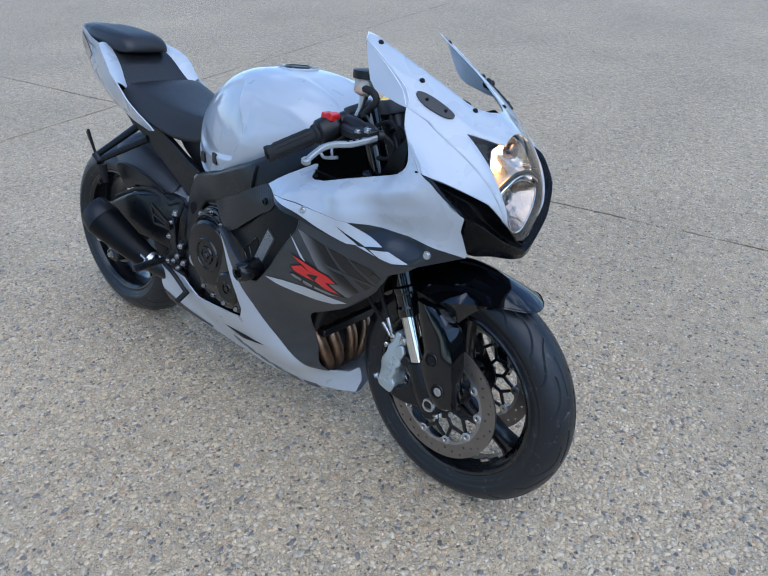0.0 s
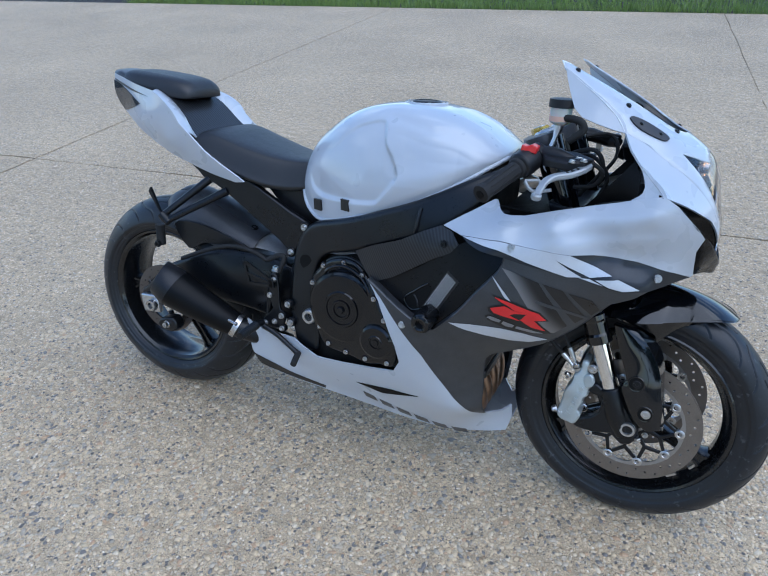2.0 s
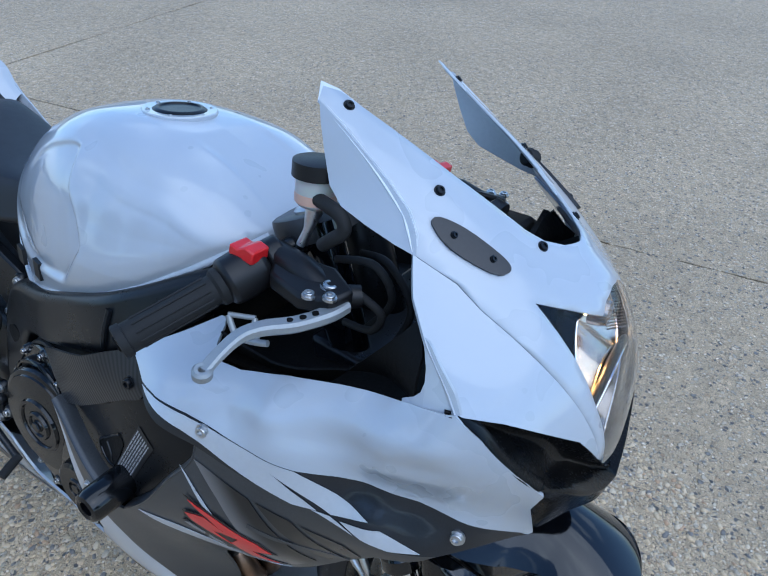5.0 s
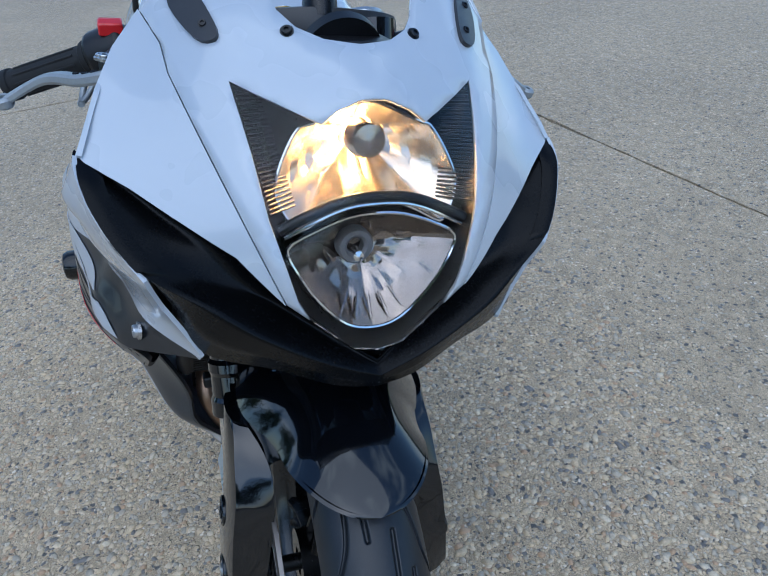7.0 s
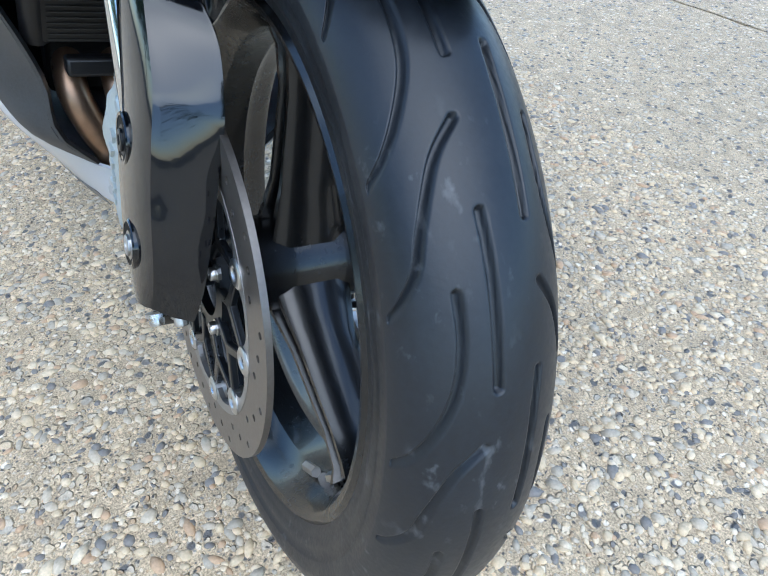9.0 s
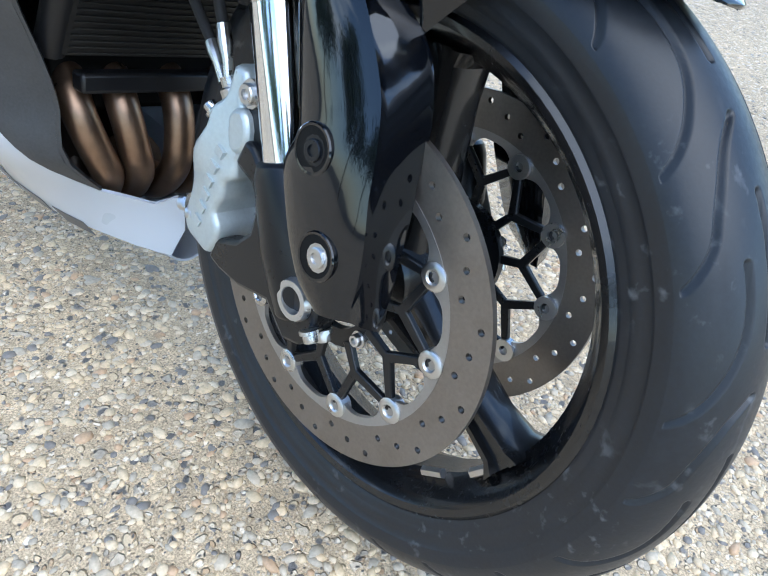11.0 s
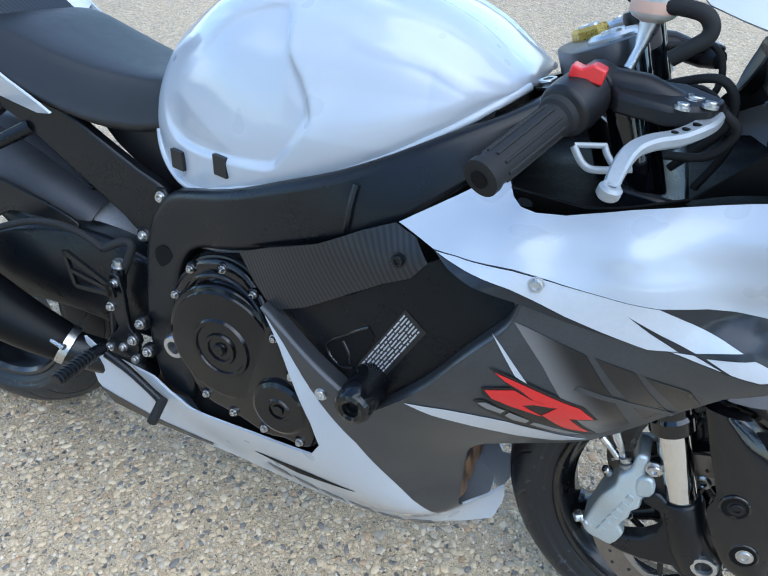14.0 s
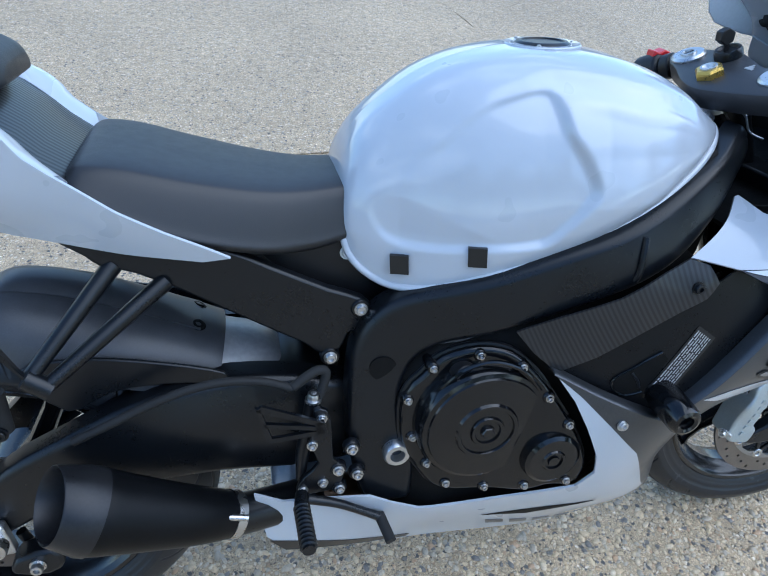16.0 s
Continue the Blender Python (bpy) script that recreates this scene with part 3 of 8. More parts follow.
def scatter_pebbles(n, seed):
    """Rounded stones half sunk in the concrete round the motorcycle."""
    r = np.random.default_rng(seed)
    t = (1 + 5**0.5) / 2
    ico = np.array([(-1, t, 0), (1, t, 0), (-1, -t, 0), (1, -t, 0), (0, -1, t), (0, 1, t), (0, -1, -t), (0, 1, -t), (t, 0, -1), (t, 0, 1), (-t, 0, -1), (-t, 0, 1)])
    ico = ico / np.linalg.norm(ico[0])
    tri = np.array([(0, 11, 5), (0, 5, 1), (0, 1, 7), (0, 7, 10), (0, 10, 11), (1, 5, 9), (5, 11, 4), (11, 10, 2), (10, 7, 6), (7, 1, 8), (3, 9, 4), (3, 4, 2), (3, 2, 6), (3, 6, 8), (3, 8, 9), (4, 9, 5), (2, 4, 11), (6, 2, 10), (8, 6, 7), (9, 8, 1)])
    a, q = r.uniform(0, 2 * math.pi, n), np.sqrt(r.uniform(0, 1, n))
    x, y = 0.72 + 1.45 * q * np.cos(a), 0.12 + 0.95 * q * np.sin(a)
    s = np.clip(r.lognormal(math.log(0.0046), 0.36, n), 0.0022, 0.0092)
    turn = r.uniform(0, 2 * math.pi, n)
    v = np.repeat(ico[None], n, 0) * (1 + r.normal(0, 0.10, (n, 12, 1)))
    v = v * np.stack([s * r.uniform(0.9, 1.7, n), s * r.uniform(0.75, 1.1, n), s * 0.5], 1)[:, None]
    c, k = np.cos(turn)[:, None], np.sin(turn)[:, None]
    vx, vy = v[..., 0] * c - v[..., 1] * k + x[:, None], v[..., 0] * k + v[..., 1] * c + y[:, None]
    vz = v[..., 2] - (s * 0.12)[:, None]
    verts = np.stack([vx, vy, vz], -1).reshape(-1, 3)
    faces = (tri[None] + 12 * np.arange(n)[:, None, None]).reshape(-1, 3)
    me = bpy.data.meshes.new("pebbles")
    me.from_pydata(verts.tolist(), [], faces.tolist())
    me.materials.append(STONE)
    me.shade_smooth()
    return tagged(new("pebbles", me), "rounded mixed-colour pebbles set in the concrete", "gravel", kind="stuff")


scatter_pebbles(24000, 3)


def lawn(n, seed):
    r = np.random.default_rng(seed)
    u, v = r.uniform(-5, 8, n), 6.93 + np.abs(r.normal(0, 0.9, n)) ** 1.3
    h, w, a = r.uniform(0.05, 0.13, n), r.uniform(0.003, 0.006, n), r.uniform(0, 2 * math.pi, n)
    verts, faces = [], []
    for k in range(n):
        x, y = yard(u[k], v[k])
        dx, dy, bx, by = w[k] * math.cos(a[k]), w[k] * math.sin(a[k]), r.normal(0, 0.03), r.normal(0, 0.03) - 0.01
        z = -0.024
        i = len(verts)
        verts += [(x - dx, y - dy, z), (x + dx, y + dy, z), (x + dx * 0.7 + bx * 0.4, y + dy * 0.7 + by * 0.4, z + h[k] * 0.6), (x - dx * 0.7 + bx * 0.4, y - dy * 0.7 + by * 0.4, z + h[k] * 0.6), (x + bx, y + by, z + h[k])]
        faces += [(i, i + 1, i + 2, i + 3), (i + 3, i + 2, i + 4)]
    me = bpy.data.meshes.new("grass")
    me.from_pydata(verts, [], faces)
    me.materials.append(GRASS)
    return tagged(new("grass", me), "short green lawn grass along the driveway's edge", "grass", kind="stuff")


lawn(16000, 8)

# ---- the motorcycle ----
bike = tagged(new("motorcycle"), "white, charcoal and black sport motorcycle leaning on its stand", "motorcycle")
bike.matrix_world = pose(0.0, 0.118, 0.0, -10.3, 0, -1.5)
FA, RA = (1.362, 0.0, 0.299), (-0.036, 0.0, 0.308)

# The front end is turned a little to the right about the steering head.
HEAD, RAKE = Vector((1.068, 0, 0.92)), Vector((-0.077, 0, 0.18)).normalized()


def steered(ob, degrees=-2.6, ahead=0.0045, up=0.004):
    ob.matrix_basis = Matrix.Translation(HEAD) @ Matrix.Rotation(radians(degrees), 4, RAKE) @ Matrix.Translation(Vector((ahead, 0, up)) - HEAD)
    return ob


# Guide points of the flank, y over (x, z), and of the nose, x over (y, z).
FLANK = tps([
    (0.912, 0.737, -0.226), (0.982, 0.786, -0.186), (1.016, 0.799, -0.160), (1.050, 0.787, -0.197), (1.143, 0.812, -0.200), (1.258, 0.84, -0.218), (1.30, 0.855, -0.232),
    (1.05, 0.762, -0.252), (1.15, 0.775, -0.262), (1.28, 0.795, -0.252), (1.339, 0.805, -0.242), (1.335, 0.866, -0.236), (1.0, 0.745, -0.262),
    (1.076, 0.727, -0.272), (1.14, 0.735, -0.267), (1.2, 0.725, -0.257), (1.277, 0.695, -0.246), (1.26, 0.727, -0.228), (1.307, 0.719, -0.215), (1.334, 0.67, -0.224), (1.358, 0.697, -0.204), (1.334, 0.715, -0.207), (1.387, 0.699, -0.181),
    (1.28, 0.765, -0.242), (1.345, 0.765, -0.222), (1.408, 0.693, -0.158), (1.428, 0.776, -0.188), (1.059, 0.693, -0.276), (1.161, 0.64, -0.265),
    (0.844, 0.497, -0.265), (0.965, 0.531, -0.272), (1.055, 0.621, -0.277), (1.161, 0.574, -0.253), (1.16, 0.503, -0.205), (1.22, 0.575, -0.215)], 3e-4)
BELLY = tps([
    (0.844, 0.497, -0.265), (0.965, 0.531, -0.272), (1.055, 0.621, -0.277), (1.161, 0.574, -0.253), (1.059, 0.686, -0.274), (1.16, 0.503, -0.205), (1.22, 0.575, -0.215),
    (1.334, 0.67, -0.224), (1.358, 0.697, -0.204), (1.408, 0.693, -0.158), (1.2, 0.70, -0.258), (1.277, 0.69, -0.245), (1.14, 0.735, -0.267),
    (1.009, 0.262, -0.160), (0.877, 0.293, -0.212), (0.74, 0.565, -0.239), (0.33, 0.362, -0.16), (0.349, 0.252, -0.160), (0.60, 0.30, -0.195), (0.60, 0.21, -0.150),
    (0.72, 0.195, -0.150), (0.87, 0.187, -0.145), (0.97, 0.17, -0.108), (1.075, 0.228, -0.038), (1.07, 0.152, -0.036), (1.024, 0.217, -0.094), (1.030, 0.424, -0.192), (1.022, 0.32, -0.150), (0.80, 0.40, -0.245), (0.95, 0.40, -0.23)])
_nose = [(0, 0.923, 1.407), (0, 0.713, 1.460), (0, 0.82, 1.445), (0.11, 0.924, 1.357), (0.058, 0.963, 1.333), (0.088, 0.771, 1.450), (0.236, 0.866, 1.335), (0.124, 0.955, 1.312),
         (0.117, 1.01, 1.238), (0.147, 1.072, 1.114), (0.15, 0.704, 1.402), (0.188, 0.776, 1.404), (0.17, 0.963, 1.25), (0.215, 0.90, 1.30)]
NOSE = tps(_nose + [(-a, b, c) for a, b, c in _nose if a])


def mirrored(half):
    """A closed outline in (y, z) from its right half, which starts and ends on the middle plane."""
    h = list(half)
    return h + [(-a, b) for a, b in reversed(h) if abs(a) > 1e-6]


def bolt(at, axis, r, parent, material=None, h=0.006, name="bolt"):
    """A socket-head bolt with a hollow, on a washer."""
    prof = [(0, h * 0.45), (r * 0.5, h * 0.45), (r * 0.52, h), (r * 0.9, h), (r, h * 0.8), (r, h * 0.15), (r * 1.35, h * 0.15), (r * 1.35, -0.002), (0, -0.002)]
    v, f = revolve(prof, at, axis, 12, False)
    return part(name, v, f, material or STEEL, parent, "", 30)


# Wheels.
GROOVES = [[(32.2, -0.398), (27.3, -0.385), (21.9, -0.436), (17.0, -0.582), (13.5, -0.75), (11.0, -0.96)],
           [(48.5, -0.224), (45.0, -0.41), (39.0, -0.568), (34.5, -0.657), (30.8, -0.833), (29.5, -0.96)],
           [(39.6, -0.184), (33.8, -0.161), (22.3, -0.146)]]
REPEAT = 360 / 11


def groove_depth(th, u, R, arc):
    """Depth of the tread grooves at an angle (degrees) and a place across the tread (-1 to 1), both in one repeat."""
    out = np.zeros_like(th)
    mm = radians(1) * R * 1000
    for curves, flips in ((GROOVES, ((1, 0.0), (-1, REPEAT / 2))),):
        for flip, shift in flips:
            for c in curves:
                q = spline(c, 5)
                for o in range(-3, 3):
                    for (t0, u0), (t1, u1) in zip(q[:-1], q[1:]):
                        ax, ay, bx, by = (t0 + shift + o * REPEAT) * mm, flip * u0 * arc, (t1 + shift + o * REPEAT) * mm, flip * u1 * arc
                        if max(ax, bx) < -5 or min(ax, bx) > REPEAT * mm + 5:
                            continue
                        px, py = th * mm, u * arc
                        s = np.clip(((px - ax) * (bx - ax) + (py - ay) * (by - ay)) / ((bx - ax) ** 2 + (by - ay) ** 2), 0, 1)
                        d = np.hypot(px - ax - s * (bx - ax), py - ay - s * (by - ay))
                        out = np.maximum(out, np.clip((3.3 - d) / 2.2, 0, 1))
    return out * out * (3 - 2 * out)


def tyre(centre, R, half, bead, per, k):
    """A round-crowned motorcycle tyre with tread grooves cut in."""
    n = per * 11
    th = np.linspace(0, 360, n, endpoint=False)
    crown = np.linspace(-1, 1, k)
    a = crown * radians(82)
    rad = half * 1.02
    prof_y, prof_r = rad * np.sin(a), R - rad * 1.0 * (1 - np.cos(a)) * 0.86
    side_y = np.array([0.995, 0.985, 0.975, 0.94, 0.945, 0.905, 0.885, 0.885, 0.845, 0.82]) * half
    side_r = np.interp([0.12, 0.26, 0.30, 0.34, 0.52, 0.70, 0.74, 0.86, 0.93, 1.0], [0, 1], [prof_r[-1], bead])
    T, U = np.meshgrid(th[:per], crown, indexing="ij")
    g = np.tile(groove_depth(T, U, R, rad * radians(82) * 1000), (11, 1)) * np.ones((n, 1)) * np.clip((0.94 - abs(crown[None])) / 0.05, 0, 1) * 0.0042
    rr = np.concatenate([np.repeat(side_r[::-1][None], n, 0), prof_r[None] - g, np.repeat(side_r[None], n, 0)], 1)
    yy = np.concatenate([np.repeat(-side_y[::-1][None], n, 0), np.repeat(prof_y[None], n, 0), np.repeat(side_y[None], n, 0)], 1)
    A = np.radians(th)[:, None]
    verts = np.stack([centre[0] + rr * np.cos(A), centre[1] + yy, centre[2] + rr * np.sin(A)], -1)
    m = rr.shape[1]
    idx = np.arange(n * m).reshape(n, m)
    nx = np.roll(idx, -1, 0)
    faces = np.stack([idx[:, :-1], idx[:, 1:], nx[:, 1:], nx[:, :-1]], -1).reshape(-1, 4)
    return verts.reshape(-1, 3).tolist(), faces.tolist()


def rim_shape(c, R, half, hub_r, spokes, twist):
    """A cast wheel: drop-centre barrel, hub and grooved tapered spokes."""
    prof = [(R, half), (R + 0.006, half - 0.004), (R - 0.004, half - 0.010), (R - 0.012, half - 0.016), (R - 0.012, half * 0.55), (R - 0.021, half * 0.30), (R - 0.021, -half * 0.30),
            (R - 0.012, -half * 0.55), (R - 0.012, -half + 0.016), (R - 0.004, -half + 0.010), (R + 0.006, -half + 0.004), (R, -half),
            (R - 0.006, -half + 0.002), (R - 0.013, -half + 0.010), (R - 0.016, -half * 0.55), (R - 0.026, -half * 0.30), (R - 0.026, half * 0.30), (R - 0.016, half * 0.55), (R - 0.013, half - 0.010), (R - 0.006, half - 0.002)]
    barrel = revolve(prof, c, (0, 1, 0), 96)
    shapes = [revolve([(0.018, 0.045), (hub_r, 0.045), (hub_r, -0.045), (0.018, -0.045)], c, (0, 1, 0), 32)]
    for s in range(spokes):
        a0 = 2 * math.pi * s / spokes + twist
        rings = []
        for q, w, d in ((0.0, 0.026, 0.034), (0.3, 0.017, 0.026), (0.75, 0.0145, 0.022), (0.93, 0.018, 0.024), (1.0, 0.027, 0.028)):
            r = hub_r * 0.7 + (R - 0.023 - hub_r * 0.7) * q
            a = a0 + 0.10 * (q - 1)
            ctr = np.array([c[0] + r * math.cos(a), c[1], c[2] + r * math.sin(a)])
            tan = np.array([-math.sin(a), 0, math.cos(a)])
            rings.append([ctr + tan * w * x + np.array([0, d * y, 0]) for x, y in ((-1, -0.6), (-0.75, -1), (-0.45, -1), (-0.35, -0.75), (0.35, -0.75), (0.45, -1), (0.75, -1), (1, -0.6), (1, 0.6), (0.75, 1), (0.45, 1), (0.35, 0.75), (-0.35, 0.75), (-0.45, 1), (-0.75, 1), (-1, 0.6))])
        shapes.append(loft(rings))
    return barrel, shapes


def drilled_ring(c, y, R, r0, holes):
    """A flat ring in the wheel's plane with round holes right through it; r0 is a function of the angle."""
    loops = [[(R * math.cos(a), R * math.sin(a)) for a in np.arange(120) * math.pi / 60], [(r0(a) * math.cos(a), r0(a) * math.sin(a)) for a in np.arange(240) * math.pi / 120]]
    for x, z, r in holes:
        loops.append([(x + r * math.cos(a), z + r * math.sin(a)) for a in np.arange(10) * math.pi / 5])
    pts, edges = [], []
    for q in loops:
        edges += [(len(pts) + k, len(pts) + (k + 1) % len(q)) for k in range(len(q))]
        pts += q
    v, _, f, *_ = delaunay_2d_cdt([Vector(p) for p in pts], edges, [], 0, 1e-7)
    v = np.array([tuple(p) for p in v])
    mid = np.array([v[list(t)].mean(0) for t in f])
    ok = inside(mid, np.array(loops[0])) & ~inside(mid, np.array(loops[1]))
    for q in loops[2:]:
        ok &= ~inside(mid, np.array(q))
    return [(c[0] + a, y, c[2] + b) for a, b in v], [tuple(t) for t, k in zip(f, ok) if k]


def spider_arm(c, y, a, r_in, r_node, r_out, spread, w):
    """One forked arm of a disc carrier: a stem from the hub that parts into two branches."""
    P = lambda r, t: np.array([r * math.cos(t), r * math.sin(t)])
    hub, node, e0, e1 = P(r_in, a), P(r_node, a), P(r_out, a - spread), P(r_out, a + spread)
    tan, rad = P(1, a + math.pi / 2), P(1, a)
    d0, d1 = (e0 - node) / np.hypot(*(e0 - node)), (e1 - node) / np.hypot(*(e1 - node))
    n0, n1 = np.array([d0[1], -d0[0]]), np.array([-d1[1], d1[0]])
    pts = [hub - tan * w * 1.3, node - tan * w * 1.1 - rad * w, e0 + n0 * w, e0 - n0 * w, node + rad * w * 1.4, e1 - n1 * w, e1 + n1 * w, node + tan * w * 1.1 - rad * w, hub + tan * w * 1.3]
    return plate([(c[0] + p[0], c[2] + p[1]) for p in pts], y - 0.003, y + 0.003)


def brake_disc(c, y, R, inner, parent, spokes=10, bob_r=0.109, holes=42, name="drilled steel brake disc"):
    """A floating disc: a drilled ring with a machined inner band, a black carrier of forked arms, and steel bobbins."""
    at = []
    for s in range(holes):
        a = 2 * math.pi * (s + 0.3) / holes
        r = inner + 0.019 + (R - inner - 0.025) * (0.15, 0.5, 0.85)[s % 3]
        at.append((r * math.cos(a), r * math.sin(a), 0.0030))
    sg = -1 if y < 0 else 1
    ring = outward(part("brake_disc", *drilled_ring(c, y + sg * 0.0025, R, lambda a: inner + 0.011, at), DISC, parent, name, 30, thick=0.005), (0, sg, 0))
    scallop = lambda a: inner + 0.0045 - 0.013 * ((math.cos(a * spokes) + 1) / 2) ** 2.2
    n = 240
    v = []
    for i in range(n):
        a = 2 * math.pi * i / n
        v += [(c[0] + r * math.cos(a), yy, c[2] + r * math.sin(a)) for r, yy in ((inner + 0.0115, y - 0.0028), (scallop(a), y - 0.0022), (scallop(a), y + 0.0022), (inner + 0.0115, y + 0.0028))]
    f = [(4 * i + k, 4 * i + (k + 1) % 4, 4 * ((i + 1) % n) + (k + 1) % 4, 4 * ((i + 1) % n) + k) for i in range(n) for k in range(4)]
    part("inner_band", v, f, DISCIN, ring, "pale machined band", 30)
    part("carrier_hub", *revolve([(0.052, y * 0.97 - 0.004), (0.052, y * 0.97 + 0.004), (0.036, y * 0.97 + 0.004), (0.036, y * 0.97 - 0.004)], (c[0], 0, c[2]), (0, 1, 0), 40), SATIN, ring, "black disc carrier")
    for s in range(spokes):
        a = 2 * math.pi * s / spokes
        part("spider_arm", *spider_arm(c, y, a + math.pi / spokes, 0.046, 0.074, bob_r - 0.002, math.pi / spokes, 0.0034), SATIN, ring, "", 30, bevel=0.0012)
        v, f = revolve([(0.0048, -0.002), (0.0048, 0.0035), (0.0060, 0.0048), (0.0095, 0.0048), (0.0112, 0.0035), (0.0112, -0.006), (0.0048, -0.006)], (c[0] + bob_r * math.cos(a), y, c[2] + bob_r * math.sin(a)), (0, sg, 0), 18)
        part("bobbin", v, f, STEEL, ring)
        if s % 2:
            bolt((c[0] + 0.047 * math.cos(a), y * 0.97 + sg * 0.004, c[2] + 0.047 * math.sin(a)), (0, sg, 0), 0.0055, ring, STEEL, 0.006)
    return ring


def front_wheel():
    barrel, rest = rim_shape(FA, 0.217, 0.0475, 0.042, 3, radians(-28))
    rim = steered(part("front_wheel", *barrel, RIM, bike, "black cast front wheel with three spokes", 30))
    for k, shape in enumerate(rest):
        part("spoke" if k else "hub", *shape, RIM, rim, "", 30)
    part("tyre", *tyre(FA, 0.2985, 0.0535, 0.219, 190, 160), RUBBER, rim, "dark grey grooved front tyre", 180)
    brake_disc(FA, -0.082, 0.155, 0.108, rim)
    brake_disc(FA, 0.082, 0.155, 0.108, rim)
    for a in (-0.62, -0.93):
        x, z = FA[0] + 0.190 * math.cos(a), FA[2] + 0.190 * math.sin(a)
        part("wheel_weight", *tube([(x - 0.012 * math.sin(-a), -0.02, z - 0.012 * math.cos(a)), (x + 0.012 * math.sin(-a), -0.02, z + 0.012 * math.cos(a))], 0.005, 6), STEEL, rim)
    part("axle", *revolve([(0.011, -0.118), (0.011, 0.118), (0, 0.118), (0, -0.118)], FA, (0, 1, 0), 20, False), SATIN, rim)


def rear_wheel():
    barrel, rest = rim_shape(RA, 0.217, 0.076, 0.055, 3, radians(-58))
    rim = part("rear_wheel", *barrel, RIM, bike, "black cast rear wheel with three spokes", 30)
    for k, shape in enumerate(rest):
        part("spoke" if k else "hub", *shape, RIM, rim, "", 30)
    part("tyre", *tyre(RA, 0.3125, 0.090, 0.219, 130, 120), RUBBER, rim, "wide dark grooved rear tyre", 180)
    y = -0.088
    at = [((0.085 + 0.008 * (k % 3)) * math.cos(2 * math.pi * k / 24), (0.085 + 0.008 * (k % 3)) * math.sin(2 * math.pi * k / 24), 0.003) for k in range(24)]
    ring = outward(part("brake_disc", *drilled_ring(RA, y - 0.0025, 0.110, lambda a: 0.076, at), REARDISC, rim, "dark drilled steel rear brake disc", 30, thick=0.005), (0, -1, 0))
    for k in range(5):
        a = k * 2 * math.pi / 5
        part("spider_arm", *tube([(RA[0] + 0.04 * math.cos(a), y, RA[2] + 0.04 * math.sin(a)), (RA[0] + 0.08 * math.cos(a), y, RA[2] + 0.08 * math.sin(a))], 0.008, 10), SATIN, ring)
    part("axle", *revolve([(0.014, -0.15), (0.014, 0.15), (0, 0.15), (0, -0.15)], RA, (0, 1, 0), 20, False), STEEL, rim)


front_wheel()
rear_wheel()


CHIN = worn(nodes_of("satin_black_chin", (0.0025, 0.0028, 0.0035), 0.26, spec=0.14), 300, 0.2, 0.0, 0.05)


RIDGE = ((0.90, 1.038, 1.165, 1.232, 1.296, 1.345), (0.745, 0.767, 0.792, 0.805, 0.818, 0.829))


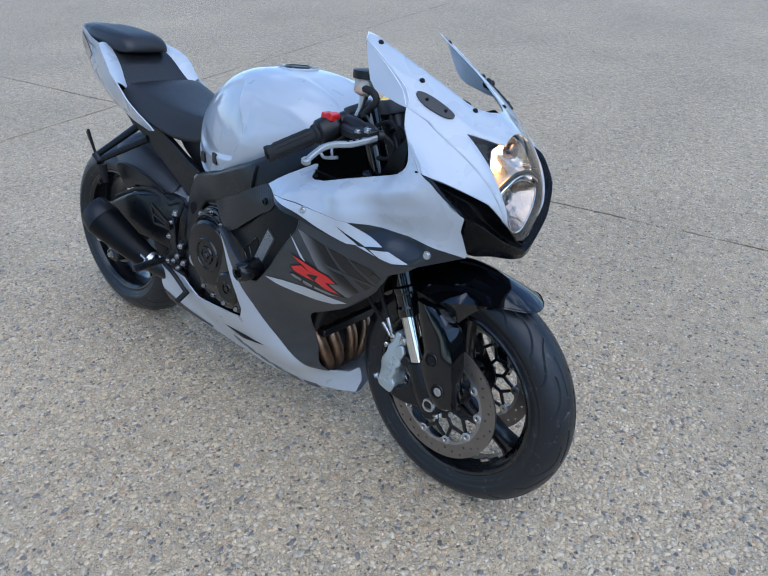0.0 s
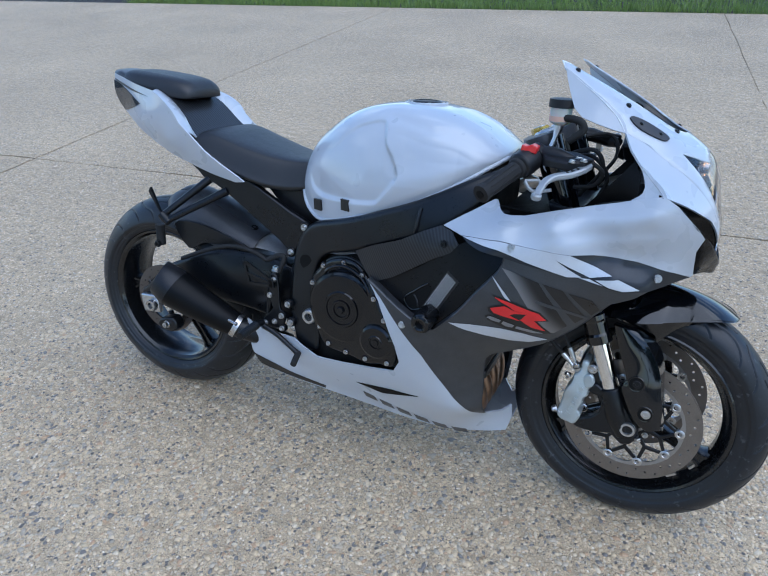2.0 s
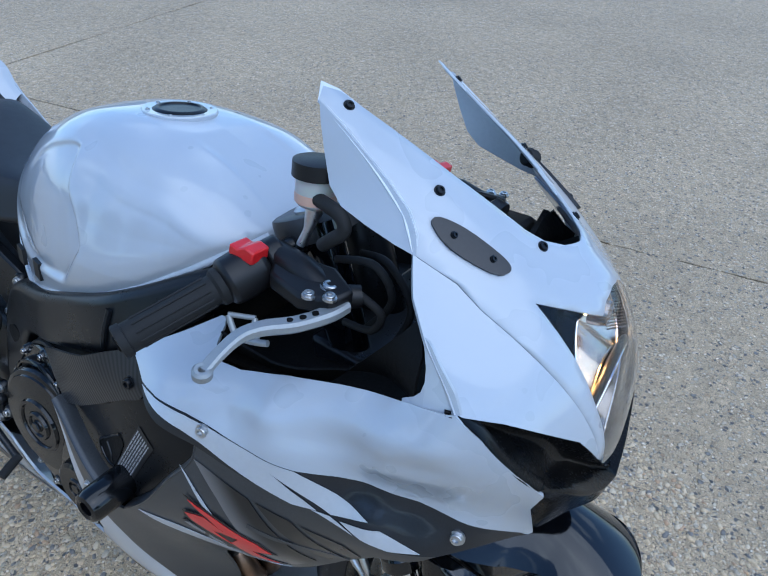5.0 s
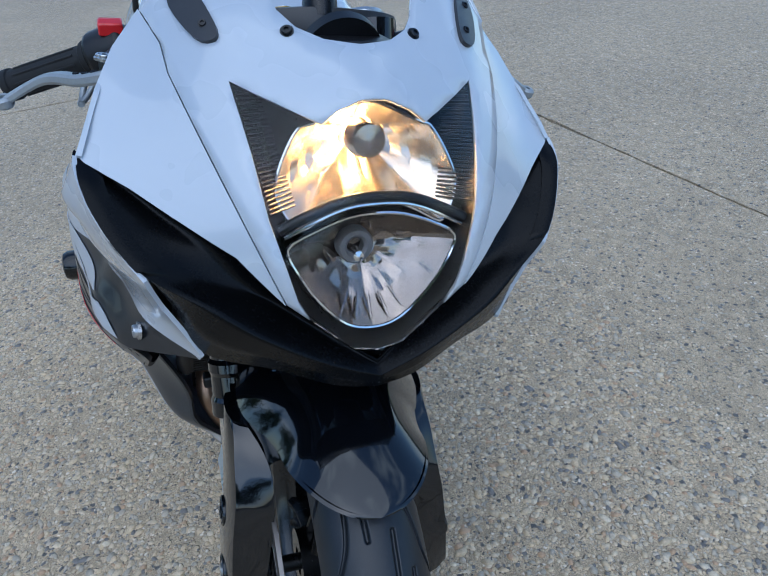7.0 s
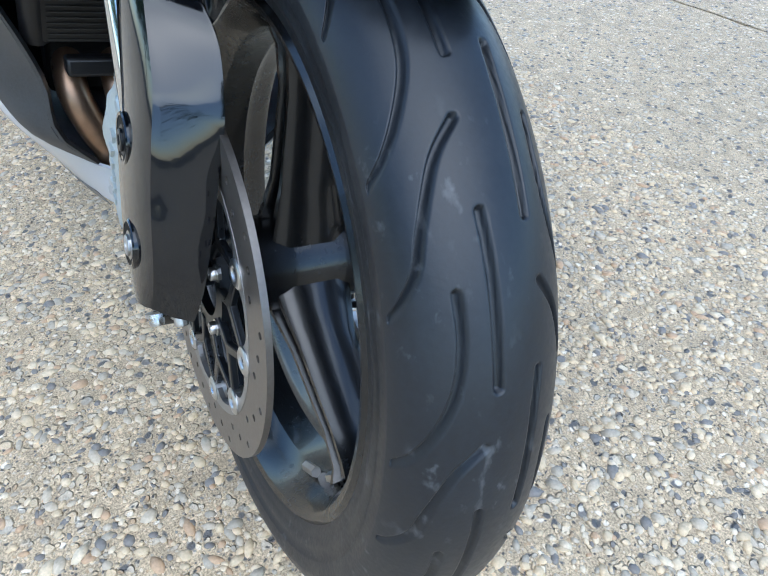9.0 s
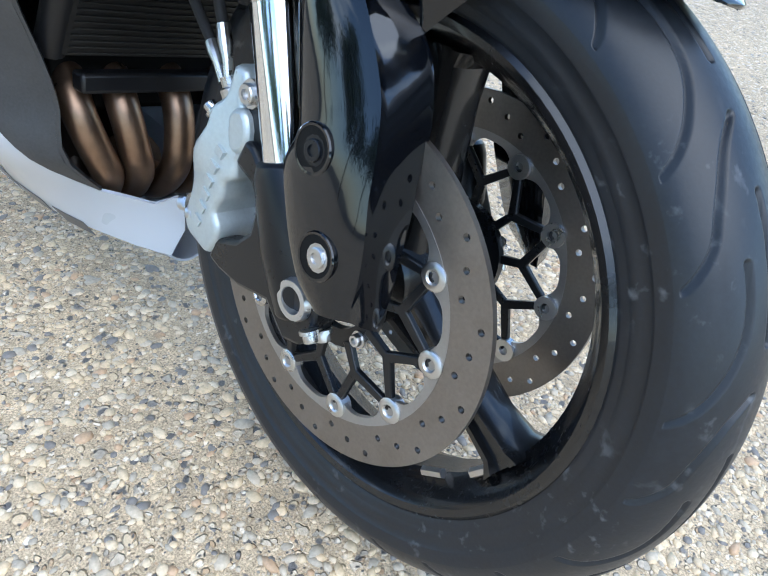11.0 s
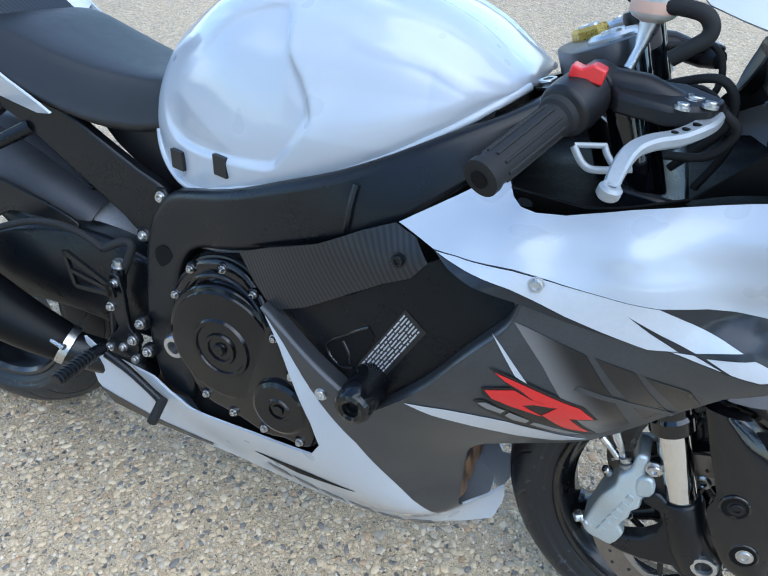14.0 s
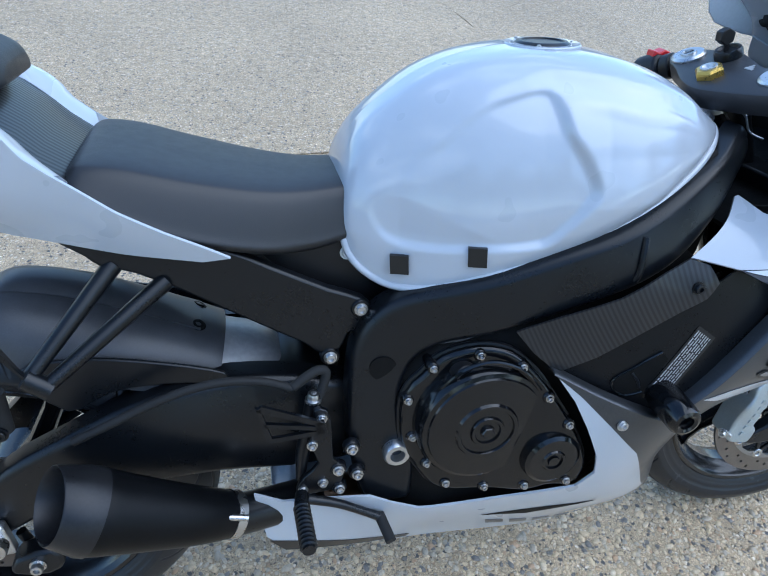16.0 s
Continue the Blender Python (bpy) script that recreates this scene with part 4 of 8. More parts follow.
# Fairing.
def fairing():
    both = (1, -1)
    cowl = [(0.911, 0.737), (0.928, 0.749), (0.954, 0.766), (0.977, 0.780), (0.994, 0.791), (1.003, 0.7965), (1.010, 0.797), (1.017, 0.792), (1.026, 0.784), (1.038, 0.780), (1.055, 0.780), (1.085, 0.785), (1.142, 0.803), (1.2, 0.82), (1.259, 0.838), (1.296, 0.852), (1.34, 0.864),
            (1.367, 0.848), (1.390, 0.825), (1.411, 0.803), (1.424, 0.785), (1.4145, 0.755), (1.417, 0.722), (1.419, 0.699), (1.415, 0.694), (1.385, 0.706), (1.347, 0.717), (1.315, 0.725), (1.28, 0.730), (1.233, 0.732), (1.191, 0.7285), (1.158, 0.730), (1.10, 0.7325), (1.05, 0.7365), (0.992, 0.7345), (0.963, 0.7305)]
    stripe = [(0.963, 0.7305), (0.992, 0.7345), (1.05, 0.7365), (1.10, 0.7325), (1.158, 0.730), (1.191, 0.7285), (1.233, 0.732), (1.28, 0.730), (1.315, 0.725), (1.347, 0.717), (1.385, 0.706), (1.415, 0.694), (1.345, 0.668), (1.30, 0.664), (1.255, 0.674), (1.212, 0.683), (1.155, 0.690), (1.10, 0.697), (1.066, 0.703), (1.014, 0.712), (0.985, 0.721)]
    grey = [(0.738, 0.578), (0.80, 0.546), (0.852, 0.522), (0.900, 0.500), (0.924, 0.505), (0.976, 0.56), (1.02, 0.622), (1.058, 0.672), (1.066, 0.703), (1.10, 0.697), (1.155, 0.690), (1.212, 0.683), (1.255, 0.674), (1.30, 0.664), (1.345, 0.668),
            (1.32, 0.650), (1.279, 0.63), (1.25, 0.592), (1.222, 0.558), (1.153, 0.500), (1.085, 0.462), (1.042, 0.442), (1.027, 0.42), (1.022, 0.37), (1.020, 0.30), (1.022, 0.228), (0.997, 0.259), (0.965, 0.30), (0.939, 0.345), (0.892, 0.425), (0.829, 0.493), (0.78, 0.543)]
    belly = [(0.328, 0.352), (0.336, 0.30), (0.344, 0.257), (0.385, 0.215), (0.49, 0.196), (0.59, 0.183), (0.72, 0.178), (0.85, 0.168), (0.95, 0.158), (1.03, 0.150), (1.068, 0.152), (1.078, 0.19), (1.076, 0.235), (1.055, 0.218), (1.022, 0.226), (0.997, 0.259), (0.965, 0.30), (0.939, 0.345), (0.892, 0.425),
             (0.829, 0.493), (0.78, 0.543), (0.745, 0.572), (0.772, 0.535), (0.796, 0.490), (0.824, 0.431), (0.834, 0.388), (0.815, 0.352), (0.748, 0.337), (0.665, 0.322), (0.576, 0.312), (0.53, 0.330), (0.50, 0.345), (0.42, 0.340), (0.37, 0.335)]
    for s in both:
        o = outward(part("side_cowl", *side_panel(cowl, FLANK, 0, 0.007, 0, s), WHITE, bike, "pearl white upper side fairing", 60, thick=0.004), (0, -s, 0))
        # A ridge along the upper side and a soft hollow under it.
        for v in o.data.vertices:
            x, _, z = v.co
            d = z - float(np.interp(x, RIDGE[0], RIDGE[1]))
            a = min(1, max(0, (x - 0.98) / 0.06)) * min(1, max(0, (1.36 - x) / 0.03))
            v.co.y -= s * a * (0.0075 * math.exp(-abs(d) / 0.022) - 0.004 * math.exp(-(((d + 0.030) / 0.014) ** 2)))
        m = outward(part("stripe_panel", *side_panel(stripe, FLANK, 0.0, 0.010, 0, s), STRIPE, bike, "dark charcoal lower band of the upper fairing", 60, thick=0.004), (0, -s, 0))
        g = outward(part("mid_fairing", *side_panel(grey, BELLY, 0.0, 0.011, 0, s), GREY, bike, "charcoal grey side fairing with graphics", 60, thick=0.004), (0, -s, 0))
        b = outward(part("belly_pan", *side_panel(belly, BELLY, 0.0, 0.011, 0, s), WHITE, bike, "white lower belly fairing", 60, thick=0.004), (0, -s, 0))

        def decal(name, outline, Y, mat, parent, out, label=""):
            outward(part(name, *side_panel(outline, Y, out, 0.008, 0, s), mat, parent, label, 60, thick=0.0006), (0, -s, 0))

        decal("decal", [(0.967, 0.7303), (0.992, 0.7342), (1.05, 0.7362), (1.10, 0.7322), (1.158, 0.7297), (1.191, 0.7282), (1.235, 0.7120), (1.275, 0.6965), (1.235, 0.6875), (1.200, 0.7010), (1.165, 0.7165), (1.190, 0.7010), (1.219, 0.6860), (1.192, 0.6835), (1.162, 0.6905), (1.108, 0.7025), (1.05, 0.7190), (0.995, 0.7275)], FLANK, SILVERPAINT, m, 0.0016, "silver slanted flash with a dark notch")
        decal("decal", [(1.214, 0.6845), (1.234, 0.685), (1.262, 0.6745), (1.240, 0.6785)], FLANK, SILVERPAINT, m, 0.0016, "silver slanted flash")
        decal("decal", [(1.246, 0.684), (1.288, 0.690), (1.330, 0.671), (1.300, 0.6665), (1.272, 0.6725)], FLANK, SILVERPAINT, m, 0.0016, "silver slanted flash")
        decal("fade_chevron", [(1.063, 0.681), (1.076, 0.679), (1.093, 0.675), (1.134, 0.6645), (1.139, 0.663), (1.176, 0.614), (1.203, 0.562), (1.178, 0.541), (1.170, 0.542), (1.147, 0.573), (1.126, 0.603), (1.100, 0.640)], BELLY, FADE, g, 0.0012, "silver paint fading to dark charcoal")
        for chevron in ([(1.1475, 0.662), (1.189, 0.651), (1.215, 0.6165), (1.238, 0.587), (1.217, 0.570), (1.187, 0.615)], [(1.199, 0.647), (1.246, 0.634), (1.262, 0.613), (1.247, 0.595)]):
            decal("dark_chevron", chevron, BELLY, DARKGREY, g, 0.0012, "dark charcoal chevron")
        line = [(1.138, 0.622), (1.181, 0.609), (1.243, 0.584)]
        for a, c in zip(line[:-1], line[1:]):
            dx, dz = c[0] - a[0], c[1] - a[1]
            q = 0.0032 / math.hypot(dx, dz)
            decal("cross_line", [(a[0] - dz * q, a[1] + dx * q), (c[0] - dz * q, c[1] + dx * q), (c[0] + dz * q, c[1] - dx * q), (a[0] + dz * q, a[1] - dx * q)], BELLY, GREY, g, 0.002)
        decal("emblem_edge", [(1.048, 0.621), (1.096, 0.612), (1.151, 0.597), (1.169, 0.577), (1.146, 0.574), (1.172, 0.543), (1.149, 0.543), (1.130, 0.546), (1.092, 0.560), (1.062, 0.569), (1.044, 0.581), (1.043, 0.590), (1.074, 0.602), (1.061, 0.611)], BELLY, LABELBLACK, g, 0.0024, "black emblem outline")
        decal("emblem", [(1.055, 0.617), (1.092, 0.609), (1.148, 0.594), (1.164, 0.579), (1.140, 0.575), (1.163, 0.548), (1.136, 0.555), (1.112, 0.572), (1.125, 0.589), (1.099, 0.593), (1.085, 0.602), (1.067, 0.609)], BELLY, RED, g, 0.0032, "red angular emblem stroke")
        decal("emblem", [(1.047, 0.589), (1.078, 0.600), (1.097, 0.5925), (1.116, 0.5905), (1.124, 0.5885), (1.101, 0.586), (1.089, 0.580), (1.112, 0.5695), (1.078, 0.574), (1.056, 0.579)], BELLY, RED, g, 0.0032, "red angular emblem foot")
        decal("emblem_bar", [(1.036, 0.567), (1.046, 0.572), (1.114, 0.552), (1.149, 0.546), (1.172, 0.540), (1.141, 0.535), (1.082, 0.541), (1.044, 0.557)], BELLY, LABELBLACK, g, 0.0018, "black bar under the emblem")
        for word in ([(1.041, 0.5650), (1.049, 0.5690), (1.072, 0.5625), (1.068, 0.5560), (1.052, 0.5590)], [(1.073, 0.5535), (1.077, 0.5612), (1.100, 0.5545), (1.096, 0.5475), (1.082, 0.5485)], [(1.102, 0.5465), (1.105, 0.5528), (1.130, 0.5480), (1.158, 0.5400), (1.140, 0.5385)]):
            decal("lettering_bar", word, BELLY, LETTERGREY, g, 0.0030, "grey lettering bar")
        decal("decal", [(0.958, 0.533), (1.005, 0.537), (1.074, 0.538), (1.119, 0.532), (1.165, 0.519), (1.130, 0.506), (1.087, 0.504), (1.036, 0.511), (0.990, 0.521)], BELLY, SILVERPAINT, g, 0.0016, "silver spear flash")
        decal("decal", [(1.043, 0.663), (1.056, 0.650), (1.090, 0.612), (1.076, 0.618)], BELLY, SILVERPAINT, g, 0.0016, "silver spear flash")
        # Thin black sheet over the closed pan; the vent's inner shade is painted.
        decal("vent", [(0.690, 0.262), (0.80, 0.281), (0.878, 0.286), (0.769, 0.252)], BELLY, DEEPBLACK, b, 0.0012, "black slanted vent")
        decal("underside_flash", [(0.347, 0.250), (0.372, 0.218), (0.49, 0.199), (0.575, 0.190), (0.580, 0.200), (0.47, 0.219), (0.40, 0.238)], BELLY, DARKGREY, b, 0.0012, "dark lower flash")
        for k in range(6):
            u = 0.705 + 0.0475 * k
            z = 0.232 - 0.0125 * k
            decal("lettering_bar", [(u, z), (u + 0.034, z - 0.008), (u + 0.040, z - 0.026), (u + 0.006, z - 0.019)], BELLY, MIDGREY, b, 0.0012)
        # The cowl is uncut here: a thin black oval paints the slot's shade.
        decal("cowl_slot", [(1.030, 0.7815), (1.033, 0.7845), (1.040, 0.7855), (1.047, 0.7845), (1.049, 0.782), (1.043, 0.7805), (1.035, 0.7800)], FLANK, DEEPBLACK, o, 0.0012, "dark oval slot")
        for x, z, Y, ob in ((1.076, 0.727, FLANK, o), (1.357, 0.695, FLANK, m), (0.844, 0.497, BELLY, g)):
            bolt((x, s * (float(Y(x, z)) - 0.001), z), (0.15, -s, 0.1), 0.0065, ob, ALU, 0.005)
        # Rolled front edge of the fairing beside the wheel.
        edge = [(1.279, 0.63), (1.25, 0.592), (1.222, 0.558), (1.153, 0.500), (1.085, 0.462), (1.042, 0.442), (1.027, 0.42), (1.022, 0.37), (1.020, 0.30), (1.022, 0.228)]
        e = spline(edge, 4)
        y = BELLY(e[:, 0], e[:, 1])
        rows = []
        for q, (dx, dy) in enumerate(((0, 0), (0.0025, 0.004), (-0.006, 0.008))):
            rows.append([(x + dx, s * (yy + dy), z) for (x, z), yy in zip(e, y)])
        n = len(e)
        v = [p for r in rows for p in r]
        part("rolled_edge", v, [(r * n + i, r * n + i + 1, (r + 1) * n + i + 1, (r + 1) * n + i) for r in range(2) for i in range(n - 1)], GREY, g, "", 60, thick=0.003)
        # Chamfered upper edge of the charcoal panel.
        for line in ([(0.738, 0.578), (0.80, 0.546), (0.852, 0.522), (0.900, 0.500)], [(0.924, 0.505), (0.976, 0.56), (1.02, 0.622), (1.058, 0.672), (1.066, 0.703)]):
            e = spline(line, 5)
            y = BELLY(e[:, 0], e[:, 1])
            d = np.gradient(e, axis=0)
            nx, nz = -d[:, 1] / np.hypot(d[:, 0], d[:, 1]), d[:, 0] / np.hypot(d[:, 0], d[:, 1])
            n = len(e)
            v = []
            for out, dy in ((0.0, 0.0), (0.0018, 0.0012), (0.0035, 0.008), (0.003, 0.026)):
                v += [(x + a * out, s * (yy + dy), z + b * out) for (x, z), yy, a, b in zip(e, y, nx, nz)]
            part("chamfer", v, [(r * n + i, r * n + i + 1, (r + 1) * n + i + 1, (r + 1) * n + i) for r in range(3) for i in range(n - 1)], GREY, g, "", 60, thick=0.002)
    keel = []
    for x in np.linspace(0.36, 1.05, 24):
        zb = float(np.interp(x, [0.36, 0.49, 0.72, 0.95, 1.05], [0.235, 0.196, 0.178, 0.158, 0.17]))
        yb = -float(BELLY(x, zb))
        keel.append([(x, yb * c, zb - 0.045 * (1 - c * c) * (0.5 if x < 0.45 else 1)) for c in np.linspace(-1, 1, 13)])
    n = 13
    part("belly_keel", [p for r in keel for p in r], [(i * n + j, i * n + j + 1, (i + 1) * n + j + 1, (i + 1) * n + j) for i in range(23) for j in range(12)], WHITE, bike, "white underside of the belly fairing", 60, thick=0.003)

    nose_half = [(0.0, 0.958), (-0.030, 0.960), (-0.050, 0.966), (-0.062, 0.976), (-0.072, 0.992), (-0.088, 1.018), (-0.105, 1.053), (-0.120, 1.080), (-0.132, 1.084), (-0.147, 1.074), (-0.1475, 1.055), (-0.1495, 1.03), (-0.1555, 0.995), (-0.1625, 0.98), (-0.172, 0.964),
                 (-0.158, 0.943), (-0.155, 0.924), (-0.140, 0.891), (-0.116, 0.839), (-0.083, 0.765), (-0.064, 0.749), (-0.074, 0.767), (-0.094, 0.835), (-0.102, 0.882), (-0.111, 0.927), (-0.080, 0.917), (-0.062, 0.911), (-0.046, 0.906), (-0.032, 0.916), (-0.012, 0.924), (0.0, 0.925)]
    nose = outward(part("nose_cowl", *front_panel(mirrored(nose_half), NOSE, 0, 0.010), WHITE, bike, "pearl white nose fairing with a screen opening", 60, thick=0.004), (1, 0, 0.5))
    cheek = [(-0.1730, 0.9635), (-0.198, 0.935), (-0.216, 0.905), (-0.230, 0.875), (-0.236, 0.862), (-0.196, 0.845), (-0.157, 0.824), (-0.121, 0.804), (-0.0842, 0.7645), (-0.1172, 0.839), (-0.1412, 0.891), (-0.1562, 0.924), (-0.1592, 0.943)]
    # Black intake duct and chin: from the cheeks' lower edge back to a crease, then down over the lower lip.
    upper = spline([(float(NOSE(y, z)) - 0.005, y, z) for y, z in ((-0.238, 0.863), (-0.196, 0.843), (-0.157, 0.822), (-0.119, 0.802), (-0.083, 0.763), (-0.064, 0.747), (-0.048, 0.733), (-0.024, 0.712))] + [(1.462, 0.0, 0.697)], 6)
    crease = spline([(1.338, -0.236, 0.863)] + [(x, float(FLANK(x, z)) + 0.001, z) for x, z in ((1.367, 0.848), (1.390, 0.825), (1.411, 0.803))] + [(1.425, -0.188, 0.787), (1.441, -0.150, 0.766), (1.455, -0.107, 0.737), (1.466, -0.050, 0.708), (1.471, 0.0, 0.689)], 6)
    k = len(upper)
    low = spline([(1.424, -0.187, 0.784), (1.416, -0.172, 0.752), (1.419, -0.150, 0.703), (1.440, -0.092, 0.690), (1.460, -0.040, 0.677), (1.465, 0.0, 0.672)], 24)
    u = np.linspace(0, 1, k)
    low_x = np.clip((u - 0.47) / 0.53, 0, 1)
    lower = np.stack([np.interp(low_x, np.linspace(0, 1, len(low)), low[:, c]) for c in range(3)], 1)
    lower[low_x <= 0] = crease[low_x <= 0]
    gap = np.linalg.norm(crease - upper, axis=1)[:, None]
    rows = [upper]
    for w, dip in ((0.12, 0.45), (0.35, 0.34), (0.65, 0.16), (0.9, 0.03)):
        rows.append(upper * (1 - w) + crease * w - np.array([[1.0, 0, 0.1]]) * np.minimum(gap * dip, 0.024))
    rows.append(crease)
    for w in (0.08, 0.5, 1.0):
        rows.append(crease * (1 - w) + lower * w)
    m = np.clip(low_x * 5, 0, 1)[:, None]
    rows.append(lower + m * np.array([[-0.035, 0.0, 0.004]]) + (1 - m) * np.array([[-0.004, 0.018, -0.004]]))
    rows = [np.concatenate([r, r[-2::-1] * np.array([[1, -1, 1]])]) for r in rows]
    n = len(rows[0])
    outward(part("intake_cowl", [tuple(p) for r in rows for p in r], [(r * n + i, r * n + i + 1, (r + 1) * n + i + 1, (r + 1) * n + i) for r in range(len(rows) - 1) for i in range(n - 1)], CHIN, bike, "satin black air intake and chin panel", 40, thick=0.003), (1, 0, 0))
    WEB = tps([(1.247, 0.9635, -0.173), (1.265, 0.935, -0.198), (1.293, 0.905, -0.216), (1.327, 0.875, -0.23), (1.34, 0.862, -0.236), (1.258, 0.84, -0.218), (1.30, 0.855, -0.232)])
    web = [(1.286, 0.912), (1.292, 0.901), (1.299, 0.886), (1.302, 0.874), (1.3005, 0.864), (1.295, 0.857), (1.283, 0.848), (1.283, 0.842), (1.31, 0.849), (1.338, 0.858), (1.343, 0.865), (1.333, 0.878), (1.312, 0.894), (1.298, 0.906)]
    ARM = tps([(1.114, 1.073, -0.147), (1.17, 1.035, -0.1505), (1.235, 0.985, -0.160), (1.25, 0.963, -0.172), (1.154, 0.988, -0.166), (1.20, 0.973, -0.170), (1.13, 1.03, -0.156)])
    arm = [(1.112, 1.074), (1.135, 1.060), (1.17, 1.037), (1.20, 1.017), (1.228, 0.996), (1.243, 0.978), (1.250, 0.962), (1.225, 0.966), (1.19, 0.975), (1.160, 0.984), (1.142, 1.0), (1.128, 1.03), (1.118, 1.055)]
    for s in both:
        outward(part("cheek_web", *side_panel(web, WEB, -0.0015, 0.006, 0, s), WHITE, bike, "white rounded corner of the cockpit opening", 60, thick=0.004), (0, -s, 0))
        outward(part("screen_arm", *side_panel(arm, ARM, 0, 0.008, 0, s), WHITE, nose, "white side of the nose fairing's upper arm", 60, thick=0.003), (0, -s, 0))
        outward(part("arm_lining", *side_panel(arm, ARM, -0.0045, 0.008, 0, s), INNER, nose, "bare grey inner face", 60, thick=0.0015), (0, s, 0))
        outward(part("cheek_cowl", *front_panel(cheek, NOSE, 0.0005, 0.010, 0, s), WHITE, bike, "pearl white cheek fairing beside the headlight", 60, thick=0.004), (1, -s, 0.3))
        pl = [(-0.147, 0.988), (-0.138, 0.993), (-0.126, 0.985), (-0.117, 0.970), (-0.114, 0.959), (-0.120, 0.953), (-0.133, 0.953), (-0.148, 0.970)]
        p = outward(part("mirror_plate", *front_panel(pl, NOSE, 0.007, 0.008, 3, s), CLAMPBLACK, bike, "dark grey plate over the mirror mount", 60, thick=0.009, bevel=0.002), (1, 0, 0.5))
        for y, z in ((-0.138, 0.980), (-0.124, 0.963)):
            bolt((float(NOSE(y, z)) + 0.007, s * y, z), (0.75, -s * 0.2, 0.65), 0.003, p, SATIN, 0.002)
        for y, z in ((-0.117, 1.01), (-0.058, 0.963), (-0.125, 1.07)):
            bolt((float(NOSE(y, z)) + 0.001, s * y, z), (0.6, -s * 0.3, 0.7), 0.0045, nose, SATIN, 0.003)
    return nose


fairing()
# The left flank sits slightly closer in than the right one.
for ob in bike.children:
    if ob.name.split(".")[0] in ("side_cowl", "stripe_panel", "cheek_cowl", "intake_cowl", "cheek_web", "mid_fairing"):
        for o in (ob, *ob.children):
            for v in o.data.vertices:
                v.co.y -= 0.015 * min(1.0, max(0.0, (v.co.y - 0.12) / 0.11)) * min(1.0, max(0.0, (v.co.z - 0.64) / 0.08))



# Headlight.
def headlight():
    out = [(0.0, 0.925), (-0.012, 0.924), (-0.032, 0.916), (-0.046, 0.906), (-0.062, 0.911), (-0.080, 0.917), (-0.111, 0.927), (-0.102, 0.882), (-0.094, 0.835), (-0.074, 0.767), (-0.064, 0.749), (-0.048, 0.735), (-0.024, 0.714), (0.0, 0.710)]
    full = mirrored(out)
    o = np.array(full)
    x = NOSE(o[:, 0], o[:, 1])
    rings = [[(xx - 0.003, a, b) for (a, b), xx in zip(o, x)], [(xx - 0.02, a * 0.95, 0.82 + (b - 0.82) * 0.96) for (a, b), xx in zip(o, x)], [(1.335 - 0.25 * (b - 0.82), a * 0.75, 0.82 + (b - 0.82) * 0.85) for (a, b), xx in zip(o, x)]]
    k = len(o)
    v = [p for r in rings for p in r]
    f = [(i * k + j, i * k + (j + 1) % k, (i + 1) * k + (j + 1) % k, (i + 1) * k + j) for i in range(2) for j in range(k)] + [tuple(range(2 * k, 3 * k))]
    lamp = part("headlight", v, f, SATIN, bike, "lit stacked headlight behind a clear lens", 40)

    def bowl(outline, cy, cz, depth, back, name, label, mat):
        """A reflector bowl behind the lens: the outline drawn back to a point, with upright flutes."""
        o = spline(mirrored(outline), 4, True)
        n, m = len(o), 9
        verts, faces = [], []
        for i in range(m + 1):
            w = 0.10 + 0.90 * i / m
            for a, b in o:
                y, z = cy + (a - cy) * w, cz + (b - cz) * w
                flute = 0.0032 * abs(math.sin(y * 190)) * (1 - w * 0.4) + (0.0035 * math.sin(y * 210) * math.sin(z * 260 + y * 60) * w * (1 - w) * 2 if cz < 0.85 else 0.0)
                verts.append((float(NOSE(a, b)) * w + (float(NOSE(cy, cz))) * (1 - w) - back - depth * (1 - w**2) + flute, y, z))
        for i in range(m):
            for j in range(n):
                faces.append((i * n + j, i * n + (j + 1) % n, (i + 1) * n + (j + 1) % n, (i + 1) * n + j))
        faces.append(tuple(range(n)))
        return part(name, verts, faces, mat, lamp, label, 14)

    upper = [(0.0, 0.918), (-0.016, 0.914), (-0.036, 0.905), (-0.050, 0.899), (-0.060, 0.895), (-0.072, 0.878), (-0.082, 0.856), (-0.083, 0.842), (-0.074, 0.826), (-0.064, 0.818), (-0.044, 0.828), (-0.022, 0.838), (0.0, 0.841)]
    lower = [(0.0, 0.832), (-0.026, 0.830), (-0.055, 0.820), (-0.078, 0.806), (-0.070, 0.784), (-0.052, 0.756), (-0.026, 0.731), (0.0, 0.725)]
    bowl(upper, 0.0, 0.884, 0.050, 0.026, "reflector", "bright fluted upper reflector", REFLECTOR)
    bowl(lower, 0.0, 0.784, 0.045, 0.020, "reflector", "fluted lower reflector", DIMREFLECTOR)
    for edge, back, r in ((upper, 0.0245, 0.0016), (lower, 0.0185, 0.0016)):
        loop = spline(mirrored(edge), 3, True)
        loop = np.concatenate([loop, loop[:1]])
        part("chrome_rim", *tube([(float(NOSE(a, b)) - back, a, b) for a, b in loop], r, 6), CHROME, lamp, "thin chrome rim")
    part("bulb", *revolve([(0, 0.026), (0.008, 0.022), (0.010, 0.010), (0.010, -0.004), (0, -0.004)], (1.366, -0.004, 0.886), (1, 0, 0.1), 16, False), BULB, lamp, "lit warm bulb")
